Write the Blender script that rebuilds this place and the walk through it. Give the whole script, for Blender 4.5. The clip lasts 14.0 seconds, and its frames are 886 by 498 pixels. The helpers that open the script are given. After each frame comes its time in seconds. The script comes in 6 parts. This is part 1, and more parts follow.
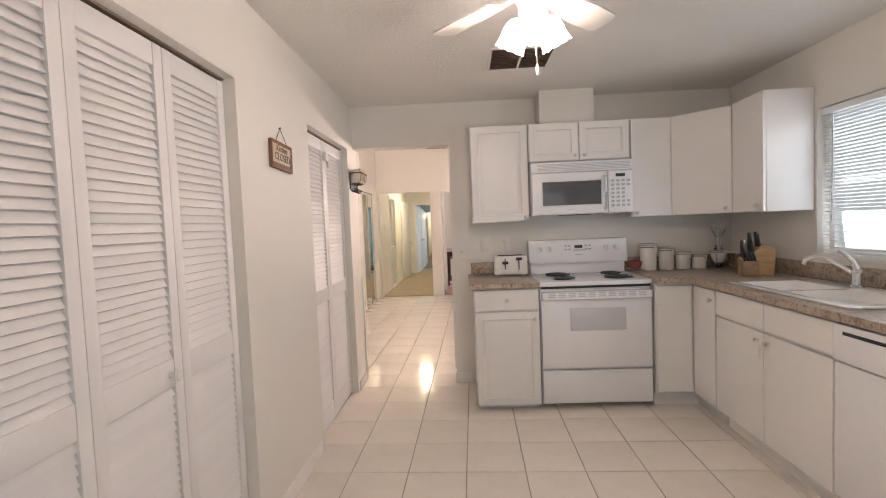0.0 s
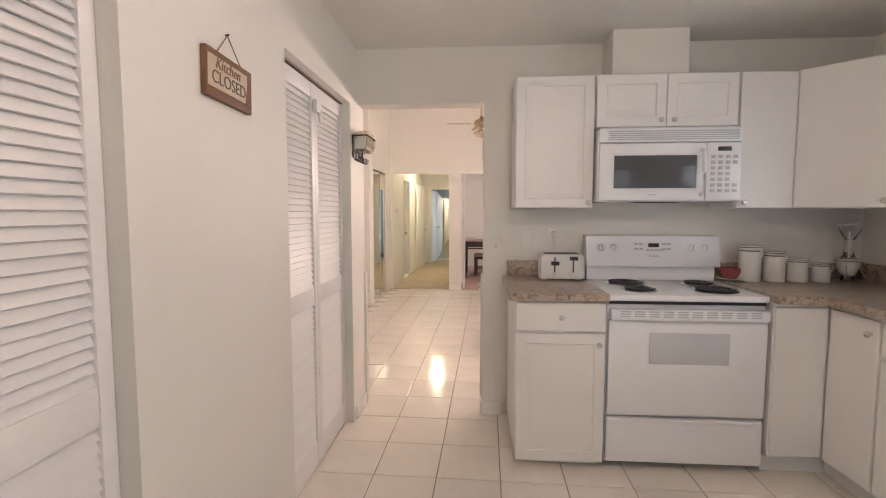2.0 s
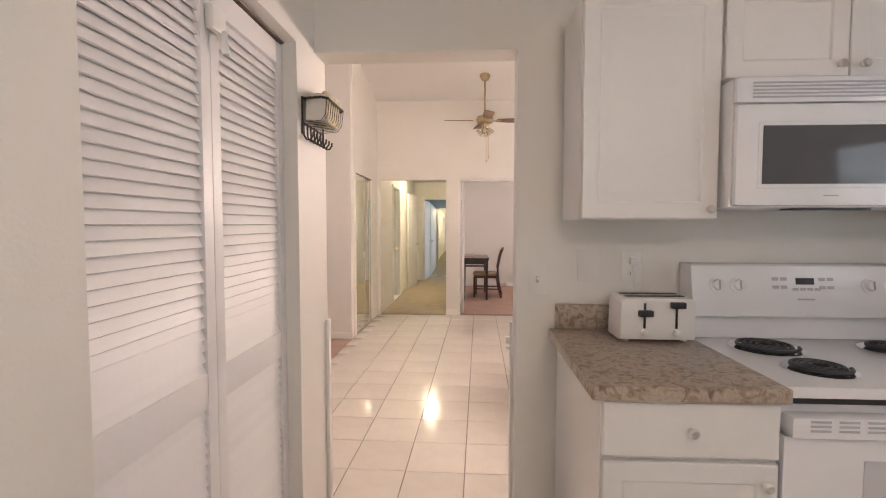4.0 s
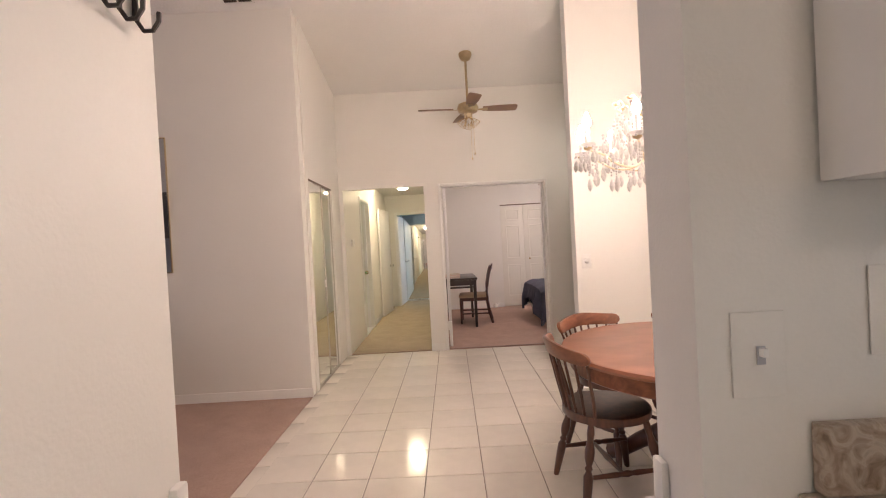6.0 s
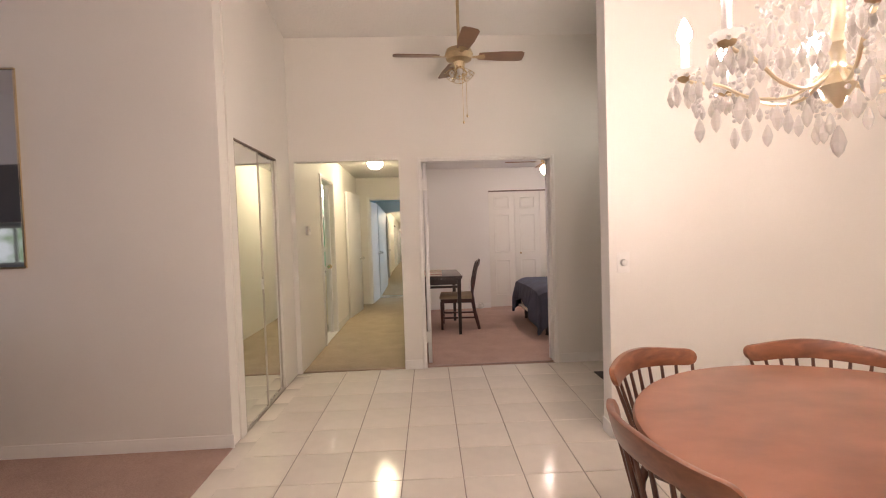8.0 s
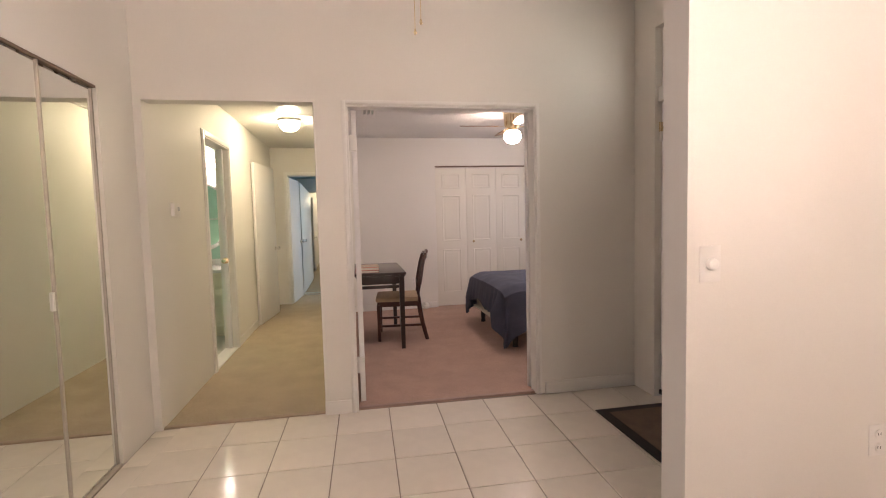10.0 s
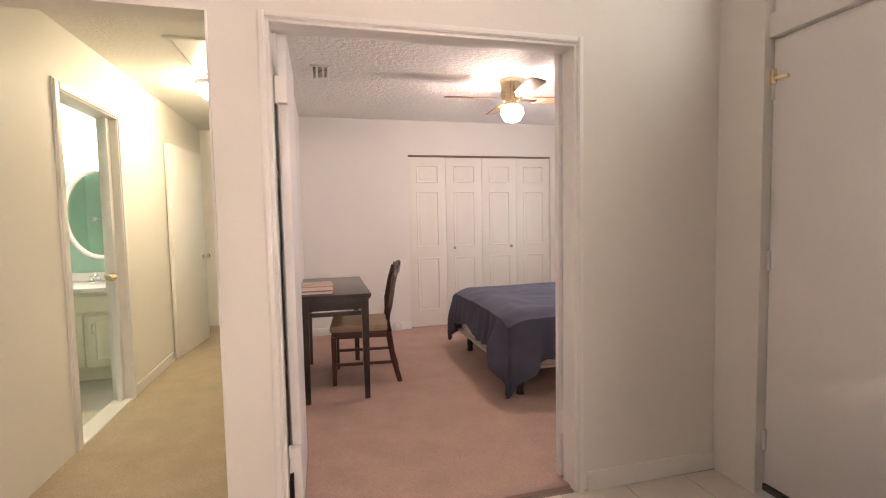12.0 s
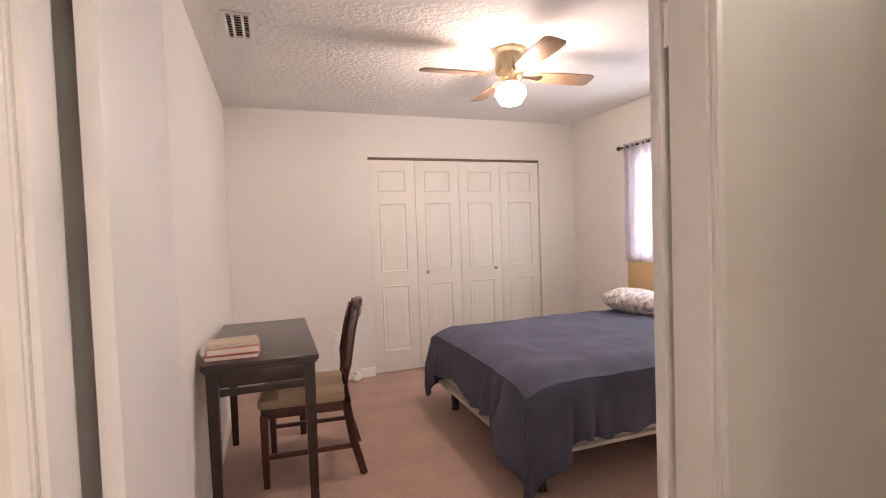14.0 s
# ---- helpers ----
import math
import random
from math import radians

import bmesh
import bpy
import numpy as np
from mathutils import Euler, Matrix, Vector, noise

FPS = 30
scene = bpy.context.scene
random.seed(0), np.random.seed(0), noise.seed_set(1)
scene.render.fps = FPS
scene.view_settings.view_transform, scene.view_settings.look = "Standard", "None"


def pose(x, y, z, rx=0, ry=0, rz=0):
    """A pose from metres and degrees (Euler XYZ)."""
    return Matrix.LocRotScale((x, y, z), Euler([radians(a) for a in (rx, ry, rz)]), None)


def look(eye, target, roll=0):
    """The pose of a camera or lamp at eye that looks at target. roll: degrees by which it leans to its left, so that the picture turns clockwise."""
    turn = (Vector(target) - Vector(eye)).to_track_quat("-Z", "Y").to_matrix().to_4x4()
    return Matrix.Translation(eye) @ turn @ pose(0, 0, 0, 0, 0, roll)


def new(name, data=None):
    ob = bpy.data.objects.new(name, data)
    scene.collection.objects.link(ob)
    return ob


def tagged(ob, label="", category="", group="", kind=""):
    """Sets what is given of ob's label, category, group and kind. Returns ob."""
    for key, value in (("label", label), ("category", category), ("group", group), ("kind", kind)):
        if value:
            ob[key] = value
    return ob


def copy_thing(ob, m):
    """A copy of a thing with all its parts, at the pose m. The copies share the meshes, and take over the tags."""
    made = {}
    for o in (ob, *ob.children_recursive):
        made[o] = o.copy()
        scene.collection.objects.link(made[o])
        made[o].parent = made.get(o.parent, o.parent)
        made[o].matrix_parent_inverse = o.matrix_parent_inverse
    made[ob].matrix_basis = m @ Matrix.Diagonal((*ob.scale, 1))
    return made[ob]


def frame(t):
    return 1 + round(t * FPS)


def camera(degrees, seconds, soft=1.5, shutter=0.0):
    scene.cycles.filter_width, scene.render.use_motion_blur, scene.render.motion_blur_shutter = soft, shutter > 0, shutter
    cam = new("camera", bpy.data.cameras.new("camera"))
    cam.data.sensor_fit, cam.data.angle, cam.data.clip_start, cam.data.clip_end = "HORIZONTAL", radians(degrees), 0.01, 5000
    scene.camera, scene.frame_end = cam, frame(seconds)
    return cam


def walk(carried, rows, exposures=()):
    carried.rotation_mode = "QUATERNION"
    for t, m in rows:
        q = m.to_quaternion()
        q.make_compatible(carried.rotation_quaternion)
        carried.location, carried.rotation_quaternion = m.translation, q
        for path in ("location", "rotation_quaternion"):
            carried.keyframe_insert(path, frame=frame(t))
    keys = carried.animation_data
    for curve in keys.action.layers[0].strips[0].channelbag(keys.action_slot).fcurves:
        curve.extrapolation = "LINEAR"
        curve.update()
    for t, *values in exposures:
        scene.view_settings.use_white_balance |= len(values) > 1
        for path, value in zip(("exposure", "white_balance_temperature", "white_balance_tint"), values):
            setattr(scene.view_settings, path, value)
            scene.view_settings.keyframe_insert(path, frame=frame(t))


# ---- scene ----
cam = camera(86.1, 14.0, soft=1.1)
PATH = [
    (0, (0.113, 0.59, 1.377), (0.019, 2.586, 1.273), -2.3),
    (0.5, (0.079, 0.771, 1.358), (-0.037, 2.764, 1.238), -2.1),
    (1, (0.039, 1.011, 1.358), (-0.098, 3.001, 1.214), -1.5),
    (1.5, (0.005, 1.269, 1.35), (-0.147, 3.257, 1.194), -0.7),
    (2, (-0.031, 1.542, 1.353), (-0.179, 3.53, 1.198), 0.0),
    (2.5, (-0.084, 1.823, 1.355), (-0.22, 3.813, 1.211), 0.8),
    (3, (-0.137, 2.117, 1.357), (-0.262, 4.109, 1.228), 1.2),
    (3.2, (-0.154, 2.24, 1.36), (-0.274, 4.232, 1.235), 1.1),
    (5.3, (-0.291, 3.536, 1.340), (-0.365, 5.534, 1.289), -2.6),
    (5.5, (-0.324, 3.668, 1.335), (-0.372, 5.667, 1.292), -2.8),
    (6, (-0.352, 3.984, 1.319), (-0.347, 5.984, 1.291), -3.1),
    (6.5, (-0.356, 4.276, 1.294), (-0.308, 6.275, 1.286), -3.5),
    (7, (-0.349, 4.554, 1.298), (-0.297, 6.553, 1.285), -2.9),
    (7.2, (-0.349, 4.665, 1.316), (-0.296, 6.665, 1.291), -2.6),
    (9.3, (-0.365, 6.147, 1.288), (-0.103, 8.127, 1.185), -1.0),
    (9.5, (-0.35, 6.272, 1.272), (-0.051, 8.246, 1.167), -1.0),
    (10, (-0.302, 6.634, 1.276), (0.058, 8.596, 1.141), -1.5),
    (10.5, (-0.264, 6.969, 1.26), (0.135, 8.924, 1.113), -1.8),
    (11, (-0.22, 7.271, 1.257), (0.212, 9.218, 1.107), -1.7),
    (11.5, (-0.182, 7.584, 1.259), (0.28, 9.524, 1.115), -1.4),
    (12, (-0.163, 7.876, 1.262), (0.334, 9.809, 1.134), -1.1),
    (12.5, (-0.145, 8.144, 1.272), (0.393, 10.067, 1.164), -0.8),
    (13, (-0.11, 8.449, 1.273), (0.465, 10.362, 1.186), -1.1),
    (13.5, (-0.062, 8.701, 1.265), (0.543, 10.606, 1.194), -1.7),
    (14, (-0.01, 8.948, 1.288), (0.662, 10.831, 1.217), -2.0),
]
walk(cam, [(t, look(eye, target, roll)) for t, eye, target, roll in PATH],
     exposures=[(0, 0.35, 6500, 16), (3, 0.32, 6500, 16), (5.5, 0.2, 6500, 16), (7, 0.08, 6500, 16), (9.5, 0.02, 6500, 16), (11, 0.27, 6500, 16), (12.5, 0.56, 6500, 16), (14, 0.5, 6500, 16)])

# ---- light ----
world = bpy.data.worlds.new("world")
scene.world = world
world.use_nodes = True
_sky = world.node_tree.nodes.new("ShaderNodeTexSky")
_sky.sky_type, _sky.sun_disc, _sky.sun_elevation, _sky.sun_rotation = "NISHITA", False, radians(48), radians(100)
_bg = world.node_tree.nodes["Background"]
_bg.inputs[1].default_value = 0.10
world.node_tree.links.new(_sky.outputs[0], _bg.inputs[0])

# strengths of the lamps' glowing glass
KITCHEN_BULB, CHANDELIER_BULB, HALL_GLOBE, BATH_BULB, BEDROOM_GLOBE = 49.0, 640.0, 96.0, 42.0, 98.0
WARM, CREAM, YELLOW, PINKISH = (1.0, 0.815, 0.705), (1.0, 0.82, 0.70), (1.0, 0.85, 0.56), (1.0, 0.79, 0.67)


def area(name, m, w, h, power, color):
    data = bpy.data.lights.new(name, "AREA")
    data.shape, data.size, data.size_y, data.energy, data.color = "RECTANGLE", w, h, power, color
    ob = new(name, data)
    ob.matrix_world = m
    return ob


area("daylight_kitchen_window", look((2.398, 2.95, 1.55), (0, 2.95, 1.3)), 1.3, 0.82, 8, (0.82, 0.92, 1.0))
# fill light added behind the camera's start to brighten the kitchen
area("fill_kitchen_back", look((0.7, -1.28, 1.15), (0.7, 4, 1.15)), 1.7, 1.8, 5.5, (0.94, 0.95, 1.0))
area("daylight_living", look((-9.28, 6.6, 1.4), (-2, 6.6, 1.4)), 1.8, 1.5, 48, (0.74, 0.76, 1.0))
area("daylight_bedroom_window", look((3.025, 11.675, 1.435), (0, 11.675, 1.2)), 1.1, 0.85, 20, (0.9, 0.93, 1.0))
area("daylight_far_room", look((1.48, 14.63, 1.5), (-1.5, 14.63, 1.4)), 0.6, 1.2, 20, (0.9, 0.95, 1.0))
area("daylight_fanlight", look((1.84, 9.055, 2.34), (0, 9.055, 2.30)), 0.84, 0.42, 7.0, (1.0, 0.92, 0.81))

# ---- materials ----


def mat(name, color, rough=0.5, vary=0.06, scale=6.0, fine=90.0, bump=0.05, metal=0.0, island=0.0, spec=0.5, dist=0.002):
    """Paint, stone, cloth: a base colour with variation at two scales and fine relief."""
    m = bpy.data.materials.new(name)
    m.use_nodes = True
    nt = m.node_tree
    b = nt.nodes["Principled BSDF"]
    b.inputs["Roughness"].default_value, b.inputs["Metallic"].default_value = rough, metal
    b.inputs["Specular IOR Level"].default_value = spec
    co = nt.nodes.new("ShaderNodeTexCoord")
    n1, n2 = nt.nodes.new("ShaderNodeTexNoise"), nt.nodes.new("ShaderNodeTexNoise")
    n1.inputs["Scale"].default_value, n2.inputs["Scale"].default_value = scale, fine
    n1.inputs["Detail"].default_value, n2.inputs["Detail"].default_value = 4, 3
    add = nt.nodes.new("ShaderNodeMath")
    add.operation = "MULTIPLY_ADD"
    add.inputs[1].default_value = 0.45
    ramp = nt.nodes.new("ShaderNodeValToRGB")
    lo = [max(0, c * (1 - vary * 1.6)) for c in color]
    hi = [min(1, c * (1 + vary)) for c in color]
    ramp.color_ramp.elements[0].position, ramp.color_ramp.elements[1].position = 0.4, 1.0
    ramp.color_ramp.elements[0].color, ramp.color_ramp.elements[1].color = (*lo, 1), (*hi, 1)
    L = nt.links.new
    for n in (n1, n2):
        L(co.outputs["Object"], n.inputs["Vector"])
    L(n2.outputs["Fac"], add.inputs[0])
    L(n1.outputs["Fac"], add.inputs[2])
    L(add.outputs[0], ramp.inputs[0])
    out = ramp.outputs[0]
    if island:
        info = nt.nodes.new("ShaderNodeObjectInfo")
        hsv = nt.nodes.new("ShaderNodeHueSaturation")
        mr = nt.nodes.new("ShaderNodeMapRange")
        mr.inputs[3].default_value, mr.inputs[4].default_value = 1 - island, 1 + island
        L(info.outputs["Random"], mr.inputs[0])
        L(mr.outputs[0], hsv.inputs["Value"])
        L(out, hsv.inputs["Color"])
        out = hsv.outputs[0]
    L(out, b.inputs["Base Color"])
    rr = nt.nodes.new("ShaderNodeMapRange")
    rr.inputs[3].default_value, rr.inputs[4].default_value = max(0.02, rough * 0.85), min(1, rough * 1.15)
    L(n1.outputs["Fac"], rr.inputs[0])
    L(rr.outputs[0], b.inputs["Roughness"])
    if bump:
        bp = nt.nodes.new("ShaderNodeBump")
        bp.inputs["Strength"].default_value, bp.inputs["Distance"].default_value = bump, dist
        L(n2.outputs["Fac"], bp.inputs["Height"])
        L(bp.outputs[0], b.inputs["Normal"])
    return m


def wood(name, dark, light, rough=0.35, stretch=(1.0, 14.0, 14.0), scale=3.0, coat=0.0):
    m = bpy.data.materials.new(name)
    m.use_nodes = True
    nt = m.node_tree
    b = nt.nodes["Principled BSDF"]
    b.inputs["Roughness"].default_value = rough
    b.inputs["Coat Weight"].default_value, b.inputs["Coat Roughness"].default_value = coat, 0.25
    co, mp = nt.nodes.new("ShaderNodeTexCoord"), nt.nodes.new("ShaderNodeMapping")
    mp.inputs["Scale"].default_value = stretch
    mp.inputs["Location"].default_value = (3.73, 5.31, 1.87)
    n1, n2 = nt.nodes.new("ShaderNodeTexNoise"), nt.nodes.new("ShaderNodeTexNoise")
    n1.inputs["Scale"].default_value, n1.inputs["Detail"].default_value, n1.inputs["Distortion"].default_value = scale, 6, 0.8
    n2.inputs["Scale"].default_value = 1.6
    mix = nt.nodes.new("ShaderNodeMath")
    mix.operation = "MULTIPLY_ADD"
    mix.inputs[1].default_value = 0.4
    ramp = nt.nodes.new("ShaderNodeValToRGB")
    ramp.color_ramp.elements[0].position, ramp.color_ramp.elements[1].position = 0.45, 0.95
    ramp.color_ramp.elements[0].color, ramp.color_ramp.elements[1].color = (*dark, 1), (*light, 1)
    bp = nt.nodes.new("ShaderNodeBump")
    bp.inputs["Strength"].default_value, bp.inputs["Distance"].default_value = 0.06, 0.001
    L = nt.links.new
    L(co.outputs["Object"], mp.inputs[0])
    L(mp.outputs[0], n1.inputs["Vector"])
    L(co.outputs["Object"], n2.inputs["Vector"])
    L(n2.outputs["Fac"], mix.inputs[0])
    L(n1.outputs["Fac"], mix.inputs[2])
    L(mix.outputs[0], ramp.inputs[0])
    L(ramp.outputs[0], b.inputs["Base Color"])
    L(n1.outputs["Fac"], bp.inputs["Height"])
    L(bp.outputs[0], b.inputs["Normal"])
    return m


def glow(name, color, strength):
    m = bpy.data.materials.new(name)
    m.use_nodes = True
    b = m.node_tree.nodes["Principled BSDF"]
    b.inputs["Base Color"].default_value = (0.9, 0.9, 0.9, 1)
    b.inputs["Emission Color"].default_value = (*color, 1)
    b.inputs["Emission Strength"].default_value = strength
    return m


def glass(name, color=(1, 1, 1), rough=0.0, ior=1.45):
    m = bpy.data.materials.new(name)
    m.use_nodes = True
    b = m.node_tree.nodes["Principled BSDF"]
    b.inputs["Base Color"].default_value = (*color, 1)
    b.inputs["Transmission Weight"].default_value, b.inputs["Roughness"].default_value, b.inputs["IOR"].default_value = 1, rough, ior
    return m


def speckle(name, stops, scale, rough, mottle=0.09):
    """Mottled laminate or pile: several colours spread by fine noise."""
    m = mat(name, (0.5, 0.5, 0.5), rough, bump=0.03)
    nt = m.node_tree
    n = nt.nodes.new("ShaderNodeTexNoise")
    n.inputs["Scale"].default_value, n.inputs["Detail"].default_value, n.inputs["Distortion"].default_value = scale, 8, 1.2
    r = nt.nodes.new("ShaderNodeValToRGB")
    while len(r.color_ramp.elements) < len(stops):
        r.color_ramp.elements.new(0.5)
    for e, (p, c) in zip(r.color_ramp.elements, stops):
        e.position, e.color = p, (*c, 1)
    co = nt.nodes.new("ShaderNodeTexCoord")
    nt.links.new(co.outputs["Object"], n.inputs["Vector"])
    nt.links.new(n.outputs["Fac"], r.inputs[0])
    wide = nt.nodes.new("ShaderNodeTexNoise")
    wide.inputs["Scale"].default_value, wide.inputs["Detail"].default_value = scale * 0.03, 5
    nt.links.new(co.outputs["Object"], wide.inputs["Vector"])
    span = nt.nodes.new("ShaderNodeMapRange")
    span.inputs["From Min"].default_value, span.inputs["From Max"].default_value = 0.3, 0.7
    span.inputs["To Min"].default_value, span.inputs["To Max"].default_value = 1 - mottle, 1 + mottle * 0.6
    nt.links.new(wide.outputs["Fac"], span.inputs["Value"])
    mul = nt.nodes.new("ShaderNodeVectorMath")
    mul.operation = "SCALE"
    nt.links.new(r.outputs[0], mul.inputs[0])
    nt.links.new(span.outputs[0], mul.inputs["Scale"])
    nt.links.new(mul.outputs[0], nt.nodes["Principled BSDF"].inputs["Base Color"])
    return m


WALL = mat("wall paint", (0.80, 0.775, 0.72), 0.55, 0.02, 1.2, 140, 0.25)
WALL_BATH = mat("green bath paint", (0.42, 0.66, 0.55), 0.5, 0.03, 1.5, 140, 0.2)
CEIL = mat("ceiling paint", (0.80, 0.78, 0.74), 0.8, 0.02, 1.5, 45, 0.5, dist=0.006)
POPCORN = mat("textured ceiling", (0.80, 0.78, 0.75), 0.8, 0.03, 2, 34, 0.9, dist=0.013)
TRIM = mat("trim paint", (0.83, 0.81, 0.77), 0.35, 0.02, 2.5, 60, 0.08)
DOORP = mat("door paint", (0.82, 0.80, 0.78), 0.4, 0.02, 2.5, 70, 0.1)
CLOSETP = mat("cream door paint", (0.82, 0.79, 0.71), 0.42, 0.02, 2.5, 70, 0.08)
LOUVRE = mat("louvre paint", (0.84, 0.82, 0.81), 0.42, 0.02, 3, 60, 0.08, island=0.02)
CAB = mat("cabinet white", (0.84, 0.82, 0.79), 0.32, 0.015, 2.5, 50, 0.03)
APPL = mat("appliance enamel", (0.86, 0.86, 0.87), 0.2, 0.01, 2, 40, 0.0)
PLASTIC = mat("white plastic", (0.82, 0.80, 0.76), 0.35, 0.02, 8, 80, 0.02)
GREYP = mat("pale grey print", (0.5, 0.5, 0.52), 0.4, 0.02, 8, 80, 0.0)
CHARCOAL = mat("charcoal print", (0.12, 0.11, 0.10), 0.6, 0.1, 20, 80, 0.0)
OVENWIN = mat("oven window glass", (0.62, 0.62, 0.64), 0.12, 0.02, 4, 60, 0.0)
DARKGLASS = mat("microwave window", (0.10, 0.10, 0.11), 0.12, 0.05, 8, 90, 0.0)
BLACK = mat("black coil", (0.025, 0.025, 0.028), 0.45, 0.1, 20, 120, 0.05)
BLACKPL = mat("black plastic", (0.02, 0.02, 0.022), 0.35, 0.1, 20, 120, 0.02)
CHROME = mat("chrome", (0.78, 0.78, 0.78), 0.12, 0.02, 20, 100, 0.0, metal=1)
NICKEL = mat("brushed nickel", (0.70, 0.68, 0.64), 0.28, 0.03, 20, 150, 0.02, metal=1)
BRASS = mat("polished brass", (0.82, 0.68, 0.45), 0.18, 0.05, 20, 90, 0.0, metal=1)
ALU = mat("dull aluminium", (0.52, 0.48, 0.42), 0.45, 0.03, 20, 80, 0.0, metal=0.6)
ANTBRASS = mat("antique brass", (0.50, 0.39, 0.24), 0.35, 0.1, 20, 90, 0.02, metal=1)
IRON = mat("dark iron", (0.035, 0.025, 0.02), 0.5, 0.1, 20, 120, 0.1)
SINK = mat("white sink", (0.84, 0.83, 0.80), 0.15, 0.01, 4, 50, 0.0)
GROUT = mat("grout", (0.27, 0.22, 0.185), 0.9, 0.1, 4, 120, 0.2)
CERAMIC = mat("canister ceramic", (0.78, 0.75, 0.70), 0.22, 0.02, 8, 60, 0.0)
CARPET = speckle("rose beige carpet", [(0.3, (0.36, 0.235, 0.19)), (0.55, (0.48, 0.33, 0.27)), (0.8, (0.55, 0.395, 0.33))], 160, 1.0)
HALLCARPET = speckle("beige carpet", [(0.3, (0.36, 0.29, 0.20)), (0.55, (0.47, 0.39, 0.28)), (0.8, (0.54, 0.45, 0.33))], 160, 1.0)
COUNTER = speckle("mottled laminate", [(0.3, (0.17, 0.115, 0.075)), (0.46, (0.36, 0.28, 0.21)), (0.56, (0.48, 0.40, 0.32)), (0.72, (0.30, 0.25, 0.21))], 34, 0.3)
TILE = mat("glazed floor tile", (0.80, 0.74, 0.66), 0.125, 0.05, 2.2, 14, 0.04, island=0.035)
CHERRY = wood("red brown wood", (0.15, 0.047, 0.02), (0.32, 0.115, 0.05), 0.3, (3, 14, 14), 2.0, 0.35)
TABLEWOOD = wood("swirled red brown veneer", (0.22, 0.078, 0.037), (0.40, 0.152, 0.079), 0.36, (1.5, 2.4, 2.4), 2.6, 0.3)
for _n in [q for q in TABLEWOOD.node_tree.nodes if q.bl_idname == "ShaderNodeTexNoise"]:
    _n.inputs["Distortion"].default_value = 0.0
TABLEWOOD.node_tree.nodes.remove(TABLEWOOD.node_tree.nodes["Bump"])
CHERRYDK = wood("dark red brown wood", (0.055, 0.02, 0.012), (0.15, 0.055, 0.028), 0.3, (10, 10, 2), 2.5, 0.35)
ESPRESSO = wood("espresso wood", (0.012, 0.007, 0.006), (0.04, 0.02, 0.015), 0.28, (8, 2, 8), 3, 0.3)
MAHOG = wood("dark mahogany", (0.03, 0.008, 0.006), (0.09, 0.025, 0.015), 0.3, (8, 8, 2), 3, 0.3)
OAK = wood("light wood", (0.42, 0.26, 0.12), (0.62, 0.42, 0.22), 0.4, (2, 12, 12), 3)
HEADWOOD = mat("pale smooth wood", (0.60, 0.42, 0.21), 0.4, 0.06, 3, 60, 0.02)
FANWOOD = wood("fan blade oak", (0.26, 0.155, 0.085), (0.43, 0.285, 0.17), 0.4, (3, 12, 12), 3)
FANGREY = mat("brown fan blade", (0.27, 0.165, 0.105), 0.45, 0.06, 6, 60, 0.03)
FANWHITE = mat("white fan blade", (0.82, 0.79, 0.74), 0.35, 0.02, 6, 60, 0.02)
SIGNWOOD = mat("sign brown", (0.20, 0.095, 0.05), 0.6, 0.15, 14, 80, 0.1)
SIGNCREAM = mat("sign cream", (0.58, 0.47, 0.35), 0.6, 0.15, 10, 60, 0.05)
PAPER = mat("paper", (0.78, 0.74, 0.66), 0.8, 0.03, 20, 100, 0.02)
CLOTHSTRIPE = mat("oatmeal cloth", (0.66, 0.59, 0.42), 0.95, 0.12, 40, 200, 0.3)
BLANKET = mat("navy fleece blanket", (0.080, 0.087, 0.128), 0.95, 0.22, 5, 130, 0.5, dist=0.004)
SHEET = mat("cream sheet", (0.72, 0.66, 0.56), 0.9, 0.05, 8, 120, 0.2)
# cream tint puts the bathroom's yellow light into the vanity's white paint
VANITY = mat("vanity paint in yellow light", (0.86, 0.81, 0.66), 0.35, 0.03, 3, 90, 0.05)
SEATCLOTH = mat("tan seat cloth", (0.40, 0.29, 0.19), 0.9, 0.1, 14, 160, 0.3)
MAT = mat("brown door mat", (0.16, 0.11, 0.08), 0.95, 0.2, 12, 200, 0.6)
MATEDGE = mat("black rubber", (0.02, 0.016, 0.014), 0.7, 0.1, 12, 100, 0.1)
MIRROR = mat("mirror silver", (0.88, 0.90, 0.88), 0.02, 0.0, 2, 20, 0.0, metal=1)
# darker silver than MIRROR, so that the wall mirror's picture stays dim
DIMMIRROR = mat("dim mirror silver", (0.58, 0.57, 0.54), 0.03, 0.0, 2, 20, 0.0, metal=1)
GLASS = glass("clear glass")
CRYSTAL = glass("cut crystal", (1, 1, 1), 0.03, 1.5)
CRYSTAL.node_tree.nodes["Principled BSDF"].inputs["Transmission Weight"].default_value = 1.0
_nt = CRYSTAL.node_tree
# white translucency whitens the clear drops, in place of the bulbs' bloom
_tr, _mx = _nt.nodes.new("ShaderNodeBsdfTranslucent"), _nt.nodes.new("ShaderNodeMixShader")
_tr.inputs[0].default_value = (0.98, 0.97, 0.95, 1)
_mx.inputs[0].default_value = 0.6
_nt.links.new(_nt.nodes["Principled BSDF"].outputs[0], _mx.inputs[1])
_nt.links.new(_tr.outputs[0], _mx.inputs[2])
_nt.links.new(_mx.outputs[0], _nt.nodes["Material Output"].inputs[0])
GILT = mat("pale gilt", (0.80, 0.70, 0.52), 0.3, 0.05, 20, 90, 0.0, metal=1)
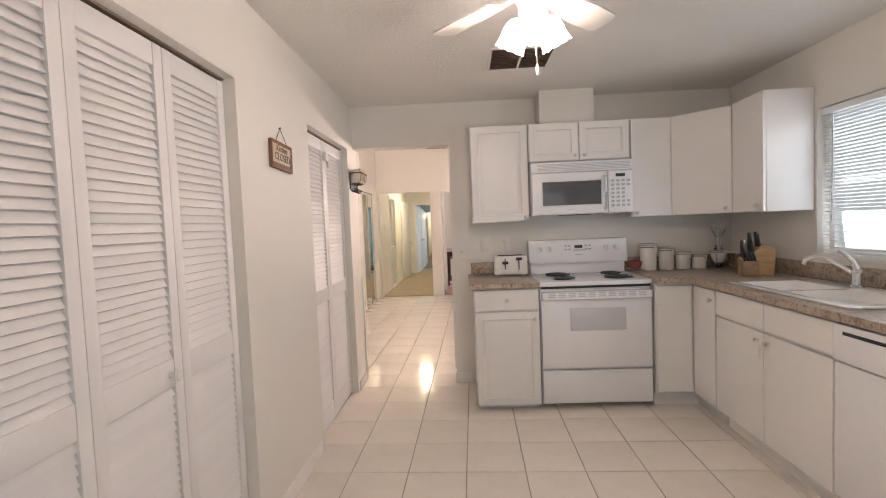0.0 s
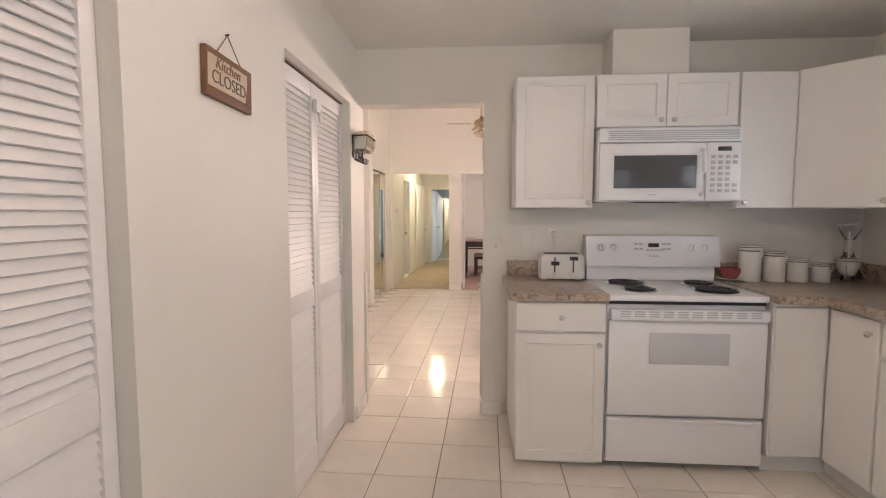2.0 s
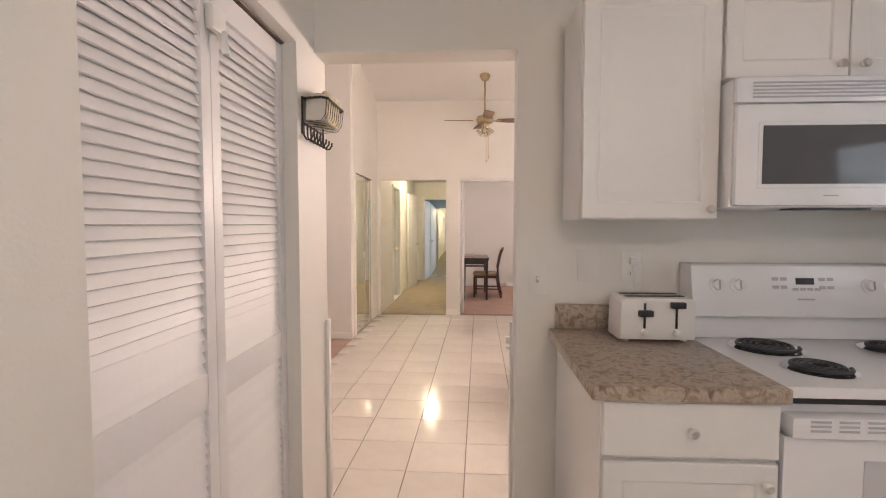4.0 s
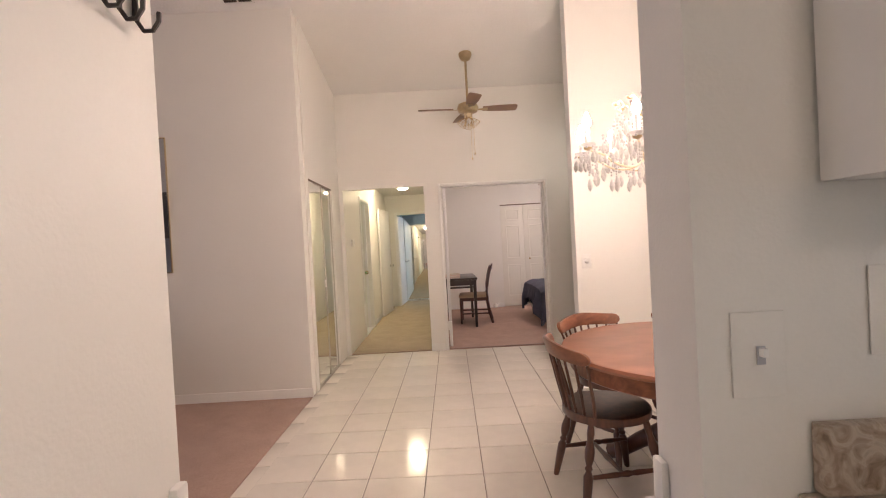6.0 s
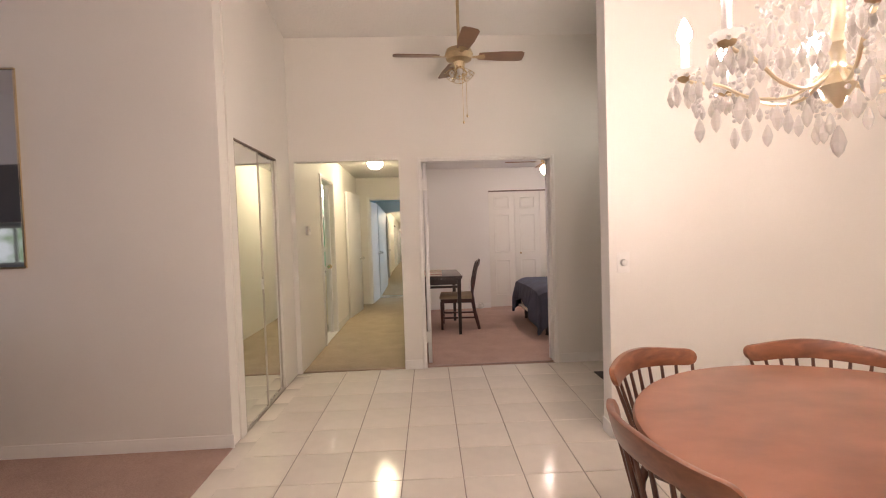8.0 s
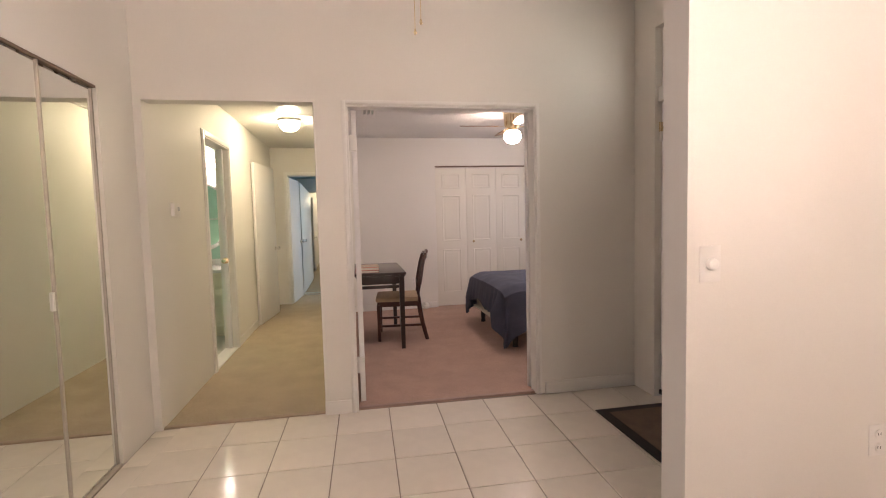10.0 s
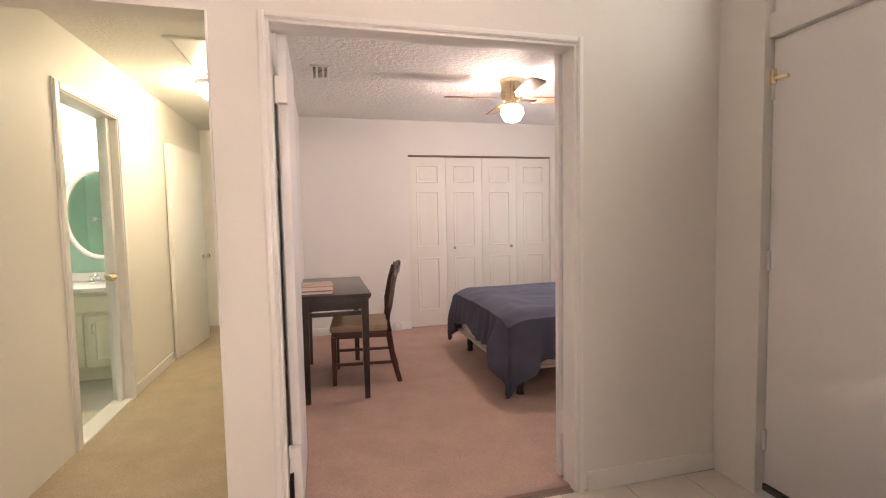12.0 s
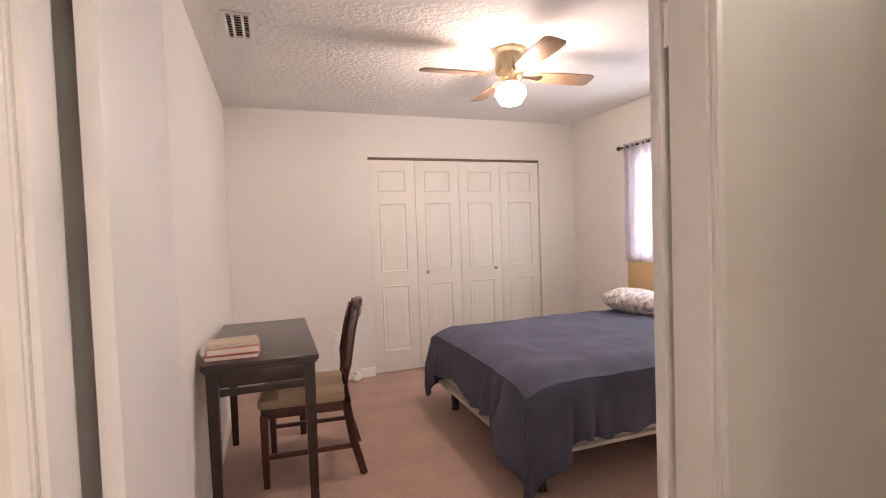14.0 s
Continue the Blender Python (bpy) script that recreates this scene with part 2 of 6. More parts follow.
FROST = glass("leaded glass", (0.85, 0.95, 0.92), 0.25)
PINKBOOK = mat("pink book cover", (0.70, 0.30, 0.25), 0.5, 0.05, 12, 80, 0.02)
REDBOOK = mat("dark red book cover", (0.30, 0.07, 0.07), 0.5, 0.05, 12, 80, 0.02)
VENTDARK = mat("vent shadow", (0.03, 0.025, 0.02), 0.8, 0.1, 10, 60, 0.0)
VENTBR = mat("brown vent metal", (0.20, 0.14, 0.10), 0.5, 0.1, 10, 60, 0.0)
BLIND = mat("white blind slat", (0.86, 0.87, 0.88), 0.45, 0.01, 5, 60, 0.0, island=0.02)
LIVINGDARK = mat("dark band panel", (0.13, 0.12, 0.11), 0.7, 0.1, 2, 60, 0.1)
BLUEWALL = mat("blue paint", (0.36, 0.52, 0.58), 0.6, 0.03, 2, 100, 0.1)
CURTAINM = mat("printed curtain", (0.66, 0.60, 0.60), 0.9, 0.35, 14, 60, 0.1)
PILLOWM = mat("floral pillow", (0.66, 0.58, 0.55), 0.9, 0.6, 26, 80, 0.1)
GLOW_K = glow("kitchen shade glow", CREAM, KITCHEN_BULB)
GLOW_C = glow("candle bulb glow", WARM, CHANDELIER_BULB)
GLOW_H = glow("hall globe glow", YELLOW, HALL_GLOBE)
GLOW_B = glow("vanity bulb glow", CREAM, BATH_BULB)
GLOW_R = glow("bedroom globe glow", PINKISH, BEDROOM_GLOBE)

# ---- mesh helpers ----


def BM():
    return bmesh.new()


def box(bm, x0, x1, y0, y1, z0, z1, bevel=0.0):
    m = Matrix.Translation(((x0 + x1) / 2, (y0 + y1) / 2, (z0 + z1) / 2)) @ Matrix.Diagonal((abs(x1 - x0), abs(y1 - y0), abs(z1 - z0), 1))
    vs = bmesh.ops.create_cube(bm, size=1, matrix=m)["verts"]
    if bevel:
        es = list({e for v in vs for e in v.link_edges})
        bmesh.ops.bevel(bm, geom=es, offset=bevel, segments=2, affect="EDGES", profile=0.6)
    return bm


def cone(bm, p0, p1, r0, r1, seg=12):
    p0, p1 = Vector(p0), Vector(p1)
    d = p1 - p0
    m = Matrix.Translation((p0 + p1) / 2) @ d.to_track_quat("Z", "Y").to_matrix().to_4x4()
    bmesh.ops.create_cone(bm, cap_ends=True, segments=seg, radius1=max(r0, 1e-4), radius2=max(r1, 1e-4), depth=d.length, matrix=m)
    return bm


def ball(bm, c, r, sx=1, sy=1, sz=1, seg=16):
    bmesh.ops.create_uvsphere(bm, u_segments=seg, v_segments=max(6, seg // 2), radius=r, matrix=Matrix.Translation(c) @ Matrix.Diagonal((sx, sy, sz, 1)))
    return bm


def lathe(bm, prof, m=None, seg=20):
    """prof: (radius, height) from the bottom up, turned round z, then moved by m."""
    m = m or Matrix()
    rings = []
    for r, z in prof:
        rings.append([bm.verts.new(m @ Vector((max(r, 1e-4) * math.cos(2 * math.pi * i / seg), max(r, 1e-4) * math.sin(2 * math.pi * i / seg), z))) for i in range(seg)])
    for a, b in zip(rings, rings[1:]):
        for i in range(seg):
            bm.faces.new((a[i], a[(i + 1) % seg], b[(i + 1) % seg], b[i]))
    bm.faces.new(rings[0][::-1])
    bm.faces.new(rings[-1])
    return bm


def along(p0, p1):
    """The pose of a thing turned round z so that it stands from p0 towards p1."""
    p0, p1 = Vector(p0), Vector(p1)
    return Matrix.Translation(p0) @ (p1 - p0).to_track_quat("Z", "Y").to_matrix().to_4x4()


def tube(bm, pts, r, seg=8, close=False):
    pts = [Vector(p) for p in pts]
    n = len(pts)
    rings = []
    for i, p in enumerate(pts):
        a = pts[(i - 1) % n] if (i or close) else p
        b = pts[(i + 1) % n] if (i < n - 1 or close) else p
        q = (b - a).to_track_quat("Z", "Y").to_matrix()
        rr = r[i] if isinstance(r, (list, tuple)) else r
        rings.append([bm.verts.new(p + q @ Vector((rr * math.cos(2 * math.pi * k / seg), rr * math.sin(2 * math.pi * k / seg), 0))) for k in range(seg)])
    pairs = list(zip(rings, rings[1:])) + ([(rings[-1], rings[0])] if close else [])
    for a, b in pairs:
        for k in range(seg):
            bm.faces.new((a[k], a[(k + 1) % seg], b[(k + 1) % seg], b[k]))
    if not close:
        bm.faces.new(rings[0][::-1])
        bm.faces.new(rings[-1])
    return bm


def prism(bm, outline, z0, z1, m=None, bevel=0.0):
    """An outline in x, y drawn up from z0 to z1, then moved by m."""
    m = m or Matrix()
    lo = [bm.verts.new(m @ Vector((x, y, z0))) for x, y in outline]
    hi = [bm.verts.new(m @ Vector((x, y, z1))) for x, y in outline]
    fs = [bm.faces.new(lo[::-1]), bm.faces.new(hi)]
    n = len(lo)
    for i in range(n):
        fs.append(bm.faces.new((lo[i], lo[(i + 1) % n], hi[(i + 1) % n], hi[i])))
    if bevel:
        es = list(set(fs[0].edges) | set(fs[1].edges))
        bmesh.ops.bevel(bm, geom=es, offset=bevel, segments=2, affect="EDGES", profile=0.6)
    return bm


def rings_panel(bm, w, h, steps, m=None):
    """A panel in x (0..w), z (0..h), front at y = 0 facing -y, whose front goes in and out by steps of (inset, y)."""
    m = m or Matrix()
    loops = []
    for inset, y in steps:
        loops.append([bm.verts.new(m @ Vector(p)) for p in ((inset, y, inset), (w - inset, y, inset), (w - inset, y, h - inset), (inset, y, h - inset))])
    for a, b in zip(loops, loops[1:]):
        for i in range(4):
            bm.faces.new((a[i], a[(i + 1) % 4], b[(i + 1) % 4], b[i]))
    bm.faces.new(loops[-1])
    bm.faces.new(loops[0][::-1])
    return bm


def finish(name, bm, material, smooth=True):
    bmesh.ops.recalc_face_normals(bm, faces=bm.faces)
    me = bpy.data.meshes.new(name)
    bm.to_mesh(me)
    bm.free()
    me.materials.append(material)
    if smooth:
        me.shade_smooth()
        me.set_sharp_from_angle(angle=radians(38))
    return me


def part(name, bm, material, parent=None, label="", m=None):
    """One mesh object under a thing or a part."""
    ob = new(name, bm if isinstance(bm, bpy.types.Mesh) else finish(name, bm, material))
    ob.parent = parent
    if m is not None:
        ob.matrix_basis = m
    if label:
        ob["label"] = label
    return ob


def thing(name, label, category, m=None, group="", kind=""):
    """An Empty at a thing's base that holds its parts."""
    ob = new(name)
    ob.empty_display_size = 0.1
    if m is not None:
        ob.matrix_basis = m
    return tagged(ob, label, category, group, kind)


def solid(name, bm, material, label, category, m=None, group="", kind=""):
    return tagged(part(name, bm, material, None, "", m), label, category, group, kind)


def struct(name, bm, material, label, category):
    return solid(name, bm, material, label, category, kind="structure")


def wall(name, axis, c0, c1, a0, a1, z1, holes, material, label):
    """A wall between c0 and c1 across its thickness and a0 and a1 along it, with holes (a, b, zlo, zhi)."""
    bm = BM()

    def piece(u0, u1, v0, v1):
        if u1 - u0 > 1e-4 and v1 - v0 > 1e-4:
            if axis == "y":
                box(bm, u0, u1, c0, c1, v0, v1)
            else:
                box(bm, c0, c1, u0, u1, v0, v1)
    at = a0
    for h0, h1, lo, hi in sorted(holes):
        piece(at, h0, 0, z1)
        piece(h0, h1, 0, lo)
        piece(h0, h1, hi, z1)
        at = h1
    piece(at, a1, 0, z1)
    return struct(name, bm, material, label, "wall")


# ---- the rooms ----
KC, VH = 2.40, 4.4
wall("wall_kitchen_left", "x", -0.94, -0.82, -1.3, 4.65, 2.5, [(0.95, 2.56, 0, 2.02), (3.47, 4.45, 0, 2.02)], WALL, "white painted wall with two closet openings")
wall("wall_kitchen_far", "y", 4.65, 4.79, -9.5, 3.6, VH, [(-9.2, -3.4, 0, 1.62), (-0.82, 0.0, 0, 2.05)], WALL, "white painted wall with a doorway")
wall("wall_kitchen_right", "x", 2.33, 2.45, -1.3, 4.65, 2.5, [(2.25, 3.68, 1.10, 2.0)], WALL, "white painted wall with a window")
# its hole is for the added window with the fill lamp, out of view
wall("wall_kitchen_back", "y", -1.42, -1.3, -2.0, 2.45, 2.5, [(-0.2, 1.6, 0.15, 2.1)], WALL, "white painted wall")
struct("ceiling_kitchen", box(BM(), -2.0, 2.45, -1.42, 4.65, KC, KC + 0.1), CEIL, "white painted kitchen ceiling", "ceiling")
wall("wall_closet_back", "x", -1.75, -1.65, -1.3, 4.65, 2.5, [], WALL, "white closet wall")
wall("wall_living_north", "y", 8.21, 8.33, -9.5, -1.575, VH, [], WALL, "cream painted living room wall")
wall("wall_mirror_closet", "x", -1.685, -1.565, 8.33, 9.76, VH, [(8.425, 9.36, 0, 1.985)], WALL, "cream painted wall with a closet opening")
wall("wall_far", "y", 9.76, 9.87, -1.685, 1.92, VH, [(-1.52, -0.528, 0, 2.015), (-0.335, 0.935, 0, 2.005)], WALL, "cream painted wall with two openings")
wall("wall_entry", "x", 1.685, 1.805, 8.19, 9.76, VH, [(8.585, 9.525, 0, 2.48)], WALL, "cream painted entry wall")
wall("wall_fin", "y", 8.06, 8.19, 0.80, 3.6, VH, [], WALL, "cream painted wall between dining room and entry")
wall("wall_dining_right", "x", 3.48, 3.6, 4.79, 8.06, VH, [], WALL, "cream painted dining room wall")
wall("wall_living_left", "x", -9.42, -9.3, 4.79, 8.21, VH, [(5.7, 7.5, 0.6, 2.15)], WALL, "cream painted living room wall")
wall("wall_hall_left", "x", -1.64, -1.52, 9.87, 14.14, 2.45, [(10.925, 11.685, 0, 1.995)], WALL, "cream painted hallway wall with a doorway")
wall("wall_hall_right", "x", -0.47, -0.35, 9.87, 14.14, 2.45, [], WALL, "cream painted wall")
wall("wall_hall_end", "y", 14.14, 14.26, -1.64, -0.33, 2.45, [(-1.28, -0.50, 0, 1.95)], WALL, "cream painted hallway end wall with a doorway")
wall("wall_bedroom_far", "y", 13.2, 13.32, -0.35, 3.11, 2.45, [(0.817, 2.578, 0, 1.988)], WALL, "white painted bedroom wall with a closet opening")
wall("wall_bedroom_right", "x", 2.99, 3.11, 9.87, 13.2, 2.45, [(11.05, 12.3, 0.95, 1.92)], WALL, "white painted bedroom wall with a window")
wall("wall_bedroom_front", "y", 9.76, 9.87, 1.92, 3.11, 2.45, [], WALL, "white painted bedroom wall")
struct("ceiling_bedroom", box(BM(), -0.35, 2.99, 9.87, 13.2, 2.37, 2.45), POPCORN, "white textured bedroom ceiling", "ceiling")
struct("ceiling_hall", box(BM(), -1.52, -0.47, 9.87, 14.14, 2.37, 2.45), CEIL, "white hallway ceiling", "ceiling")


def vault(y):
    return 3.17 + 0.189 * (9.76 - y) if y > 7.0 else 3.692 - 0.19 * (7.0 - y)


_bm = BM()
for y0, y1 in ((4.79, 7.0), (7.0, 9.9)):
    v = [_bm.verts.new((x, y, vault(y) + dz)) for dz in (0, 0.1) for x, y in ((-9.5, y0), (3.6, y0), (3.6, y1), (-9.5, y1))]
    for f in ((0, 1, 2, 3), (4, 5, 6, 7), (0, 1, 5, 4), (1, 2, 6, 5), (2, 3, 7, 6), (3, 0, 4, 7)):
        _bm.faces.new([v[i] for i in f])
struct("ceiling_vault", _bm, CEIL, "sloping white living and dining room ceiling", "ceiling")

struct("ground", box(BM(), -60, 60, -60, 80, -0.4, -0.2), mat("grass ground", (0.10, 0.14, 0.05), 0.95, 0.3, 2, 30, 0.3), "grass around the house", "ground")
struct("floor_slab", box(BM(), -2.0, 3.6, -1.42, 9.80, -0.2, -0.006), GROUT, "grout bed of the tiled floor", "floor")
struct("floor_carpet_living", box(BM(), -9.3, -1.575, 4.79, 8.21, -0.2, 0.004), CARPET, "rose beige living room carpet", "carpet")
struct("floor_carpet_bedroom", box(BM(), -0.45, 3.11, 9.80, 14.0, -0.2, 0.004), CARPET, "rose beige bedroom carpet", "carpet")
struct("floor_carpet_hall", box(BM(), -1.64, -0.45, 9.80, 15.2, -0.2, 0.004), HALLCARPET, "beige hallway carpet", "carpet")

# ---- trim and built-in parts of the rooms ----


def board(name, x0, x1, y0, y1, z0, z1, material, label, cat="trim", bevel=0.004):
    return struct(name, box(BM(), x0, x1, y0, y1, z0, z1, bevel), material, label, cat)


for a in ((-0.82, -0.808, 2.62, 3.41), (-0.82, -0.808, 4.50, 4.80)):
    board("baseboard", a[0], a[1], a[2], a[3], 0.0, 0.085, TRIM, "white painted baseboard", "baseboard")
board("baseboard", -0.003, 0.127, 4.638, 4.65, 0, 0.09, TRIM, "white painted baseboard", "baseboard")
board("baseboard", -0.012, 0.0, 4.645, 4.80, 0, 0.09, TRIM, "white painted baseboard", "baseboard")
board("baseboard", -6.4, -1.562, 8.196, 8.21, 0, 0.085, TRIM, "white painted baseboard", "baseboard")
board("baseboard", -0.538, -0.37, 9.748, 9.76, 0, 0.09, TRIM, "white painted baseboard", "baseboard")
board("baseboard", 0.985, 1.68, 9.748, 9.76, 0, 0.09, TRIM, "white painted baseboard", "baseboard")
board("baseboard", 0.79, 0.80, 8.055, 8.195, 0, 0.09, TRIM, "white painted baseboard", "baseboard")
board("baseboard", 0.80, 3.48, 8.048, 8.06, 0, 0.09, TRIM, "white painted baseboard", "baseboard")
board("baseboard", -1.52, -1.507, 11.75, 12.68, 0, 0.085, TRIM, "white painted baseboard", "baseboard")
board("baseboard", -0.35, -0.337, 10.5, 13.2, 0, 0.085, TRIM, "white painted baseboard", "baseboard")
board("baseboard", -0.337, 0.81, 13.187, 13.2, 0, 0.085, TRIM, "white painted baseboard", "baseboard")
board("baseboard", 2.59, 2.99, 13.187, 13.2, 0, 0.085, TRIM, "white painted baseboard", "baseboard")


def casing(name, axis, c, a0, a1, z1, w, t, material=TRIM, sign=-1):
    """A moulded door casing on the face c of a wall, round an opening from a0 to a1, up to z1."""
    bm = BM()
    for lo, hi, zl, zh in ((a0 - w, a0, 0, z1 + w), (a1, a1 + w, 0, z1 + w), (a0, a1, z1, z1 + w)):
        for k, (f0, f1, th) in enumerate(((0, 1, t * 0.55), (0.15, 0.85, t))):
            l, h = lo + (hi - lo) * (f0 if hi - lo < 0.2 else 0), lo + (hi - lo) * (f1 if hi - lo < 0.2 else 1)
            b, tt = zl, zh - (0.15 * w if k else 0)
            if hi - lo > 0.2:
                b = zl + (0.15 * w if k else 0)
            cc = sorted((c, c + sign * th))
            if axis == "y":
                box(bm, l, h, cc[0], cc[1], b, tt, 0.003)
            else:
                box(bm, cc[0], cc[1], l, h, b, tt, 0.003)
    return struct(name, bm, material, "white moulded door casing", "trim")


casing("trim_bedroom_door", "y", 9.76, -0.335, 0.935, 2.005, 0.028, 0.014)
casing("trim_bath_door", "x", -1.52, 10.925, 11.685, 1.995, 0.06, 0.018, sign=1)
casing("trim_hall_end", "y", 14.14, -1.28, -0.53, 1.95, 0.055, 0.016)
# jamb linings with a stop
_bm = BM()
for x0, x1 in ((-0.335, -0.323), (0.923, 0.935)):
    box(_bm, x0, x1, 9.762, 9.868, 0, 2.005, 0.002)
box(_bm, -0.323, 0.923, 9.762, 9.868, 1.993, 2.005, 0.002)
struct("trim_bedroom_jamb", _bm, TRIM, "white painted door jamb", "trim")
# metal tracks over the folding doors
board("trim_closet_track", -0.905, -0.865, 0.95, 2.56, 2.011, 2.02, VENTBR, "dark metal folding door track")
board("trim_pantry_track", -0.905, -0.865, 3.47, 4.45, 2.011, 2.02, VENTBR, "dark metal folding door track")
board("trim_bedroom_closet_track", 0.817, 2.578, 13.215, 13.25, 1.968, 1.988, VENTBR, "dark metal folding door track")
board("trim_mirror_track", -1.61, -1.566, 8.425, 9.36, 1.972, 1.985, VENTBR, "metal sliding door track")
board("trim_mirror_sill", -1.61, -1.566, 8.425, 9.36, 0.0, 0.01, ALU, "metal sliding door sill track")
board("threshold_hall", -1.52, -0.528, 9.775, 9.81, 0.0, 0.012, mat("worn threshold", (0.40, 0.30, 0.22), 0.6, 0.1), "narrow carpet edge strip", "threshold")
board("threshold_bedroom", -0.323, 0.923, 9.80, 9.83, 0.0, 0.012, mat("worn threshold strip", (0.40, 0.28, 0.24), 0.6, 0.1), "narrow carpet edge strip", "threshold")
board("threshold_bath", -1.64, -1.515, 10.925, 11.685, 0.0, 0.014, PLASTIC, "pale marble threshold", "threshold")
board("column_hall_corner", -0.537, -0.528, 9.757, 9.872, 0, 2.015, WALL, "plaster corner of the hallway opening", "trim")

# bathroom, far room, closets and porch behind their openings
wall("wall_bath_far", "y", 12.75, 12.87, -3.2, -1.64, 2.45, [], WALL_BATH, "green painted bathroom wall")
wall("wall_bath_left", "x", -3.3, -3.2, 10.2, 12.87, 2.45, [], WALL_BATH, "green painted bathroom wall")
wall("wall_bath_front", "y", 10.08, 10.2, -3.3, -1.64, 2.45, [], WALL_BATH, "green painted bathroom wall")
struct("ceiling_bath", box(BM(), -3.3, -1.64, 10.08, 12.87, 2.37, 2.45), CEIL, "white bathroom ceiling", "ceiling")
struct("floor_bath", box(BM(), -3.3, -1.64, 10.08, 12.87, -0.2, 0.004), mat("bath floor tile", (0.55, 0.52, 0.44), 0.3, 0.06, 5, 60, 0.03), "pale tiled bathroom floor", "floor")
wall("wall_far_room", "y", 14.99, 15.11, -3.0, 1.6, 2.45, [], BLUEWALL, "pale blue bedroom wall")
wall("wall_far_room_left", "x", -3.0, -2.9, 14.26, 14.99, 2.45, [], BLUEWALL, "pale blue bedroom wall")
wall("wall_far_room_right", "x", 1.5, 1.6, 14.26, 14.99, 2.45, [], BLUEWALL, "pale blue bedroom wall")
wall("wall_far_room_front", "y", 14.262, 14.29, -3.0, -1.64, 2.45, [], BLUEWALL, "pale blue bedroom wall")
wall("wall_far_room_front_right", "y", 14.262, 14.29, -0.33, 1.6, 2.45, [], BLUEWALL, "pale blue bedroom wall")
struct("floor_far_room", box(BM(), -3.0, -1.64, 14.2, 15.1, -0.2, 0.004), HALLCARPET, "beige bedroom carpet", "carpet")
struct("ceiling_far_room", box(BM(), -3.0, 1.6, 14.262, 15.11, 2.37, 2.45), BLUEWALL, "pale blue bedroom ceiling", "ceiling")
wall("wall_bedroom_closet_back", "y", 13.85, 13.95, -0.33, 3.2, 2.45, [], WALL, "white closet wall")
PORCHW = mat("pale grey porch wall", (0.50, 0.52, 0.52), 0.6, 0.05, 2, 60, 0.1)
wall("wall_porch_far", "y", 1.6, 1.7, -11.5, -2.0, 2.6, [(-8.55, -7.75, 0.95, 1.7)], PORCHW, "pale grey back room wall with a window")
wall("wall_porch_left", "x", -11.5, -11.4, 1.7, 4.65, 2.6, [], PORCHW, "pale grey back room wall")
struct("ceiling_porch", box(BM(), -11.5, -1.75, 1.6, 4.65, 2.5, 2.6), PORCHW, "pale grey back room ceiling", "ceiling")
struct("floor_porch", box(BM(), -11.5, -2.0, 1.6, 4.79, -0.2, 0.0), CARPET, "rose beige carpet", "carpet")
# made-up panel that gives the wall mirror its dark band to reflect
struct("panel_over_opening", box(BM(), -9.25, -3.3, 4.79, 4.815, 1.62, 2.36, 0.004), LIVINGDARK, "dark panel added above the wide opening", "panel")

# ---- backdrops outside the windows ----
def outdoors(name, strength):
    m = bpy.data.materials.new(name)
    m.use_nodes = True
    nt = m.node_tree
    b = nt.nodes["Principled BSDF"]
    n = nt.nodes.new("ShaderNodeTexNoise")
    n.inputs["Scale"].default_value, n.inputs["Detail"].default_value = 5.0, 8
    r = nt.nodes.new("ShaderNodeValToRGB")
    r.color_ramp.elements[0].position, r.color_ramp.elements[1].position = 0.42, 0.56
    r.color_ramp.elements[0].color, r.color_ramp.elements[1].color = (0.30, 0.42, 0.26, 1), (0.86, 0.93, 1, 1)
    nt.links.new(n.outputs["Fac"], r.inputs[0])
    nt.links.new(r.outputs[0], b.inputs["Emission Color"])
    b.inputs["Base Color"].default_value = (0, 0, 0, 1)
    b.inputs["Emission Strength"].default_value = strength
    return m


DAY = outdoors("daylit garden", 0.95)
struct("backdrop_kitchen", box(BM(), 3.9, 3.92, 0.6, 6.2, 0.2, 3.6), DAY, "bright daylit garden outside the window", "backdrop")
struct("backdrop_bedroom", box(BM(), 3.9, 3.92, 10.0, 14.0, 0.2, 3.0), DAY, "bright daylit garden outside the window", "backdrop")
struct("backdrop_living", box(BM(), -10.6, -10.58, 4.6, 8.6, 0.0, 3.2), DAY, "bright daylit garden outside the window", "backdrop")
# stands outside the added, unseen kitchen window
struct("backdrop_added_back", box(BM(), -1.5, 3.0, -2.6, -2.58, 0.0, 3.0), DAY, "bright daylit garden outside the window", "backdrop")
struct("backdrop_porch", box(BM(), -10.0, -6.5, 1.2, 1.22, 0.3, 2.4), DAY, "bright daylit garden outside the window", "backdrop")
struct("backdrop_entry", box(BM(), 2.6, 2.62, 8.3, 10.0, 1.9, 3.2), DAY, "bright daylit garden outside the window", "backdrop")

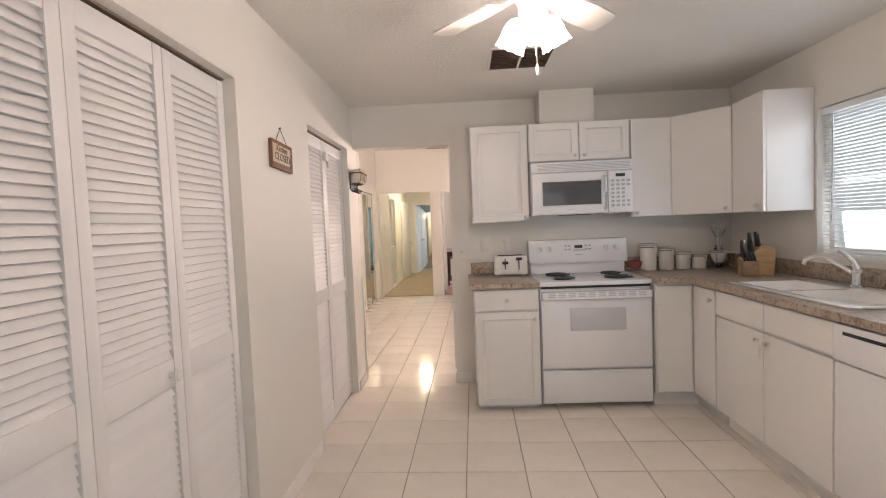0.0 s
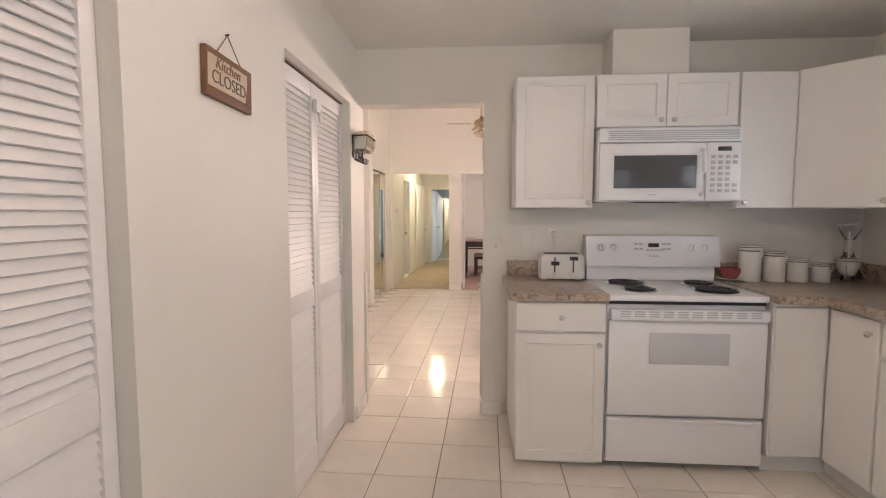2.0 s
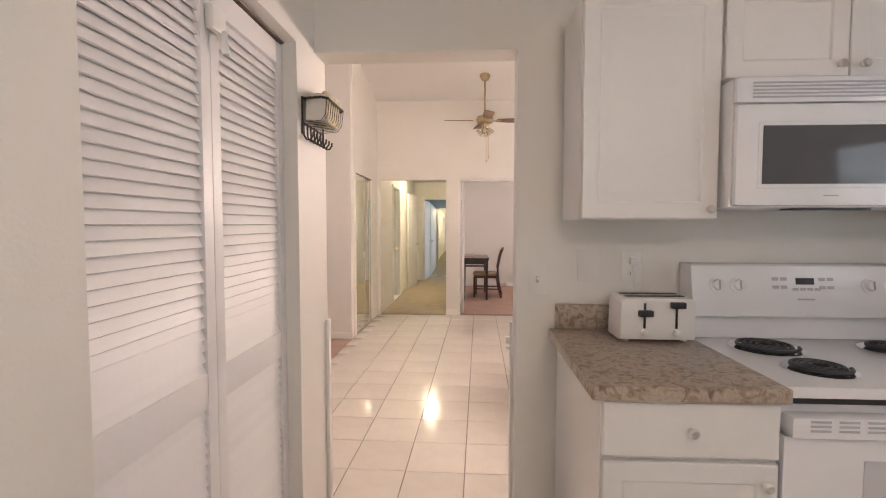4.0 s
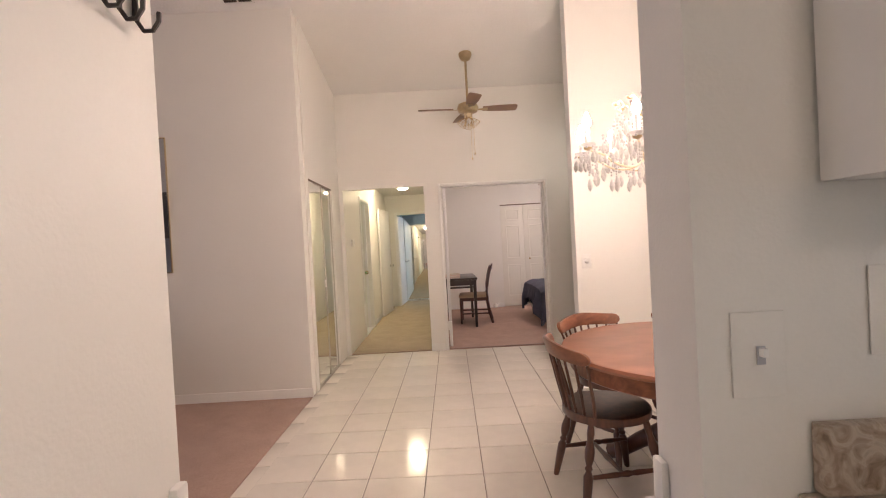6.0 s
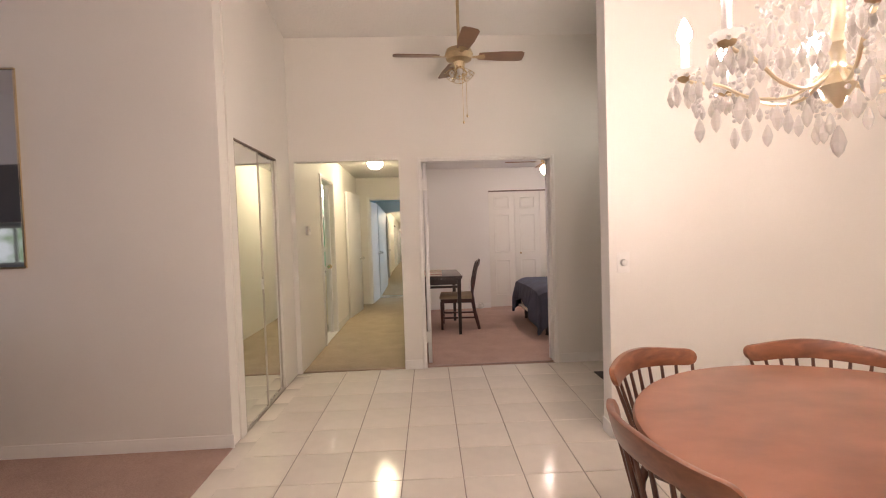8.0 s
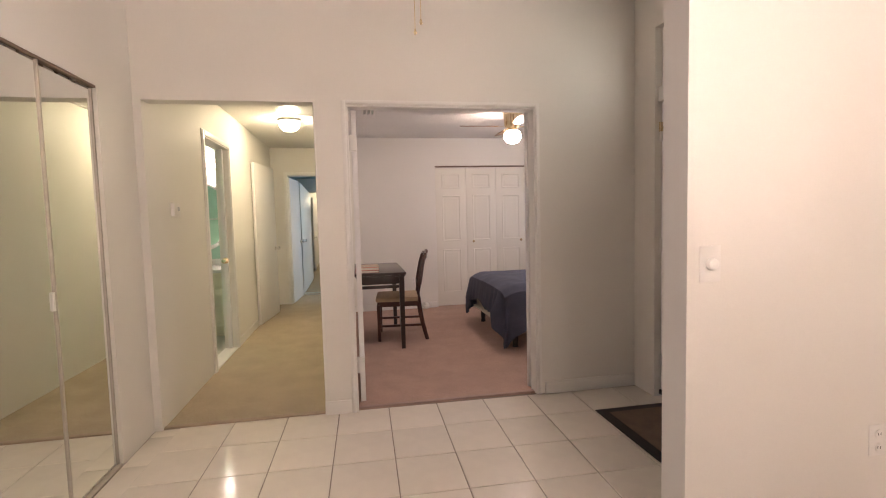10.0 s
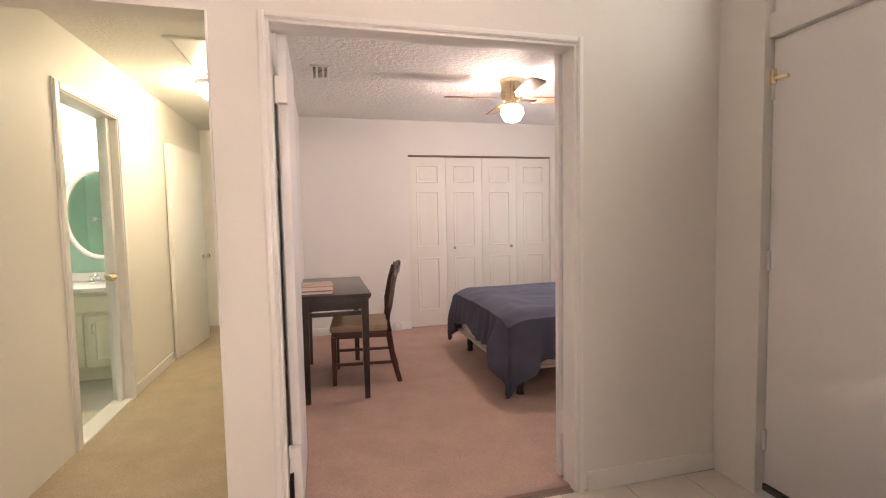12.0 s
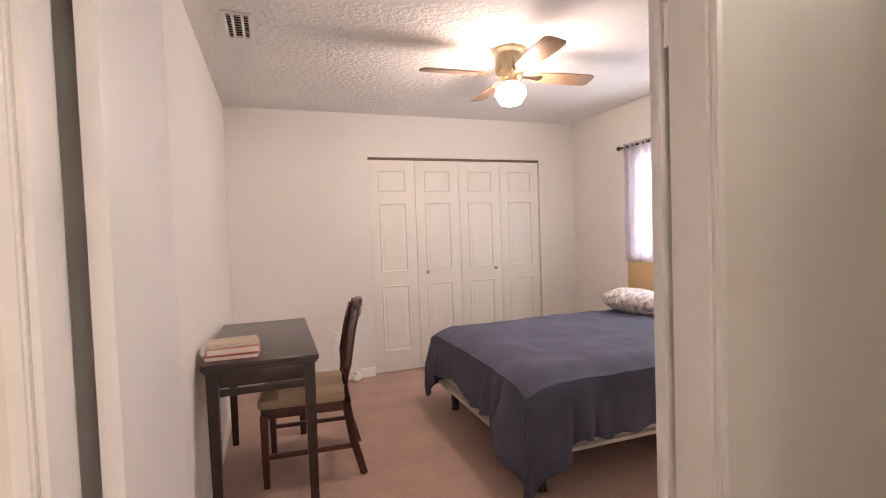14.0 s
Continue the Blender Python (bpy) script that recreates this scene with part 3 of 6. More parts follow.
def plain_window(name, label, axis, c, a0, a1, z0, z1):
    w = thing(name, label, "window", kind="structure")
    bm, f = BM(), 0.045
    am = (a0 + a1) / 2
    for l, h, b, t in ((a0, a0 + f, z0, z1), (a1 - f, a1, z0, z1), (am - f / 2, am + f / 2, z0 + f, z1 - f), (a0 + f, a1 - f, z0, z0 + f), (a0 + f, a1 - f, z1 - f, z1)):
        if axis == "y":
            box(bm, l, h, c - 0.02, c + 0.02, b, t, 0.003)
        else:
            box(bm, c - 0.02, c + 0.02, l, h, b, t, 0.003)
    part("window_frame", bm, TRIM, w)
    if axis == "y":
        g = part("pane", box(BM(), a0 + 0.02, a1 - 0.02, c - 0.002, c + 0.002, z0 + 0.02, z1 - 0.02), GLASS, w)
    else:
        g = part("pane", box(BM(), c - 0.002, c + 0.002, a0 + 0.02, a1 - 0.02, z0 + 0.02, z1 - 0.02), GLASS, w)
    g.visible_shadow = False


# unseen window, added to give the kitchen fill lamp an opening
plain_window("window_added_back", "unseen sliding glass door added behind the start", "y", -1.37, -0.2, 1.6, 0.15, 2.1)
plain_window("window_living", "white framed living room window", "x", -9.37, 5.7, 7.5, 0.6, 2.15)
plain_window("window_porch", "white framed window in the back room", "y", 1.65, -8.55, -7.75, 0.95, 1.7)

# ---- doors ----


def slats_leaf(name, w, h, m, parent, knob=False):
    """One louvred leaf in local x (0..w), z (0..h), its face at y = 0 towards -y."""
    leaf = part(name, box(BM(), 0, 0.045, 0, 0.03, 0, h, 0.003), LOUVRE, parent, "white painted louvred leaf", m)
    part("stile", box(BM(), w - 0.045, w, 0, 0.03, 0, h, 0.003), LOUVRE, leaf)
    lo0, lo1, hi0, hi1 = 0.13, 0.86, 0.955, h - 0.075
    for z0, z1 in ((0, lo0), (lo1, hi0), (hi1, h)):
        part("rail", box(BM(), 0.045, w - 0.045, 0.002, 0.028, z0, z1, 0.002), LOUVRE, leaf)
    key = round(w, 3)
    if key not in SLATS:
        bm = box(BM(), 0.043, w - 0.043, -0.0174, 0.0174, -0.0028, 0.0028)
        bmesh.ops.rotate(bm, verts=bm.verts, cent=(0, 0, 0), matrix=Matrix.Rotation(radians(67), 3, "X"))
        SLATS[key] = finish("slat", bm, LOUVRE, False)
    for z0, z1 in ((lo0, lo1), (hi0, hi1)):
        n = int((z1 - z0) / 0.0292)
        for i in range(n):
            part("slat", SLATS[key], LOUVRE, leaf, "", pose(0, 0.015, z0 + (z1 - z0) * (i + 0.5) / n))
    if knob:
        part("knob", lathe(BM(), [(0.012, 0), (0.010, 0.012), (0.019, 0.02), (0.021, 0.028), (0.014, 0.034)], pose(w / 2 if knob is True else knob, 0, 0.905, 90, 0, 0)), PLASTIC, leaf, "white round knob")
    return leaf


SLATS = {}
door = thing("door_closet", "white louvred folding closet door", "door", kind="structure")
for i in range(4):
    slats_leaf("leaf", 0.4, 1.992, pose(-0.872, 0.952 + 0.402 * i, 0.012, 0, 0, 90), door, knob=0.33 if i in (0, 2) else False)
door = thing("door_pantry", "white louvred folding pantry door", "door", kind="structure")
for i in range(2):
    slats_leaf("leaf", 0.486, 1.992, pose(-0.872, 3.474 + 0.488 * i, 0.012, 0, 0, 90), door)
_bm = box(BM(), -0.869, -0.845, 3.93, 4.0, 1.86, 1.925, 0.008)
cone(_bm, (-0.852, 3.985, 1.87), (-0.847, 3.995, 1.815), 0.014, 0.010)
solid("child_lock", _bm, PLASTIC, "white plastic latch over the folding pantry door", "latch")


def panel_leaf(name, w, h, m, parent, panels, knob_x=None):
    bm = box(BM(), 0, w, 0, 0.03, 0, h, 0.002)
    for x0, x1, z0, z1 in panels:
        rings_panel(bm, x1 - x0, z1 - z0, [(0, 0.002), (0.003, -0.006), (0.010, -0.0075), (0.018, 0.001), (0.028, 0.001), (0.044, -0.004), (0.048, -0.004)], Matrix.Translation((x0, 0, z0)))
    leaf = part(name, bm, CLOSETP, parent, "cream moulded panel leaf", m)
    if knob_x is not None:
        part("knob", lathe(BM(), [(0.009, 0), (0.008, 0.012), (0.016, 0.018), (0.018, 0.026), (0.010, 0.032)], pose(knob_x, 0, 0.905, 90, 0, 0)), ANTBRASS, leaf, "small metal knob")
    return leaf


door = thing("door_bedroom_closet", "white four leaf folding closet door with moulded panels", "door", kind="structure")
for i in range(4):
    P = [(0.09, 0.35, 0.19, 0.80), (0.09, 0.35, 0.92, 1.56), (0.09, 0.35, 1.66, 1.86)]
    panel_leaf("leaf", 0.4355, 1.95, pose(0.821 + 0.4392 * i, 13.222, 0.014), door, P, {1: 0.09, 2: 0.36}.get(i))

door = thing("door_bedroom", "pair of white flush doors folded back into the bedroom", "door", kind="structure")
for x0, x1, y1, tx in ((-0.307, -0.272, 10.47, -0.315), (0.912, 1.49, 9.92, 0.926)):
    leaf = part("leaf", box(BM(), x0, x1, 9.885 + (0.02 if x0 < 0 else 0), y1, 0.012, 2.02, 0.003), DOORP, door, "white flush door leaf")
    for z in (0.28, 1.78):
        bm = box(BM(), min(tx, x0 + 0.03) - 0.004, max(tx, x0 + 0.03) + 0.004, 9.866, 9.904 if x0 < 0 else 9.884, z - 0.05, z + 0.05, 0.002)
        cone(bm, (tx, 9.876, z - 0.055), (tx, 9.876, z + 0.055), 0.007, 0.007, 8)
        part("hinge", bm, TRIM, leaf, "painted over hinge")


def door_knob(bm, m):
    return lathe(bm, [(0.03, 0), (0.028, 0.006), (0.011, 0.012), (0.010, 0.03), (0.024, 0.04), (0.027, 0.052), (0.018, 0.064)], m)


d = solid("door_hall", box(BM(), 0, 0.82, 0, 0.035, 0.012, 1.995, 0.003), DOORP, "white flush door standing open along the hallway wall", "door", pose(-1.475, 12.70, 0, 0, 0, 83.5), kind="structure")
part("knob", door_knob(BM(), pose(0.74, 0, 0.91, 90, 0, 0)), NICKEL, d, "brushed metal knob")
d = solid("door_far_room", box(BM(), 0, 0.78, 0, 0.035, 0.012, 1.93, 0.003), DOORP, "white flush door standing open at the hallway end", "door", pose(-1.262, 14.165, 0, 0, 0, 86), kind="structure")
part("knob", door_knob(BM(), pose(0.71, 0, 0.93, 90, 0, 0)), NICKEL, d, "brushed metal knob")
d = solid("door_bath", box(BM(), -1.598, -1.562, 11.64, 11.684, 0.014, 2.0, 0.003), DOORP, "edge of a white bathroom door slid into the wall", "door", kind="structure")
part("knob", door_knob(BM(), pose(-1.58, 11.64, 0.90, 90, 0, 0)), BRASS, d, "brass knob")

# entrance door with a fanlight above
d = solid("door_entry", box(BM(), 1.730, 1.775, 8.59, 9.52, 0.03, 1.995, 0.003), DOORP, "white flush entrance door", "door", kind="structure")
for z in (0.25, 1.05, 1.785):
    bm = cone(BM(), (1.725, 9.517, z - 0.045), (1.725, 9.517, z + 0.045), 0.008, 0.008, 8)
    part("hinge", bm, TRIM, d, "painted over hinge")
bm = box(BM(), 1.712, 1.730, 9.445, 9.51, 1.818, 1.832, 0.002)
cone(bm, (1.720, 9.512, 1.805), (1.720, 9.512, 1.865), 0.013, 0.013, 10)
part("chain_latch", bm, BRASS, d, "small brass latch")
plate = part("patch_plate", box(BM(), 1.726, 1.730, 8.965, 9.067, 1.31, 1.70, 0.002), DOORP, d, "painted over cover strip")
# dark dots drawn for the shaded holes in the strip
for y in (8.982, 9.049):
    for z in (1.33, 1.505, 1.678):
        part("hole_dot", cone(BM(), (1.7262, y, z), (1.7240, y, z), 0.0045, 0.0035, 8), IRON, plate, "dark dot for a hole in the strip")
part("door_sweep", box(BM(), 1.715, 1.735, 8.595, 9.515, 0.02, 0.05, 0.002), IRON, d, "dark door sweep")
bm = BM()
box(bm, 1.705, 1.795, 8.585, 9.525, 2.0, 2.10, 0.004)
struct("trim_door_head", bm, TRIM, "white painted door head", "trim")
# panel with a half round leaded light
bm = BM()
n, R, cy, zc = 28, 0.37, 9.055, 2.15
pts = [(cy - R * math.cos(math.pi * i / n), zc + R * math.sin(math.pi * i / n)) for i in range(n + 1)]
outer = []
for i in range(n + 1):
    a = math.pi * i / n
    s = 1 / max(abs(math.cos(a)) / 0.47, abs(math.sin(a)) / 0.38, 1e-6)
    outer.append((cy - s * math.cos(a), zc + s * math.sin(a)))
for x in (1.735, 1.775):
    a = [bm.verts.new((x, *p)) for p in pts]
    b = [bm.verts.new((x, *p)) for p in outer]
    for i in range(n):
        bm.faces.new((a[i], a[i + 1], b[i + 1], b[i]))
box(bm, 1.735, 1.775, 8.585, 9.525, 2.10, zc)
fan = struct("window_fanlight", bm, TRIM, "white panel with a half round leaded window", "window")
bm = prism(BM(), [(p[0] - cy, p[1] - zc) for p in pts], 0.0, 0.006, Matrix.Translation((1.753, cy, zc)) @ Matrix(((0, 0, 1, 0), (1, 0, 0, 0), (0, 1, 0, 0), (0, 0, 0, 1))))
g = part("pane", bm, FROST, fan, "leaded bubble glass")
g.visible_shadow = False
bm = BM()
cell = 0.034


def lead_joint(u, v):
    """A joint of the leading: a hexagon's corner, moved a little at random."""
    rnd = random.Random(round(u * 2000) * 7919 + round(v * 2000))
    return Vector((1.749, cy + u + rnd.uniform(-0.009, 0.009), zc + v + rnd.uniform(-0.009, 0.009)))


for i in range(-9, 10):
    for j in range(0, 8):
        u0, v0 = cell * 1.5 * i, cell * math.sqrt(3) * (j + 0.5 * (i % 2))
        ring = [lead_joint(u0 + cell * math.cos(k * math.pi / 3), v0 + cell * math.sin(k * math.pi / 3)) for k in range(4)]
        for p, q in zip(ring, ring[1:]):
            if all((w.y - cy) ** 2 + (w.z - zc) ** 2 < (R + 0.004) ** 2 and w.z > zc - 0.004 for w in (p, q)):
                tube(bm, [p, q], 0.0024, 5)
part("leading", bm, NICKEL, fan, "thin grey lead strips")

# mirrored closet doors
door = thing("door_mirror_closet", "pair of mirrored sliding closet doors in slim metal frames", "mirror door", kind="structure")
for k, (y0, y1, x) in enumerate(((8.43, 8.915, -1.574), (8.895, 9.355, -1.588))):
    leaf = part("frame", box(BM(), x - 0.012, x - 0.004, y0, y1, 0.012, 1.97, 0.001), NICKEL, door, "slim metal door frame")
    part("mirror", box(BM(), x - 0.004, x, y0 + 0.012, y1 - 0.012, 0.026, 1.958), MIRROR, leaf, "mirror panel")
    bm = BM()
    for a, b in ((y0, y0 + 0.012), (y1 - 0.012, y1)):
        box(bm, x - 0.004, x + 0.006, a, b, 0.012, 1.97)
    part("stile", bm, ALU, leaf, "slim metal stile")
part("finger_pull", box(BM(), -1.574, -1.566, 8.887, 8.899, 0.92, 1.0, 0.002), PLASTIC, door)
solid("far_mirror", box(BM(), -1.24, 0.2, 14.972, 14.988, 0.04, 1.98, 0.002), MIRROR, "tall mirrored closet front in the far bedroom", "mirror")
solid("far_mirror_track", box(BM(), -1.24, 0.25, 14.935, 14.988, 0.004, 0.035, 0.003), NICKEL, "metal track under the mirrored closet front", "track")

# ---- kitchen cabinets ----


def cab_front(w, h, plain=False):
    """A cabinet door or drawer front, in x (0..w), z (0..h), its face towards -y."""
    if plain:
        return rings_panel(BM(), w, h, [(0, 0.018), (0, 0.003), (0.003, 0.0)])
    return rings_panel(BM(), w, h, [(0, 0.018), (0, 0.003), (0.003, 0.0), (0.052, 0.0), (0.058, 0.006), (0.068, 0.006), (0.086, 0.001), (0.09, 0.001)])


def cab_knob(parent, m):
    k = part("knob", lathe(BM(), [(0.008, 0), (0.006, 0.01), (0.013, 0.015), (0.0145, 0.022), (0.009, 0.027)], m, 14), NICKEL, parent, "round metal knob with a white centre")
    return k


def cabinet(name, label, m, w, d, h, fronts, toe=0.0):
    """A cabinet unit, in x (0..w), y (0..d) back from its front, z (0..h); fronts: x, z, w, h, knob or None."""
    c = thing(name, label, "cabinet", m, "kitchen cabinets")
    bm = box(BM(), 0, w, 0.02, d, toe, h, 0.002)
    if toe:
        box(bm, 0.01, w - 0.01, 0.075, d, 0, toe)
    part("body", bm, CAB, c)
    for x, z, fw, fh, knob, kind in fronts:
        f = part("drawer_front" if kind == "drawer" else "door", cab_front(fw, fh, kind in ("drawer", "plain")), CAB, c, "", pose(x, 0, z))
        if knob:
            cab_knob(f, pose(knob[0], 0, knob[1], 90, 0, 0))
    return c


UZ = 1.375
cabinet("wall_cabinet", "white wall cabinet with a moulded door beside the microwave", pose(0.18, 4.335, UZ), 0.445, 0.31, 0.75, [(0.003, 0.003, 0.439, 0.744, (0.41, 0.03), "door")])
cabinet("wall_cabinet", "short white wall cabinet above the microwave", pose(0.632, 4.335, 1.83), 0.773, 0.31, 0.297, [(0.003, 0.003, 0.381, 0.291, (0.35, 0.035), "door"), (0.389, 0.003, 0.381, 0.291, (0.035, 0.035), "door")])
cabinet("wall_cabinet", "narrow white wall cabinet with a plain door", pose(1.412, 4.335, UZ), 0.305, 0.31, 0.752, [(0.003, 0.003, 0.299, 0.746, (0.035, 0.03), "plain")])
c = thing("corner_wall_cabinet", "white diagonal corner wall cabinet", "cabinet", None, "kitchen cabinets")
part("body", prism(BM(), [(1.72, 4.35), (2.005, 4.065), (2.325, 4.065), (2.325, 4.645), (1.72, 4.645)], UZ, 2.13), CAB, c)
f = part("door", cab_front(0.41, 0.746, True), CAB, c, "", pose(1.718, 4.338, UZ + 0.003, 0, 0, -45))
cab_knob(f, pose(0.375, 0, 0.035, 90, 0, 0))
cabinet("wall_cabinet", "white wall cabinet beside the kitchen window", pose(2.015, 4.058, UZ, 0, 0, -90), 0.355, 0.31, 0.765, [(0.003, 0.003, 0.349, 0.759, (0.30, 0.04), "plain")])
solid("vent_duct_cover", box(BM(), 0.737, 1.163, 4.42, 4.65, 2.13, 2.40, 0.002), WALL, "white boxed duct on top of the cabinets", "duct")

cabinet("base_cabinet", "white base cabinet with one drawer and one door", pose(0.165, 3.985, 0), 0.462, 0.66, 0.898, [(0.004, 0.74, 0.454, 0.15, (0.227, 0.075), "drawer"), (0.004, 0.045, 0.454, 0.682, (0.42, 0.63), "door")], 0.05)
c = thing("corner_base_cabinet", "white corner base cabinet with folding doors", "cabinet", None, "kitchen cabinets")
bm = prism(BM(), [(1.445, 4.0), (1.715, 4.0), (1.715, 3.68), (2.325, 3.68), (2.325, 4.645), (1.445, 4.645)], 0.1, 0.898)
prism(bm, [(1.45, 4.06), (1.775, 4.06), (1.775, 3.685), (2.32, 3.685), (2.32, 4.64), (1.45, 4.64)], 0, 0.1)
part("body", bm, CAB, c)
part("door", cab_front(0.246, 0.765, True), CAB, c, "", pose(1.45, 3.982, 0.115))
f = part("door", cab_front(0.285, 0.765, True), CAB, c, "", pose(1.697, 3.972, 0.115, 0, 0, -90))
cab_knob(f, pose(0.245, 0, 0.70, 90, 0, 0))
cabinet("sink_cabinet", "white sink base cabinet with two doors", pose(1.697, 3.676, 0, 0, 0, -90), 0.975, 0.62, 0.898, [
    (0.004, 0.735, 0.48, 0.15, None, "drawer"), (0.491, 0.735, 0.48, 0.15, None, "drawer"),
    (0.004, 0.115, 0.48, 0.605, (0.44, 0.56), "plain"), (0.491, 0.115, 0.48, 0.605, (0.04, 0.56), "plain")], 0.1)
c = thing("dishwasher", "white built-in dishwasher under the counter", "dishwasher", pose(1.69, 2.695, 0, 0, 0, -90))
part("body", box(BM(), 0.002, 0.6, 0.03, 0.6, 0.1, 0.89, 0.003), APPL, c)
part("door", box(BM(), 0.004, 0.598, 0, 0.03, 0.13, 0.72, 0.006), APPL, c)
part("control_panel", box(BM(), 0.004, 0.598, -0.006, 0.03, 0.728, 0.888, 0.008), APPL, c)
part("handle", box(BM(), 0.06, 0.36, -0.009, -0.004, 0.845, 0.86, 0.002), BLACKPL, c, "dark handle slot")
part("kick_plate", box(BM(), 0.004, 0.598, 0.05, 0.08, 0.0, 0.12, 0.003), APPL, c)
cabinet("base_cabinet", "white base cabinet beside the dishwasher", pose(1.697, 2.088, 0, 0, 0, -90), 0.6, 0.62, 0.898, [(0.004, 0.735, 0.592, 0.15, (0.296, 0.075), "drawer"), (0.004, 0.115, 0.592, 0.605, (0.05, 0.56), "plain")], 0.1)

# worktops with their upstands
bm = box(BM(), 0.13, 0.634, 3.955, 4.648, 0.90, 0.94, 0.007)
c = solid("worktop", bm, COUNTER, "mottled brown laminate worktop beside the stove", "worktop")
part("upstand", box(BM(), 0.154, 0.634, 4.625, 4.649, 0.941, 1.04, 0.005), COUNTER, c)
SX0, SX1, SY0, SY1 = 1.765, 2.215, 2.70, 3.585
bm = BM()
prism(bm, [(1.44, 3.955), (1.665, 3.955), (1.665, SY1), (2.328, SY1), (2.328, 4.648), (1.44, 4.648)], 0.90, 0.94, None, 0.006)
box(bm, 1.665, SX0, SY0, SY1 - 0.001, 0.90, 0.94, 0.006)
box(bm, SX1, 2.328, SY0, SY1 - 0.001, 0.90, 0.94, 0.001)
box(bm, 1.665, 2.328, 1.49, SY0 - 0.001, 0.90, 0.94, 0.006)
c = solid("worktop", bm, COUNTER, "mottled brown laminate corner worktop with a sink", "worktop")
part("upstand", box(BM(), 2.304, 2.328, 1.49, 4.648, 0.941, 1.045, 0.005), COUNTER, c)
part("upstand", box(BM(), 1.44, 2.303, 4.625, 4.649, 0.941, 1.04, 0.005), COUNTER, c)


def basin(bm, x0, x1, y0, y1, zt, depth, r=0.0):
    lo = []
    for inset, z in ((0, zt), (0.006, zt - 0.02), (0.03, zt - depth), (0.06, zt - depth - 0.006)):
        lo.append([bm.verts.new(p) for p in ((x0 + inset, y0 + inset, z), (x1 - inset, y0 + inset, z), (x1 - inset, y1 - inset, z), (x0 + inset, y1 - inset, z))])
    for a, b in zip(lo, lo[1:]):
        for i in range(4):
            bm.faces.new((a[i], a[(i + 1) % 4], b[(i + 1) % 4], b[i]))
    bm.faces.new(lo[-1])


c = thing("kitchen_sink", "white double bowl sink set in the worktop", "sink")
bm = BM()
ym = 3.17
for y0, y1 in ((SY0 + 0.03, ym - 0.02), (ym + 0.02, SY1 - 0.03)):
    basin(bm, SX0 + 0.03, SX1 - 0.09, y0, y1, 0.95, 0.17)
part("bowl", bm, SINK, c)
bm = BM()
for a in ((SX0 - 0.02, SX0 + 0.03, SY0 - 0.02, SY1 + 0.02), (SX1 - 0.09, SX1 + 0.03, SY0 - 0.02, SY1 + 0.02), (SX0 + 0.031, SX1 - 0.091, SY0 - 0.02, SY0 + 0.03), (SX0 + 0.031, SX1 - 0.091, SY1 - 0.03, SY1 + 0.02), (SX0 + 0.031, SX1 - 0.091, ym - 0.02, ym + 0.02)):
    box(bm, a[0], a[1], a[2], a[3], 0.941, 0.951, 0.004)
part("rim", bm, SINK, c)
c = thing("faucet", "chrome single lever kitchen faucet", "faucet", pose(2.19, 3.20, 0.951))
part("base", lathe(BM(), [(0.032, 0), (0.032, 0.008), (0.024, 0.014), (0.023, 0.075), (0.026, 0.08), (0.022, 0.10)]), CHROME, c)
part("spout", tube(BM(), [(0, 0, 0.06), (-0.03, 0.04, 0.10), (-0.06, 0.13, 0.145), (-0.085, 0.20, 0.155), (-0.10, 0.235, 0.14), (-0.105, 0.245, 0.11)], [0.011, 0.010, 0.010, 0.011, 0.016, 0.015], 12), CHROME, c)
part("lever", tube(BM(), [(0, 0, 0.095), (-0.005, 0.02, 0.14), (-0.02, 0.07, 0.185), (-0.025, 0.10, 0.19)], [0.018, 0.012, 0.010, 0.009], 10), CHROME, c)

# ---- stove ----
c = thing("stove", "white electric coil stove with a storage drawer", "stove", pose(0.637, 4.01, 0))
W = 0.795
part("body", box(BM(), 0.003, W - 0.003, 0.03, 0.62, 0.03, 0.895, 0.004), APPL, c)
part("cooktop", box(BM(), 0, W, 0.0, 0.57, 0.897, 0.93, 0.008), APPL, c)
dr = part("drawer", box(BM(), 0.006, W - 0.006, -0.005, 0.03, 0.045, 0.285, 0.008), APPL, c)
part("drawer_lip", box(BM(), 0.02, W - 0.02, -0.012, 0.0, 0.262, 0.284, 0.005), APPL, dr)
dr = part("oven_door", box(BM(), 0.006, W - 0.006, -0.01, 0.03, 0.30, 0.80, 0.008), APPL, c)
part("oven_window", box(BM(), 0.21, 0.605, -0.013, -0.009, 0.575, 0.738, 0.0015), OVENWIN, dr, "pale grey patterned oven window")
hd = part("handle", box(BM(), 0.01, W - 0.01, -0.035, 0.02, 0.802, 0.86, 0.012), APPL, dr, "white full width handle")
bm = BM()
for i in range(10):
    x = 0.055 + i * 0.0705
    for z in (0.826, 0.838, 0.850):
        box(bm, x, x + 0.05, -0.0365, -0.034, z - 0.0028, z + 0.0028)
part("vent_slots", bm, GREYP, hd, "grey vent slots")
# black strip paints the shade in the gap above the oven handle
part("shadow_gap", box(BM(), 0.01, W - 0.01, 0.012, 0.031, 0.880, 0.896), BLACKPL, c, "black strip for the shade under the cooktop")
part("back_riser", box(BM(), 0.012, W - 0.012, 0.545, 0.60, 0.93, 1.025, 0.006), APPL, c)
bm = prism(BM(), [(0.50, 1.03), (0.535, 1.205), (0.545, 1.21), (0.625, 1.21), (0.625, 1.02), (0.505, 1.02)], 0, W, Matrix(((0, 0, 1, 0), (1, 0, 0, 0), (0, 1, 0, 0), (0, 0, 0, 1))), 0.004)
bg = part("backguard", bm, APPL, c, "white control panel")
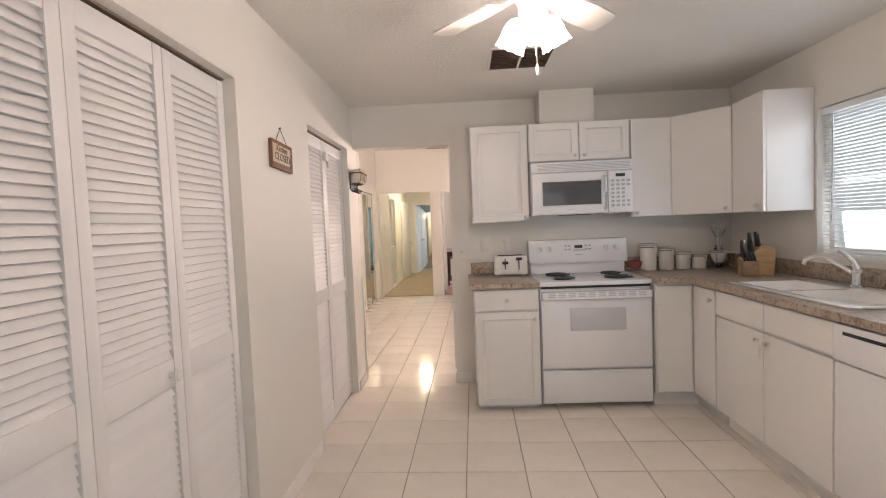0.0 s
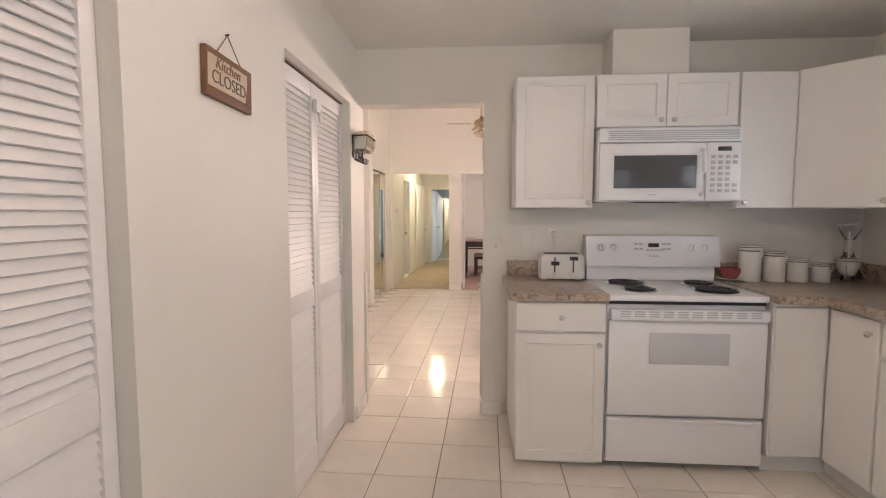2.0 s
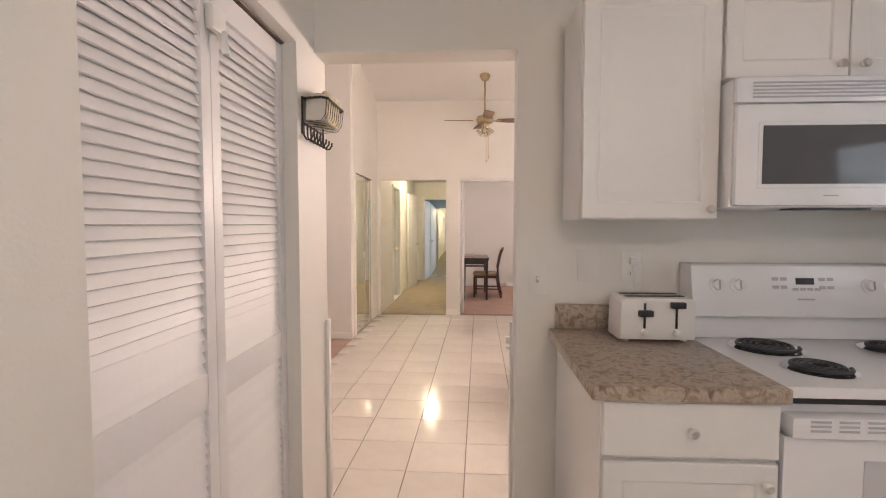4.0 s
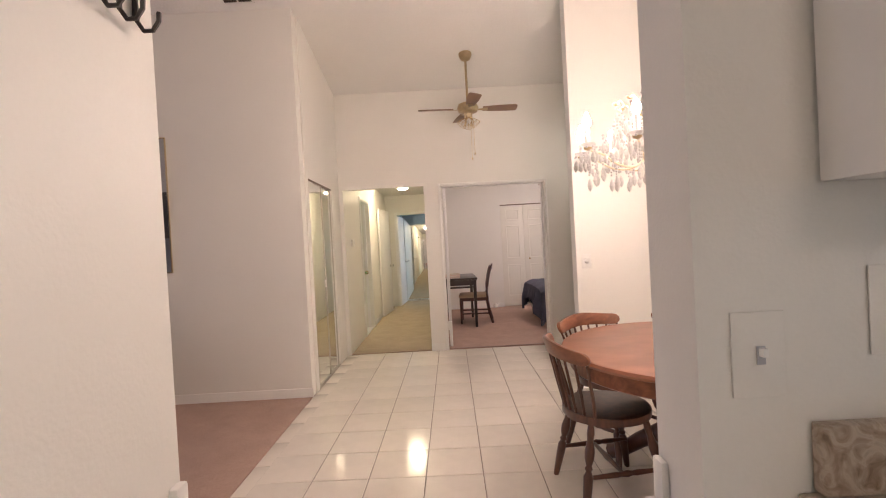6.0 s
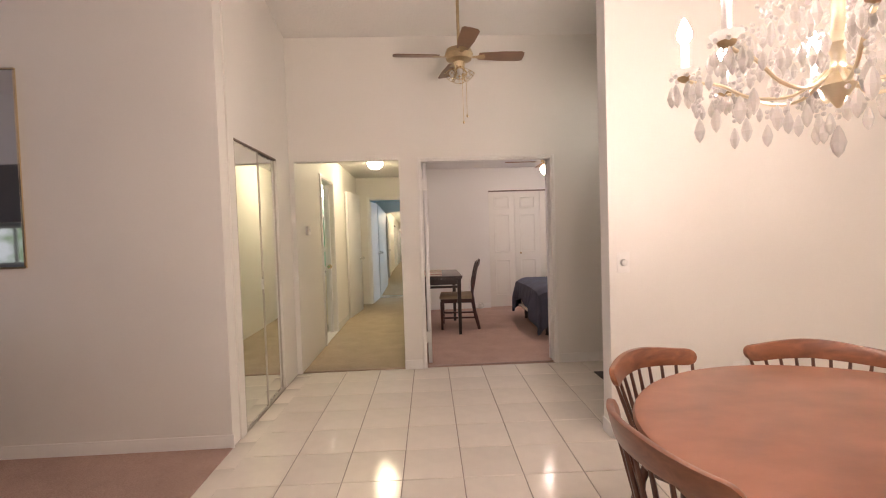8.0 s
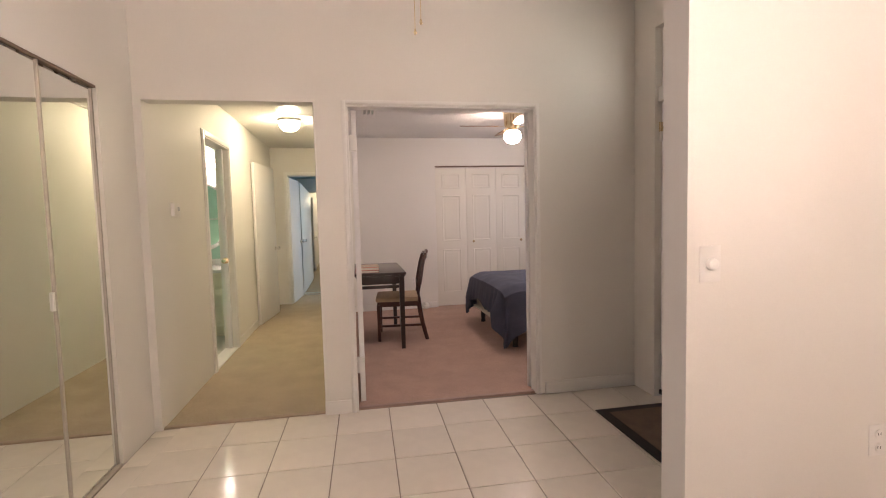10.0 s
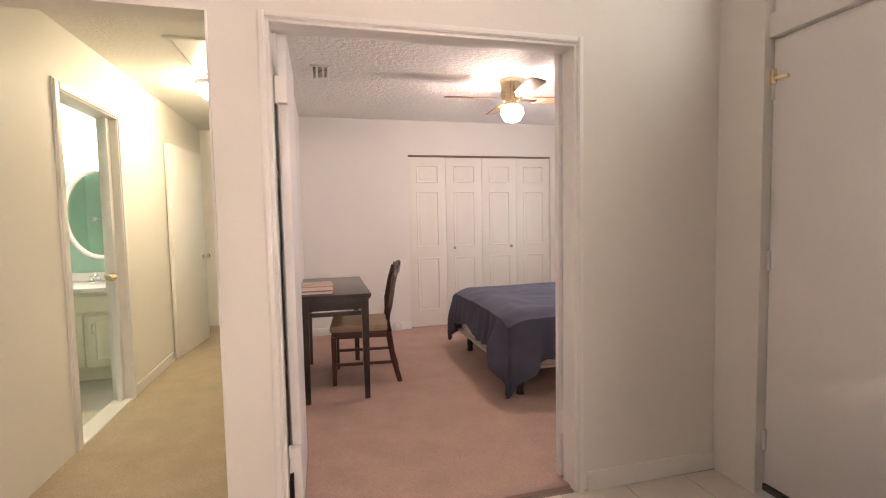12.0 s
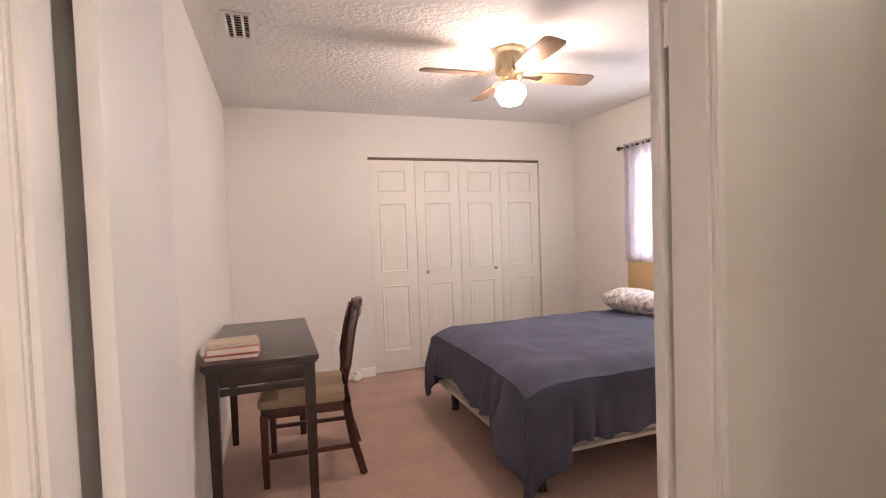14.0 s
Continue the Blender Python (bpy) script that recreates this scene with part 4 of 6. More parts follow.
tilt = math.degrees(math.atan2(0.035, 0.175))


def on_guard(x, z):
    return pose(x, 0.50 + (z - 1.03) * 0.2, z, -tilt, 0, 0)


for x in (0.09, 0.165, 0.63, 0.71):
    k = part("dial", lathe(BM(), [(0.027, 0), (0.027, 0.004), (0.020, 0.006), (0.018, 0.022), (0.014, 0.024)], pose(0, 0, 0, 90, 0, 0), 20), APPL, bg, "white dial", on_guard(x, 1.135))
    part("dial_mark", box(BM(), -0.003, 0.003, -0.027, -0.02, -0.016, 0.016, 0.001), GREYP, k)
part("clock", box(BM(), -0.032, 0.032, -0.003, 0.0, -0.012, 0.012, 0.001), BLACKPL, bg, "dark clock display", on_guard(0.405, 1.15))
bm = BM()
for x in (-0.105, -0.075, 0.06, 0.09):
    for z in (0.015, -0.015):
        box(bm, x - 0.011, x + 0.011, -0.0025, 0, z - 0.006, z + 0.006, 0.001)
for i in range(4):
    box(bm, -0.045 + i * 0.026, -0.025 + i * 0.026, -0.0025, 0, -0.027, -0.017, 0.001)
part("buttons", bm, GREYP, bg, "pale grey buttons", on_guard(0.405, 1.143))
part("marking", box(BM(), -0.03, 0.03, -0.0015, 0, -0.003, 0.003), GREYP, bg, "", on_guard(0.405, 1.085))
for bx, by, r in ((0.20, 0.40, 0.098), (0.205, 0.155, 0.078), (0.62, 0.40, 0.078), (0.60, 0.16, 0.10)):
    b = part("burner", lathe(BM(), [(r * 0.5, 0.926), (r + 0.016, 0.9315), (r + 0.018, 0.934), (r + 0.006, 0.934), (r * 0.85, 0.931), (0.01, 0.931)], Matrix.Translation((bx, by, 0)), 32), CHROME, c, "chrome drip bowl ring")
    pts = []
    n = 84
    for i in range(n):
        a = 2 * math.pi * i / 21
        rr = 0.018 + (r - 0.018) * i / n
        pts.append((bx + rr * math.cos(a), by + rr * math.sin(a), 0.9415))
    part("coil", tube(BM(), pts, 0.0065, 6), BLACK, b, "black spiral coil")

# ---- microwave over the stove ----
c = thing("microwave", "white microwave mounted over the stove", "microwave", pose(0.637, 4.275, 1.412))
W, H = 0.765, 0.405
part("body", box(BM(), 0, W, 0.02, 0.37, 0, H, 0.006), APPL, c)
bm = box(BM(), 0.0, W, -0.004, 0.02, H - 0.08, H, 0.01)
g = part("vent_grille", bm, APPL, c, "white vent strip")
for i in range(5):
    part("louver", box(BM(), 0.05, W - 0.02, -0.008, -0.003, H - 0.066 + i * 0.011, H - 0.061 + i * 0.011, 0.001), GREYP, g)
dr = part("door", box(BM(), 0.004, 0.575, -0.006, 0.02, 0.006, H - 0.084, 0.008), APPL, c)
part("window_frame", box(BM(), 0.07, 0.535, -0.009, -0.004, 0.06, 0.265, 0.004), APPL, dr)
part("window", box(BM(), 0.082, 0.524, -0.012, -0.008, 0.073, 0.253, 0.001), DARKGLASS, dr, "dark tinted window")
part("handle", tube(BM(), [(0.553, -0.006, 0.035), (0.553, -0.034, 0.05), (0.553, -0.04, 0.16), (0.553, -0.034, 0.27), (0.553, -0.006, 0.285)], 0.011, 10), APPL, dr, "white bowed handle")
part("marking", box(BM(), 0.27, 0.315, -0.0075, -0.005, 0.035, 0.039), GREYP, dr)
p = part("control_panel", box(BM(), 0.58, W - 0.004, -0.006, 0.02, 0.006, H - 0.084, 0.006), APPL, c)
part("display", box(BM(), 0.635, 0.705, -0.009, -0.005, 0.275, 0.298, 0.001), BLACKPL, p, "dark clock display")
for rr in range(7):
    for cc in range(4):
        if rr in (2, 3, 4) and cc == 3:
            continue
        x, z = 0.612 + cc * 0.039, 0.245 - rr * 0.031
        part("button", box(BM(), x - 0.012, x + 0.012, -0.008, -0.005, z - 0.009, z + 0.009, 0.001), GREYP, p)
part("underside_vent", box(BM(), 0.22, 0.46, 0.05, 0.12, -0.006, 0.0, 0.001), BLACKPL, c, "dark lamp and filter opening")

# ---- things on the worktop and walls ----
c = thing("toaster", "white four slot toaster on the worktop", "toaster", pose(0.345, 4.425, 0.941))
bm = prism(BM(), [(0.0, 0.0), (0.265, 0.0), (0.262, 0.135), (0.248, 0.15), (0.017, 0.15), (0.003, 0.135)], 0.0, 0.155, Matrix(((1, 0, 0, 0), (0, 0, 1, 0), (0, 1, 0, 0.008), (0, 0, 0, 1))), 0.012)
part("body", bm, PLASTIC, c)
bm = BM()
for y in (0.045, 0.11):
    box(bm, 0.03, 0.235, y - 0.014, y + 0.014, 0.157, 0.161, 0.001)
part("slots", bm, BLACKPL, c, "dark bread slots")
for x, z in ((0.085, 0.105), (0.195, 0.135)):
    part("lever_slot", box(BM(), x - 0.004, x + 0.004, -0.002, 0.002, 0.05, 0.14, 0.001), BLACKPL, c, "dark lever slot")
    part("lever", box(BM(), x - 0.024, x + 0.024, -0.024, 0.0, z - 0.011, z + 0.011, 0.004), BLACKPL, c, "black lever")
    part("dial", lathe(BM(), [(0.013, 0), (0.012, 0.012), (0.008, 0.014)], pose(x, 0, 0.035, 90, 0, 0), 12), PLASTIC, c)
for x in (0.03, 0.235):
    for y in (0.03, 0.13):
        part("foot", cone(BM(), (x, y, 0), (x, y, 0.01), 0.011, 0.012), PLASTIC, c)

for k, (x, r, h) in enumerate(((1.592, 0.062, 0.215), (1.735, 0.058, 0.18), (1.868, 0.056, 0.14), (1.995, 0.053, 0.112))):
    c = thing("canister", ("tall ", "medium ", "short ", "smallest ")[k] + "white ceramic canister with a wire clasp lid", "canister", pose(x, 4.50, 0.941), "canisters on the worktop")
    part("jar", lathe(BM(), [(r * 0.94, 0), (r, 0.006), (r, h * 0.82), (r * 0.97, h * 0.84)], None, 28), CERAMIC, c)
    part("seal", lathe(BM(), [(r * 0.97, h * 0.84), (r * 1.005, h * 0.845), (r * 1.005, h * 0.865), (r * 0.97, h * 0.87)], None, 28), CHARCOAL, c, "dark rubber seal")
    part("lid", lathe(BM(), [(r * 0.99, h * 0.87), (r * 1.05, h * 0.885), (r * 1.05, h * 0.93), (r * 1.0, h * 0.94)], None, 28), CERAMIC, c)
    part("rim_line", lathe(BM(), [(r * 1.0, h * 0.94), (r * 1.02, h * 0.945), (r * 1.02, h * 0.955), (r * 1.0, h * 0.96)], None, 28), CHARCOAL, c, "dark line round the lid")
    part("lid_top", lathe(BM(), [(r * 1.0, h * 0.96), (r * 1.03, h * 0.97), (r * 1.02, h * 0.995), (r * 0.5, h * 1.01), (0.004, h * 1.01)], None, 28), CERAMIC, c)
    cl = part("clasp", tube(BM(), [(r * 0.52, -r * 0.98, h * 0.95), (r * 0.60, -r * 1.06, h * 0.90), (r * 0.58, -r * 1.02, h * 0.80), (r * 0.50, -r * 0.95, h * 0.80 - 0.03)], 0.004, 6), NICKEL, c, "metal wire clasp")
    part("clasp_plate", box(BM(), r * 0.40, r * 0.72, -r * 1.03, -r * 0.93, h * 0.80 - 0.022, h * 0.88, 0.003), NICKEL, cl)
    part("hinge_wire", tube(BM(), [(r * 1.0, -r * 0.2, h * 0.88), (r * 1.14, -r * 0.2, h * 0.90), (r * 1.14, -r * 0.1, h * 0.80), (r * 1.0, -r * 0.1, h * 0.78)], 0.0035, 6), NICKEL, c, "metal hinge wire")

c = thing("dish_stack", "dark red dishes on a white plate behind the stove", "dishes", pose(1.50, 4.53, 0.941))
part("plate", lathe(BM(), [(0.03, 0), (0.075, 0.012), (0.077, 0.016), (0.03, 0.008)], None, 28), CERAMIC, c)
part("bowl", lathe(BM(), [(0.035, 0.016), (0.06, 0.05), (0.064, 0.075), (0.058, 0.075), (0.03, 0.03)], None, 28), REDBOOK, c, "dark red bowl")

c = thing("grinder", "small grinder with a clear hopper on wire feet", "grinder", pose(2.15, 4.50, 0.941))
for k in range(4):
    a = radians(45 + 90 * k)
    ca, sa = math.cos(a), math.sin(a)
    part("wire_foot", tube(BM(), [(0.105 * ca, 0.105 * sa, 0.004), (0.085 * ca, 0.085 * sa, 0.02), (0.06 * ca, 0.06 * sa, 0.07), (0.055 * ca, 0.055 * sa, 0.125)], 0.004, 6), CHROME, c, "chrome wire foot")
part("collar_ring", tube(BM(), [(0.068 * math.cos(i * math.pi / 12), 0.068 * math.sin(i * math.pi / 12), 0.128) for i in range(24)], 0.004, 6, True), CHROME, c)
part("bowl", lathe(BM(), [(0.02, 0.035), (0.04, 0.05), (0.058, 0.10), (0.062, 0.135), (0.056, 0.135), (0.036, 0.06)], None, 24), CERAMIC, c, "white bowl")
part("base", lathe(BM(), [(0.03, 0.006), (0.036, 0.012), (0.03, 0.034)], None, 16), BLACKPL, c, "dark base")
part("neck", lathe(BM(), [(0.04, 0.138), (0.026, 0.16), (0.022, 0.20), (0.020, 0.25)], None, 20), GLASS, c, "clear neck")
part("crank_shaft", cone(BM(), (0, 0, 0.13), (0, 0, 0.30), 0.006, 0.006, 10), NICKEL, c)
part("hopper", lathe(BM(), [(0.022, 0.25), (0.045, 0.29), (0.055, 0.325), (0.056, 0.335), (0.05, 0.335)], None, 20), GLASS, c, "clear hopper")
part("lid", lathe(BM(), [(0.058, 0.336), (0.06, 0.34), (0.058, 0.346), (0.01, 0.35)], None, 20), PLASTIC, c, "white lid")

c = thing("oil_bottle", "clear glass bottle beside the knife block", "bottle", pose(2.235, 4.30, 0.941))
part("glass_body", lathe(BM(), [(0.027, 0), (0.03, 0.01), (0.03, 0.12), (0.011, 0.17), (0.011, 0.20)], None, 16), GLASS, c)
part("cap", lathe(BM(), [(0.013, 0.20), (0.013, 0.225)], None, 12), NICKEL, c)

c = thing("knife_block", "light wooden knife block full of black handled knives", "knife block", pose(2.13, 3.97, 0.941, 0, 0, -8))
bm = prism(BM(), [(-0.10, 0), (0.085, 0), (0.10, 0.19), (0.02, 0.21), (-0.10, 0.11)], -0.055, 0.055, Matrix(((1, 0, 0, 0), (0, 0, -1, 0), (0, 1, 0, 0), (0, 0, 0, 1))), 0.004)
part("block", bm, OAK, c)
part("side_block", box(BM(), -0.12, -0.02, -0.085, -0.056, 0, 0.10, 0.004), FANWOOD, c, "darker wooden front block")
for i, (x, y, z, L) in enumerate(((-0.08, -0.03, 0.125, 0.12), (-0.08, 0.0, 0.125, 0.13), (-0.08, 0.03, 0.125, 0.12), (-0.035, -0.03, 0.165, 0.13), (-0.035, 0.0, 0.165, 0.14), (-0.035, 0.03, 0.165, 0.12), (0.01, -0.02, 0.20, 0.10), (0.01, 0.02, 0.20, 0.11))):
    bm = box(BM(), -0.008, 0.008, -0.012, 0.012, 0, L, 0.004)
    part("knife", bm, BLACKPL, c, "black knife handle", pose(x, y, z - 0.012, 0, -10 + 5 * (i % 3), 0))
for i in range(4):
    bm = box(BM(), -0.006, 0.006, -0.008, 0.008, 0, 0.08, 0.003)
    part("knife", bm, BLACKPL, c, "black knife handle", pose(-0.10 + 0.022 * i, -0.07, 0.095, 0, -16, 0))


def plate(name, label, m, w=0.075, h=0.12, kind_="switch"):
    """A wall plate in x, z round its middle, facing -y."""
    p = thing(name, label, name.replace("_", " "), m)
    part("plate", rings_panel(BM(), w, h, [(0, 0.007), (0.0, 0.005), (0.005, 0.003)], Matrix.Translation((-w / 2, -0.007, -h / 2))), WALL if kind_ in ("switch", "blank") else PLASTIC, p)
    if kind_ == "switch":
        part("toggle_slot", box(BM(), -0.006, 0.006, -0.0085, -0.006, -0.013, 0.013, 0.001), GREYP, p)
        part("toggle", box(BM(), -0.004, 0.004, -0.018, -0.008, -0.001, 0.011, 0.001), PLASTIC, p)
    elif kind_ == "outlet":
        for z in (0.026, -0.026):
            r = part("receptacle", lathe(BM(), [(0.017, 0), (0.0165, 0.003), (0.015, 0.003)], pose(0, -0.0065, z, 90, 0, 0), 16), PLASTIC, p)
            for x in (-0.006, 0.006):
                part("slot", box(BM(), x - 0.001, x + 0.001, -0.0105, -0.0085, z - 0.004, z + 0.006), BLACKPL, r)
    elif kind_ == "dimmer":
        part("dial", lathe(BM(), [(0.021, 0), (0.019, 0.014), (0.013, 0.018)], pose(0, -0.006, 0, 90, 0, 0), 18), PLASTIC, p)
    return p


plate("light_switch", "white toggle switch by the kitchen doorway", pose(0.084, 4.648, 1.138))
plate("blank_plate", "blank painted wall plate above the worktop", pose(0.286, 4.648, 1.192), 0.085, 0.125, "blank")
plate("outlet", "white wall outlet behind the toaster", pose(0.455, 4.648, 1.19), kind_="outlet")
c = solid("power_plug", cone(box(BM(), 0.440, 0.470, 4.612, 4.638, 1.202, 1.230, 0.005), (0.455, 4.625, 1.20), (0.455, 4.628, 1.185), 0.006, 0.004, 8), PLASTIC, "white power plug in the outlet behind the toaster", "plug")
part("cord", tube(BM(), [(0.455, 4.627, 1.187), (0.46, 4.622, 1.13), (0.465, 4.61, 1.05), (0.46, 4.60, 1.0)], 0.003, 6), PLASTIC, c, "white cord")
plate("dimmer", "white dimmer knob on the dining room wall", pose(0.887, 8.058, 1.092), 0.08, 0.125, "dimmer")
plate("outlet", "white wall outlet on the dining room wall", pose(1.615, 8.058, 0.388), kind_="outlet")
plate("outlet", "white wall outlet on the bedroom wall", pose(0.474, 13.198, 0.385), kind_="outlet")
c = thing("thermostat", "white thermostat on the hallway wall", "thermostat", pose(-1.519, 10.17, 1.372, 0, 0, 90))
part("case", box(BM(), -0.055, 0.055, -0.026, 0, -0.045, 0.045, 0.005), PLASTIC, c)
part("display", box(BM(), 0.0, 0.035, -0.028, -0.025, -0.01, 0.02, 0.001), GREYP, c, "grey display")


def text(name, words, m, size, material, parent, depth=0.001, shear=0.0):
    cu = bpy.data.curves.new(name, "FONT")
    cu.body, cu.size, cu.extrude, cu.align_x, cu.align_y, cu.shear = words, size, depth, "CENTER", "CENTER", shear
    tmp = new(name, cu)
    me = bpy.data.meshes.new_from_object(tmp.evaluated_get(bpy.context.evaluated_depsgraph_get()))
    bpy.data.objects.remove(tmp)
    me.materials.clear()
    me.materials.append(material)
    ob = new(name, me)
    ob.parent, ob.matrix_basis = parent, m
    return ob


c = thing("wall_sign", "brown wooden kitchen sign hung from a cord", "sign", pose(-0.819, 3.0, 1.755, 0, 2, 90))
part("board", box(BM(), -0.135, 0.135, -0.018, 0, -0.07, 0.07, 0.003), SIGNWOOD, c)
part("face", box(BM(), -0.128, 0.10, -0.0205, -0.0175, -0.042, 0.05, 0.001), SIGNCREAM, c, "cream printed face")
part("dark_patch", prism(BM(), [(0.085, -0.045), (0.125, -0.05), (0.125, 0.03), (0.10, 0.02)], 0.0175, 0.021, pose(0, 0, 0, 90, 0, 0)), SIGNWOOD, c)
text("lettering", "CLOSED", pose(-0.012, -0.0212, -0.012, 90, 0, 0), 0.054, CHARCOAL, c)
text("lettering", "Kitchen", pose(-0.02, -0.0212, 0.031, 90, 0, 0), 0.046, SIGNWOOD, c, 0.001, 0.25)
part("cord", tube(BM(), [(-0.07, -0.012, 0.068), (0.005, -0.006, 0.145), (0.075, -0.012, 0.068)], 0.0022, 6), VENTBR, c, "brown hanging cord")
part("nail", cone(BM(), (0.005, 0.0, 0.146), (0.005, -0.012, 0.148), 0.003, 0.003, 8), IRON, c)

c = thing("wire_basket", "dark wire wall basket with hooks holding folded cloth and mail", "basket", pose(-0.819, 4.615, 1.742, 0, 0, 90))
w = 0.125
part("top_rim", tube(BM(), [(-w, -0.004, 0.085), (-w, -0.075, 0.09), (-w + 0.02, -0.095, 0.09), (w - 0.02, -0.095, 0.09), (w, -0.075, 0.09), (w, -0.004, 0.085)], 0.005, 6), IRON, c)
part("back_frame", tube(BM(), [(-w, -0.004, -0.045), (-w, -0.004, 0.09), (w, -0.004, 0.09), (w, -0.004, -0.045)], 0.005, 6), IRON, c)
part("hook_rail", tube(BM(), [(-w, -0.005, -0.005), (w, -0.005, -0.005)], 0.004, 6), IRON, c)
for i in range(9):
    x = -w + 0.012 + (2 * w - 0.024) * i / 8
    part("wire", tube(BM(), [(x, -0.095, 0.09), (x, -0.088, 0.03), (x, -0.07, 0.006), (x, -0.004, 0.0)], 0.0012, 5), IRON, c)
for i in range(7):
    x = -w + 0.004 + (2 * w - 0.008) * i / 6
    part("hook", tube(BM(), [(x, -0.006, 0.0), (x, -0.008, -0.05), (x, -0.018, -0.066), (x, -0.032, -0.066), (x, -0.042, -0.052), (x, -0.043, -0.038)], 0.0036, 6), IRON, c)
for i in range(3):
    bm = box(BM(), -0.105 + 0.01 * i, 0.10, -0.011, 0.011, 0.006, 0.098 + 0.012 * i, 0.009)
    bmesh.ops.subdivide_edges(bm, edges=[e for e in bm.edges if e.calc_length() > 0.05], cuts=7, use_grid_fill=True)
    for v in bm.verts:
        v.co.y += 0.004 * math.sin(v.co.x * 95 + i) + 0.003 * noise.noise(v.co * 30)
        v.co.z += 0.004 * noise.noise(v.co * 25 + Vector((0, 0, 4 * i)))
    part("folded_cloth", bm, CLOTHSTRIPE, c, "folded oatmeal cloth", pose(0, -0.022 - 0.0235 * i, 0.004, 3, 0, 1.5 * (i - 1)))
for i in range(3):
    part("envelope", box(BM(), -0.002, 0.002, -0.083, -0.012, 0.0, 0.10 + 0.015 * i, 0.0008), PAPER, c, "folded white mail", pose(-0.114 + 0.03 * i, 0, 0.008, 0, 8 + 5 * i, 6 - 5 * i))
bm = ball(BM(), (0.085, -0.05, 0.12), 0.036, 1.25, 0.9, 0.8, 14)
for v in bm.verts:
    v.co += 0.008 * Vector((noise.noise(v.co * 40), noise.noise(v.co * 40 + Vector((5, 0, 0))), noise.noise(v.co * 40 + Vector((0, 5, 0)))))
part("paper_wad", bm, PAPER, c, "crumpled white paper")

# strips for a child gate on both sides of the kitchen doorway
for x0, x1, lab in ((-0.82, -0.803, "white gate strip on the doorway edge"), (-0.014, 0.0, "white gate strip with a latch on the doorway edge")):
    g = solid("gate_strip", box(BM(), x0, x1, 4.752, 4.786, 0.004, 0.94, 0.006), TRIM, lab, "gate strip")
    if x0 > -0.5:
        part("latch", box(box(BM(), -0.032, -0.014, 4.76, 4.78, 0.845, 0.872, 0.002), -0.029, -0.014, 4.762, 4.776, 0.822, 0.832, 0.001), PLASTIC, g, "small white plastic latch")
_bm = lathe(BM(), [(0.013, -0.006), (0.017, 0.0), (0.013, 0.006)], pose(1.66, 3.187, 0.67, 0, 90, 0), 14)
box(_bm, 1.655, 1.667, 3.165, 3.205, 0.60, 0.66, 0.005)
solid("cabinet_lock", _bm, PLASTIC, "white plastic child lock hung over the sink cabinet knobs", "cabinet lock")

# ---- kitchen window ----
win = thing("window_kitchen", "white sash window with raised white slat blinds", "window", kind="structure")
part("window_sill", box(BM(), 2.315, 2.45, 2.22, 3.70, 1.075, 1.098, 0.004), TRIM, win)
bm = BM()
for a, b in ((2.25, 2.29), (3.64, 3.68), (2.945, 2.985)):
    box(bm, 2.405, 2.44, a, b, 1.10, 2.0, 0.004)
for z0, z1 in ((1.10, 1.14), (1.52, 1.565), (1.96, 2.0)):
    box(bm, 2.402, 2.437, 2.29, 3.64, z0, z1, 0.004)
part("window_frame", bm, TRIM, win)
g = part("pane", box(BM(), 2.418, 2.422, 2.27, 3.66, 1.12, 1.98), GLASS, win)
g.visible_shadow = False
bl = thing("window_blind", "white slat blind lowered over the kitchen window", "blind")
part("head_rail", box(BM(), 2.345, 2.385, 2.26, 3.67, 1.955, 1.995, 0.003), BLIND, bl)
part("bottom_rail", box(BM(), 2.352, 2.378, 2.27, 3.66, 1.112, 1.124, 0.003), BLIND, bl)
bm = box(BM(), -0.0125, 0.0125, 2.27, 3.66, -0.0006, 0.0006)
bmesh.ops.rotate(bm, verts=bm.verts, cent=(0, 0, 0), matrix=Matrix.Rotation(radians(12), 3, "Y"))
me = finish("slat", bm, BLIND, False)
for i in range(40):
    part("slat", me, BLIND, bl, "", pose(2.365, 0, 1.135 + i * 0.0206))
for y in (2.45, 2.95, 3.5):
    part("cord", tube(BM(), [(2.365, y, 1.12), (2.365, y, 1.96)], 0.0012, 5), BLIND, bl)
part("wand", tube(BM(), [(2.348, 3.58, 1.95), (2.345, 3.585, 1.30)], 0.004, 6), GREYP, bl, "grey tilt wand")

# ---- ceiling fans and lamps ----


def blade_mesh(length, w, material):
    out = [(0.0, -w * 0.36), (length * 0.5, -w * 0.5), (length * 0.92, -w * 0.52), (length * 0.985, -w * 0.4), (length, 0), (length * 0.985, w * 0.4), (length * 0.92, w * 0.52), (length * 0.5, w * 0.5), (0.0, w * 0.36)]
    return finish("blade", prism(BM(), out, -0.004, 0.004, pose(0, 0, 0, -11, 0, 0), 0.002), material)


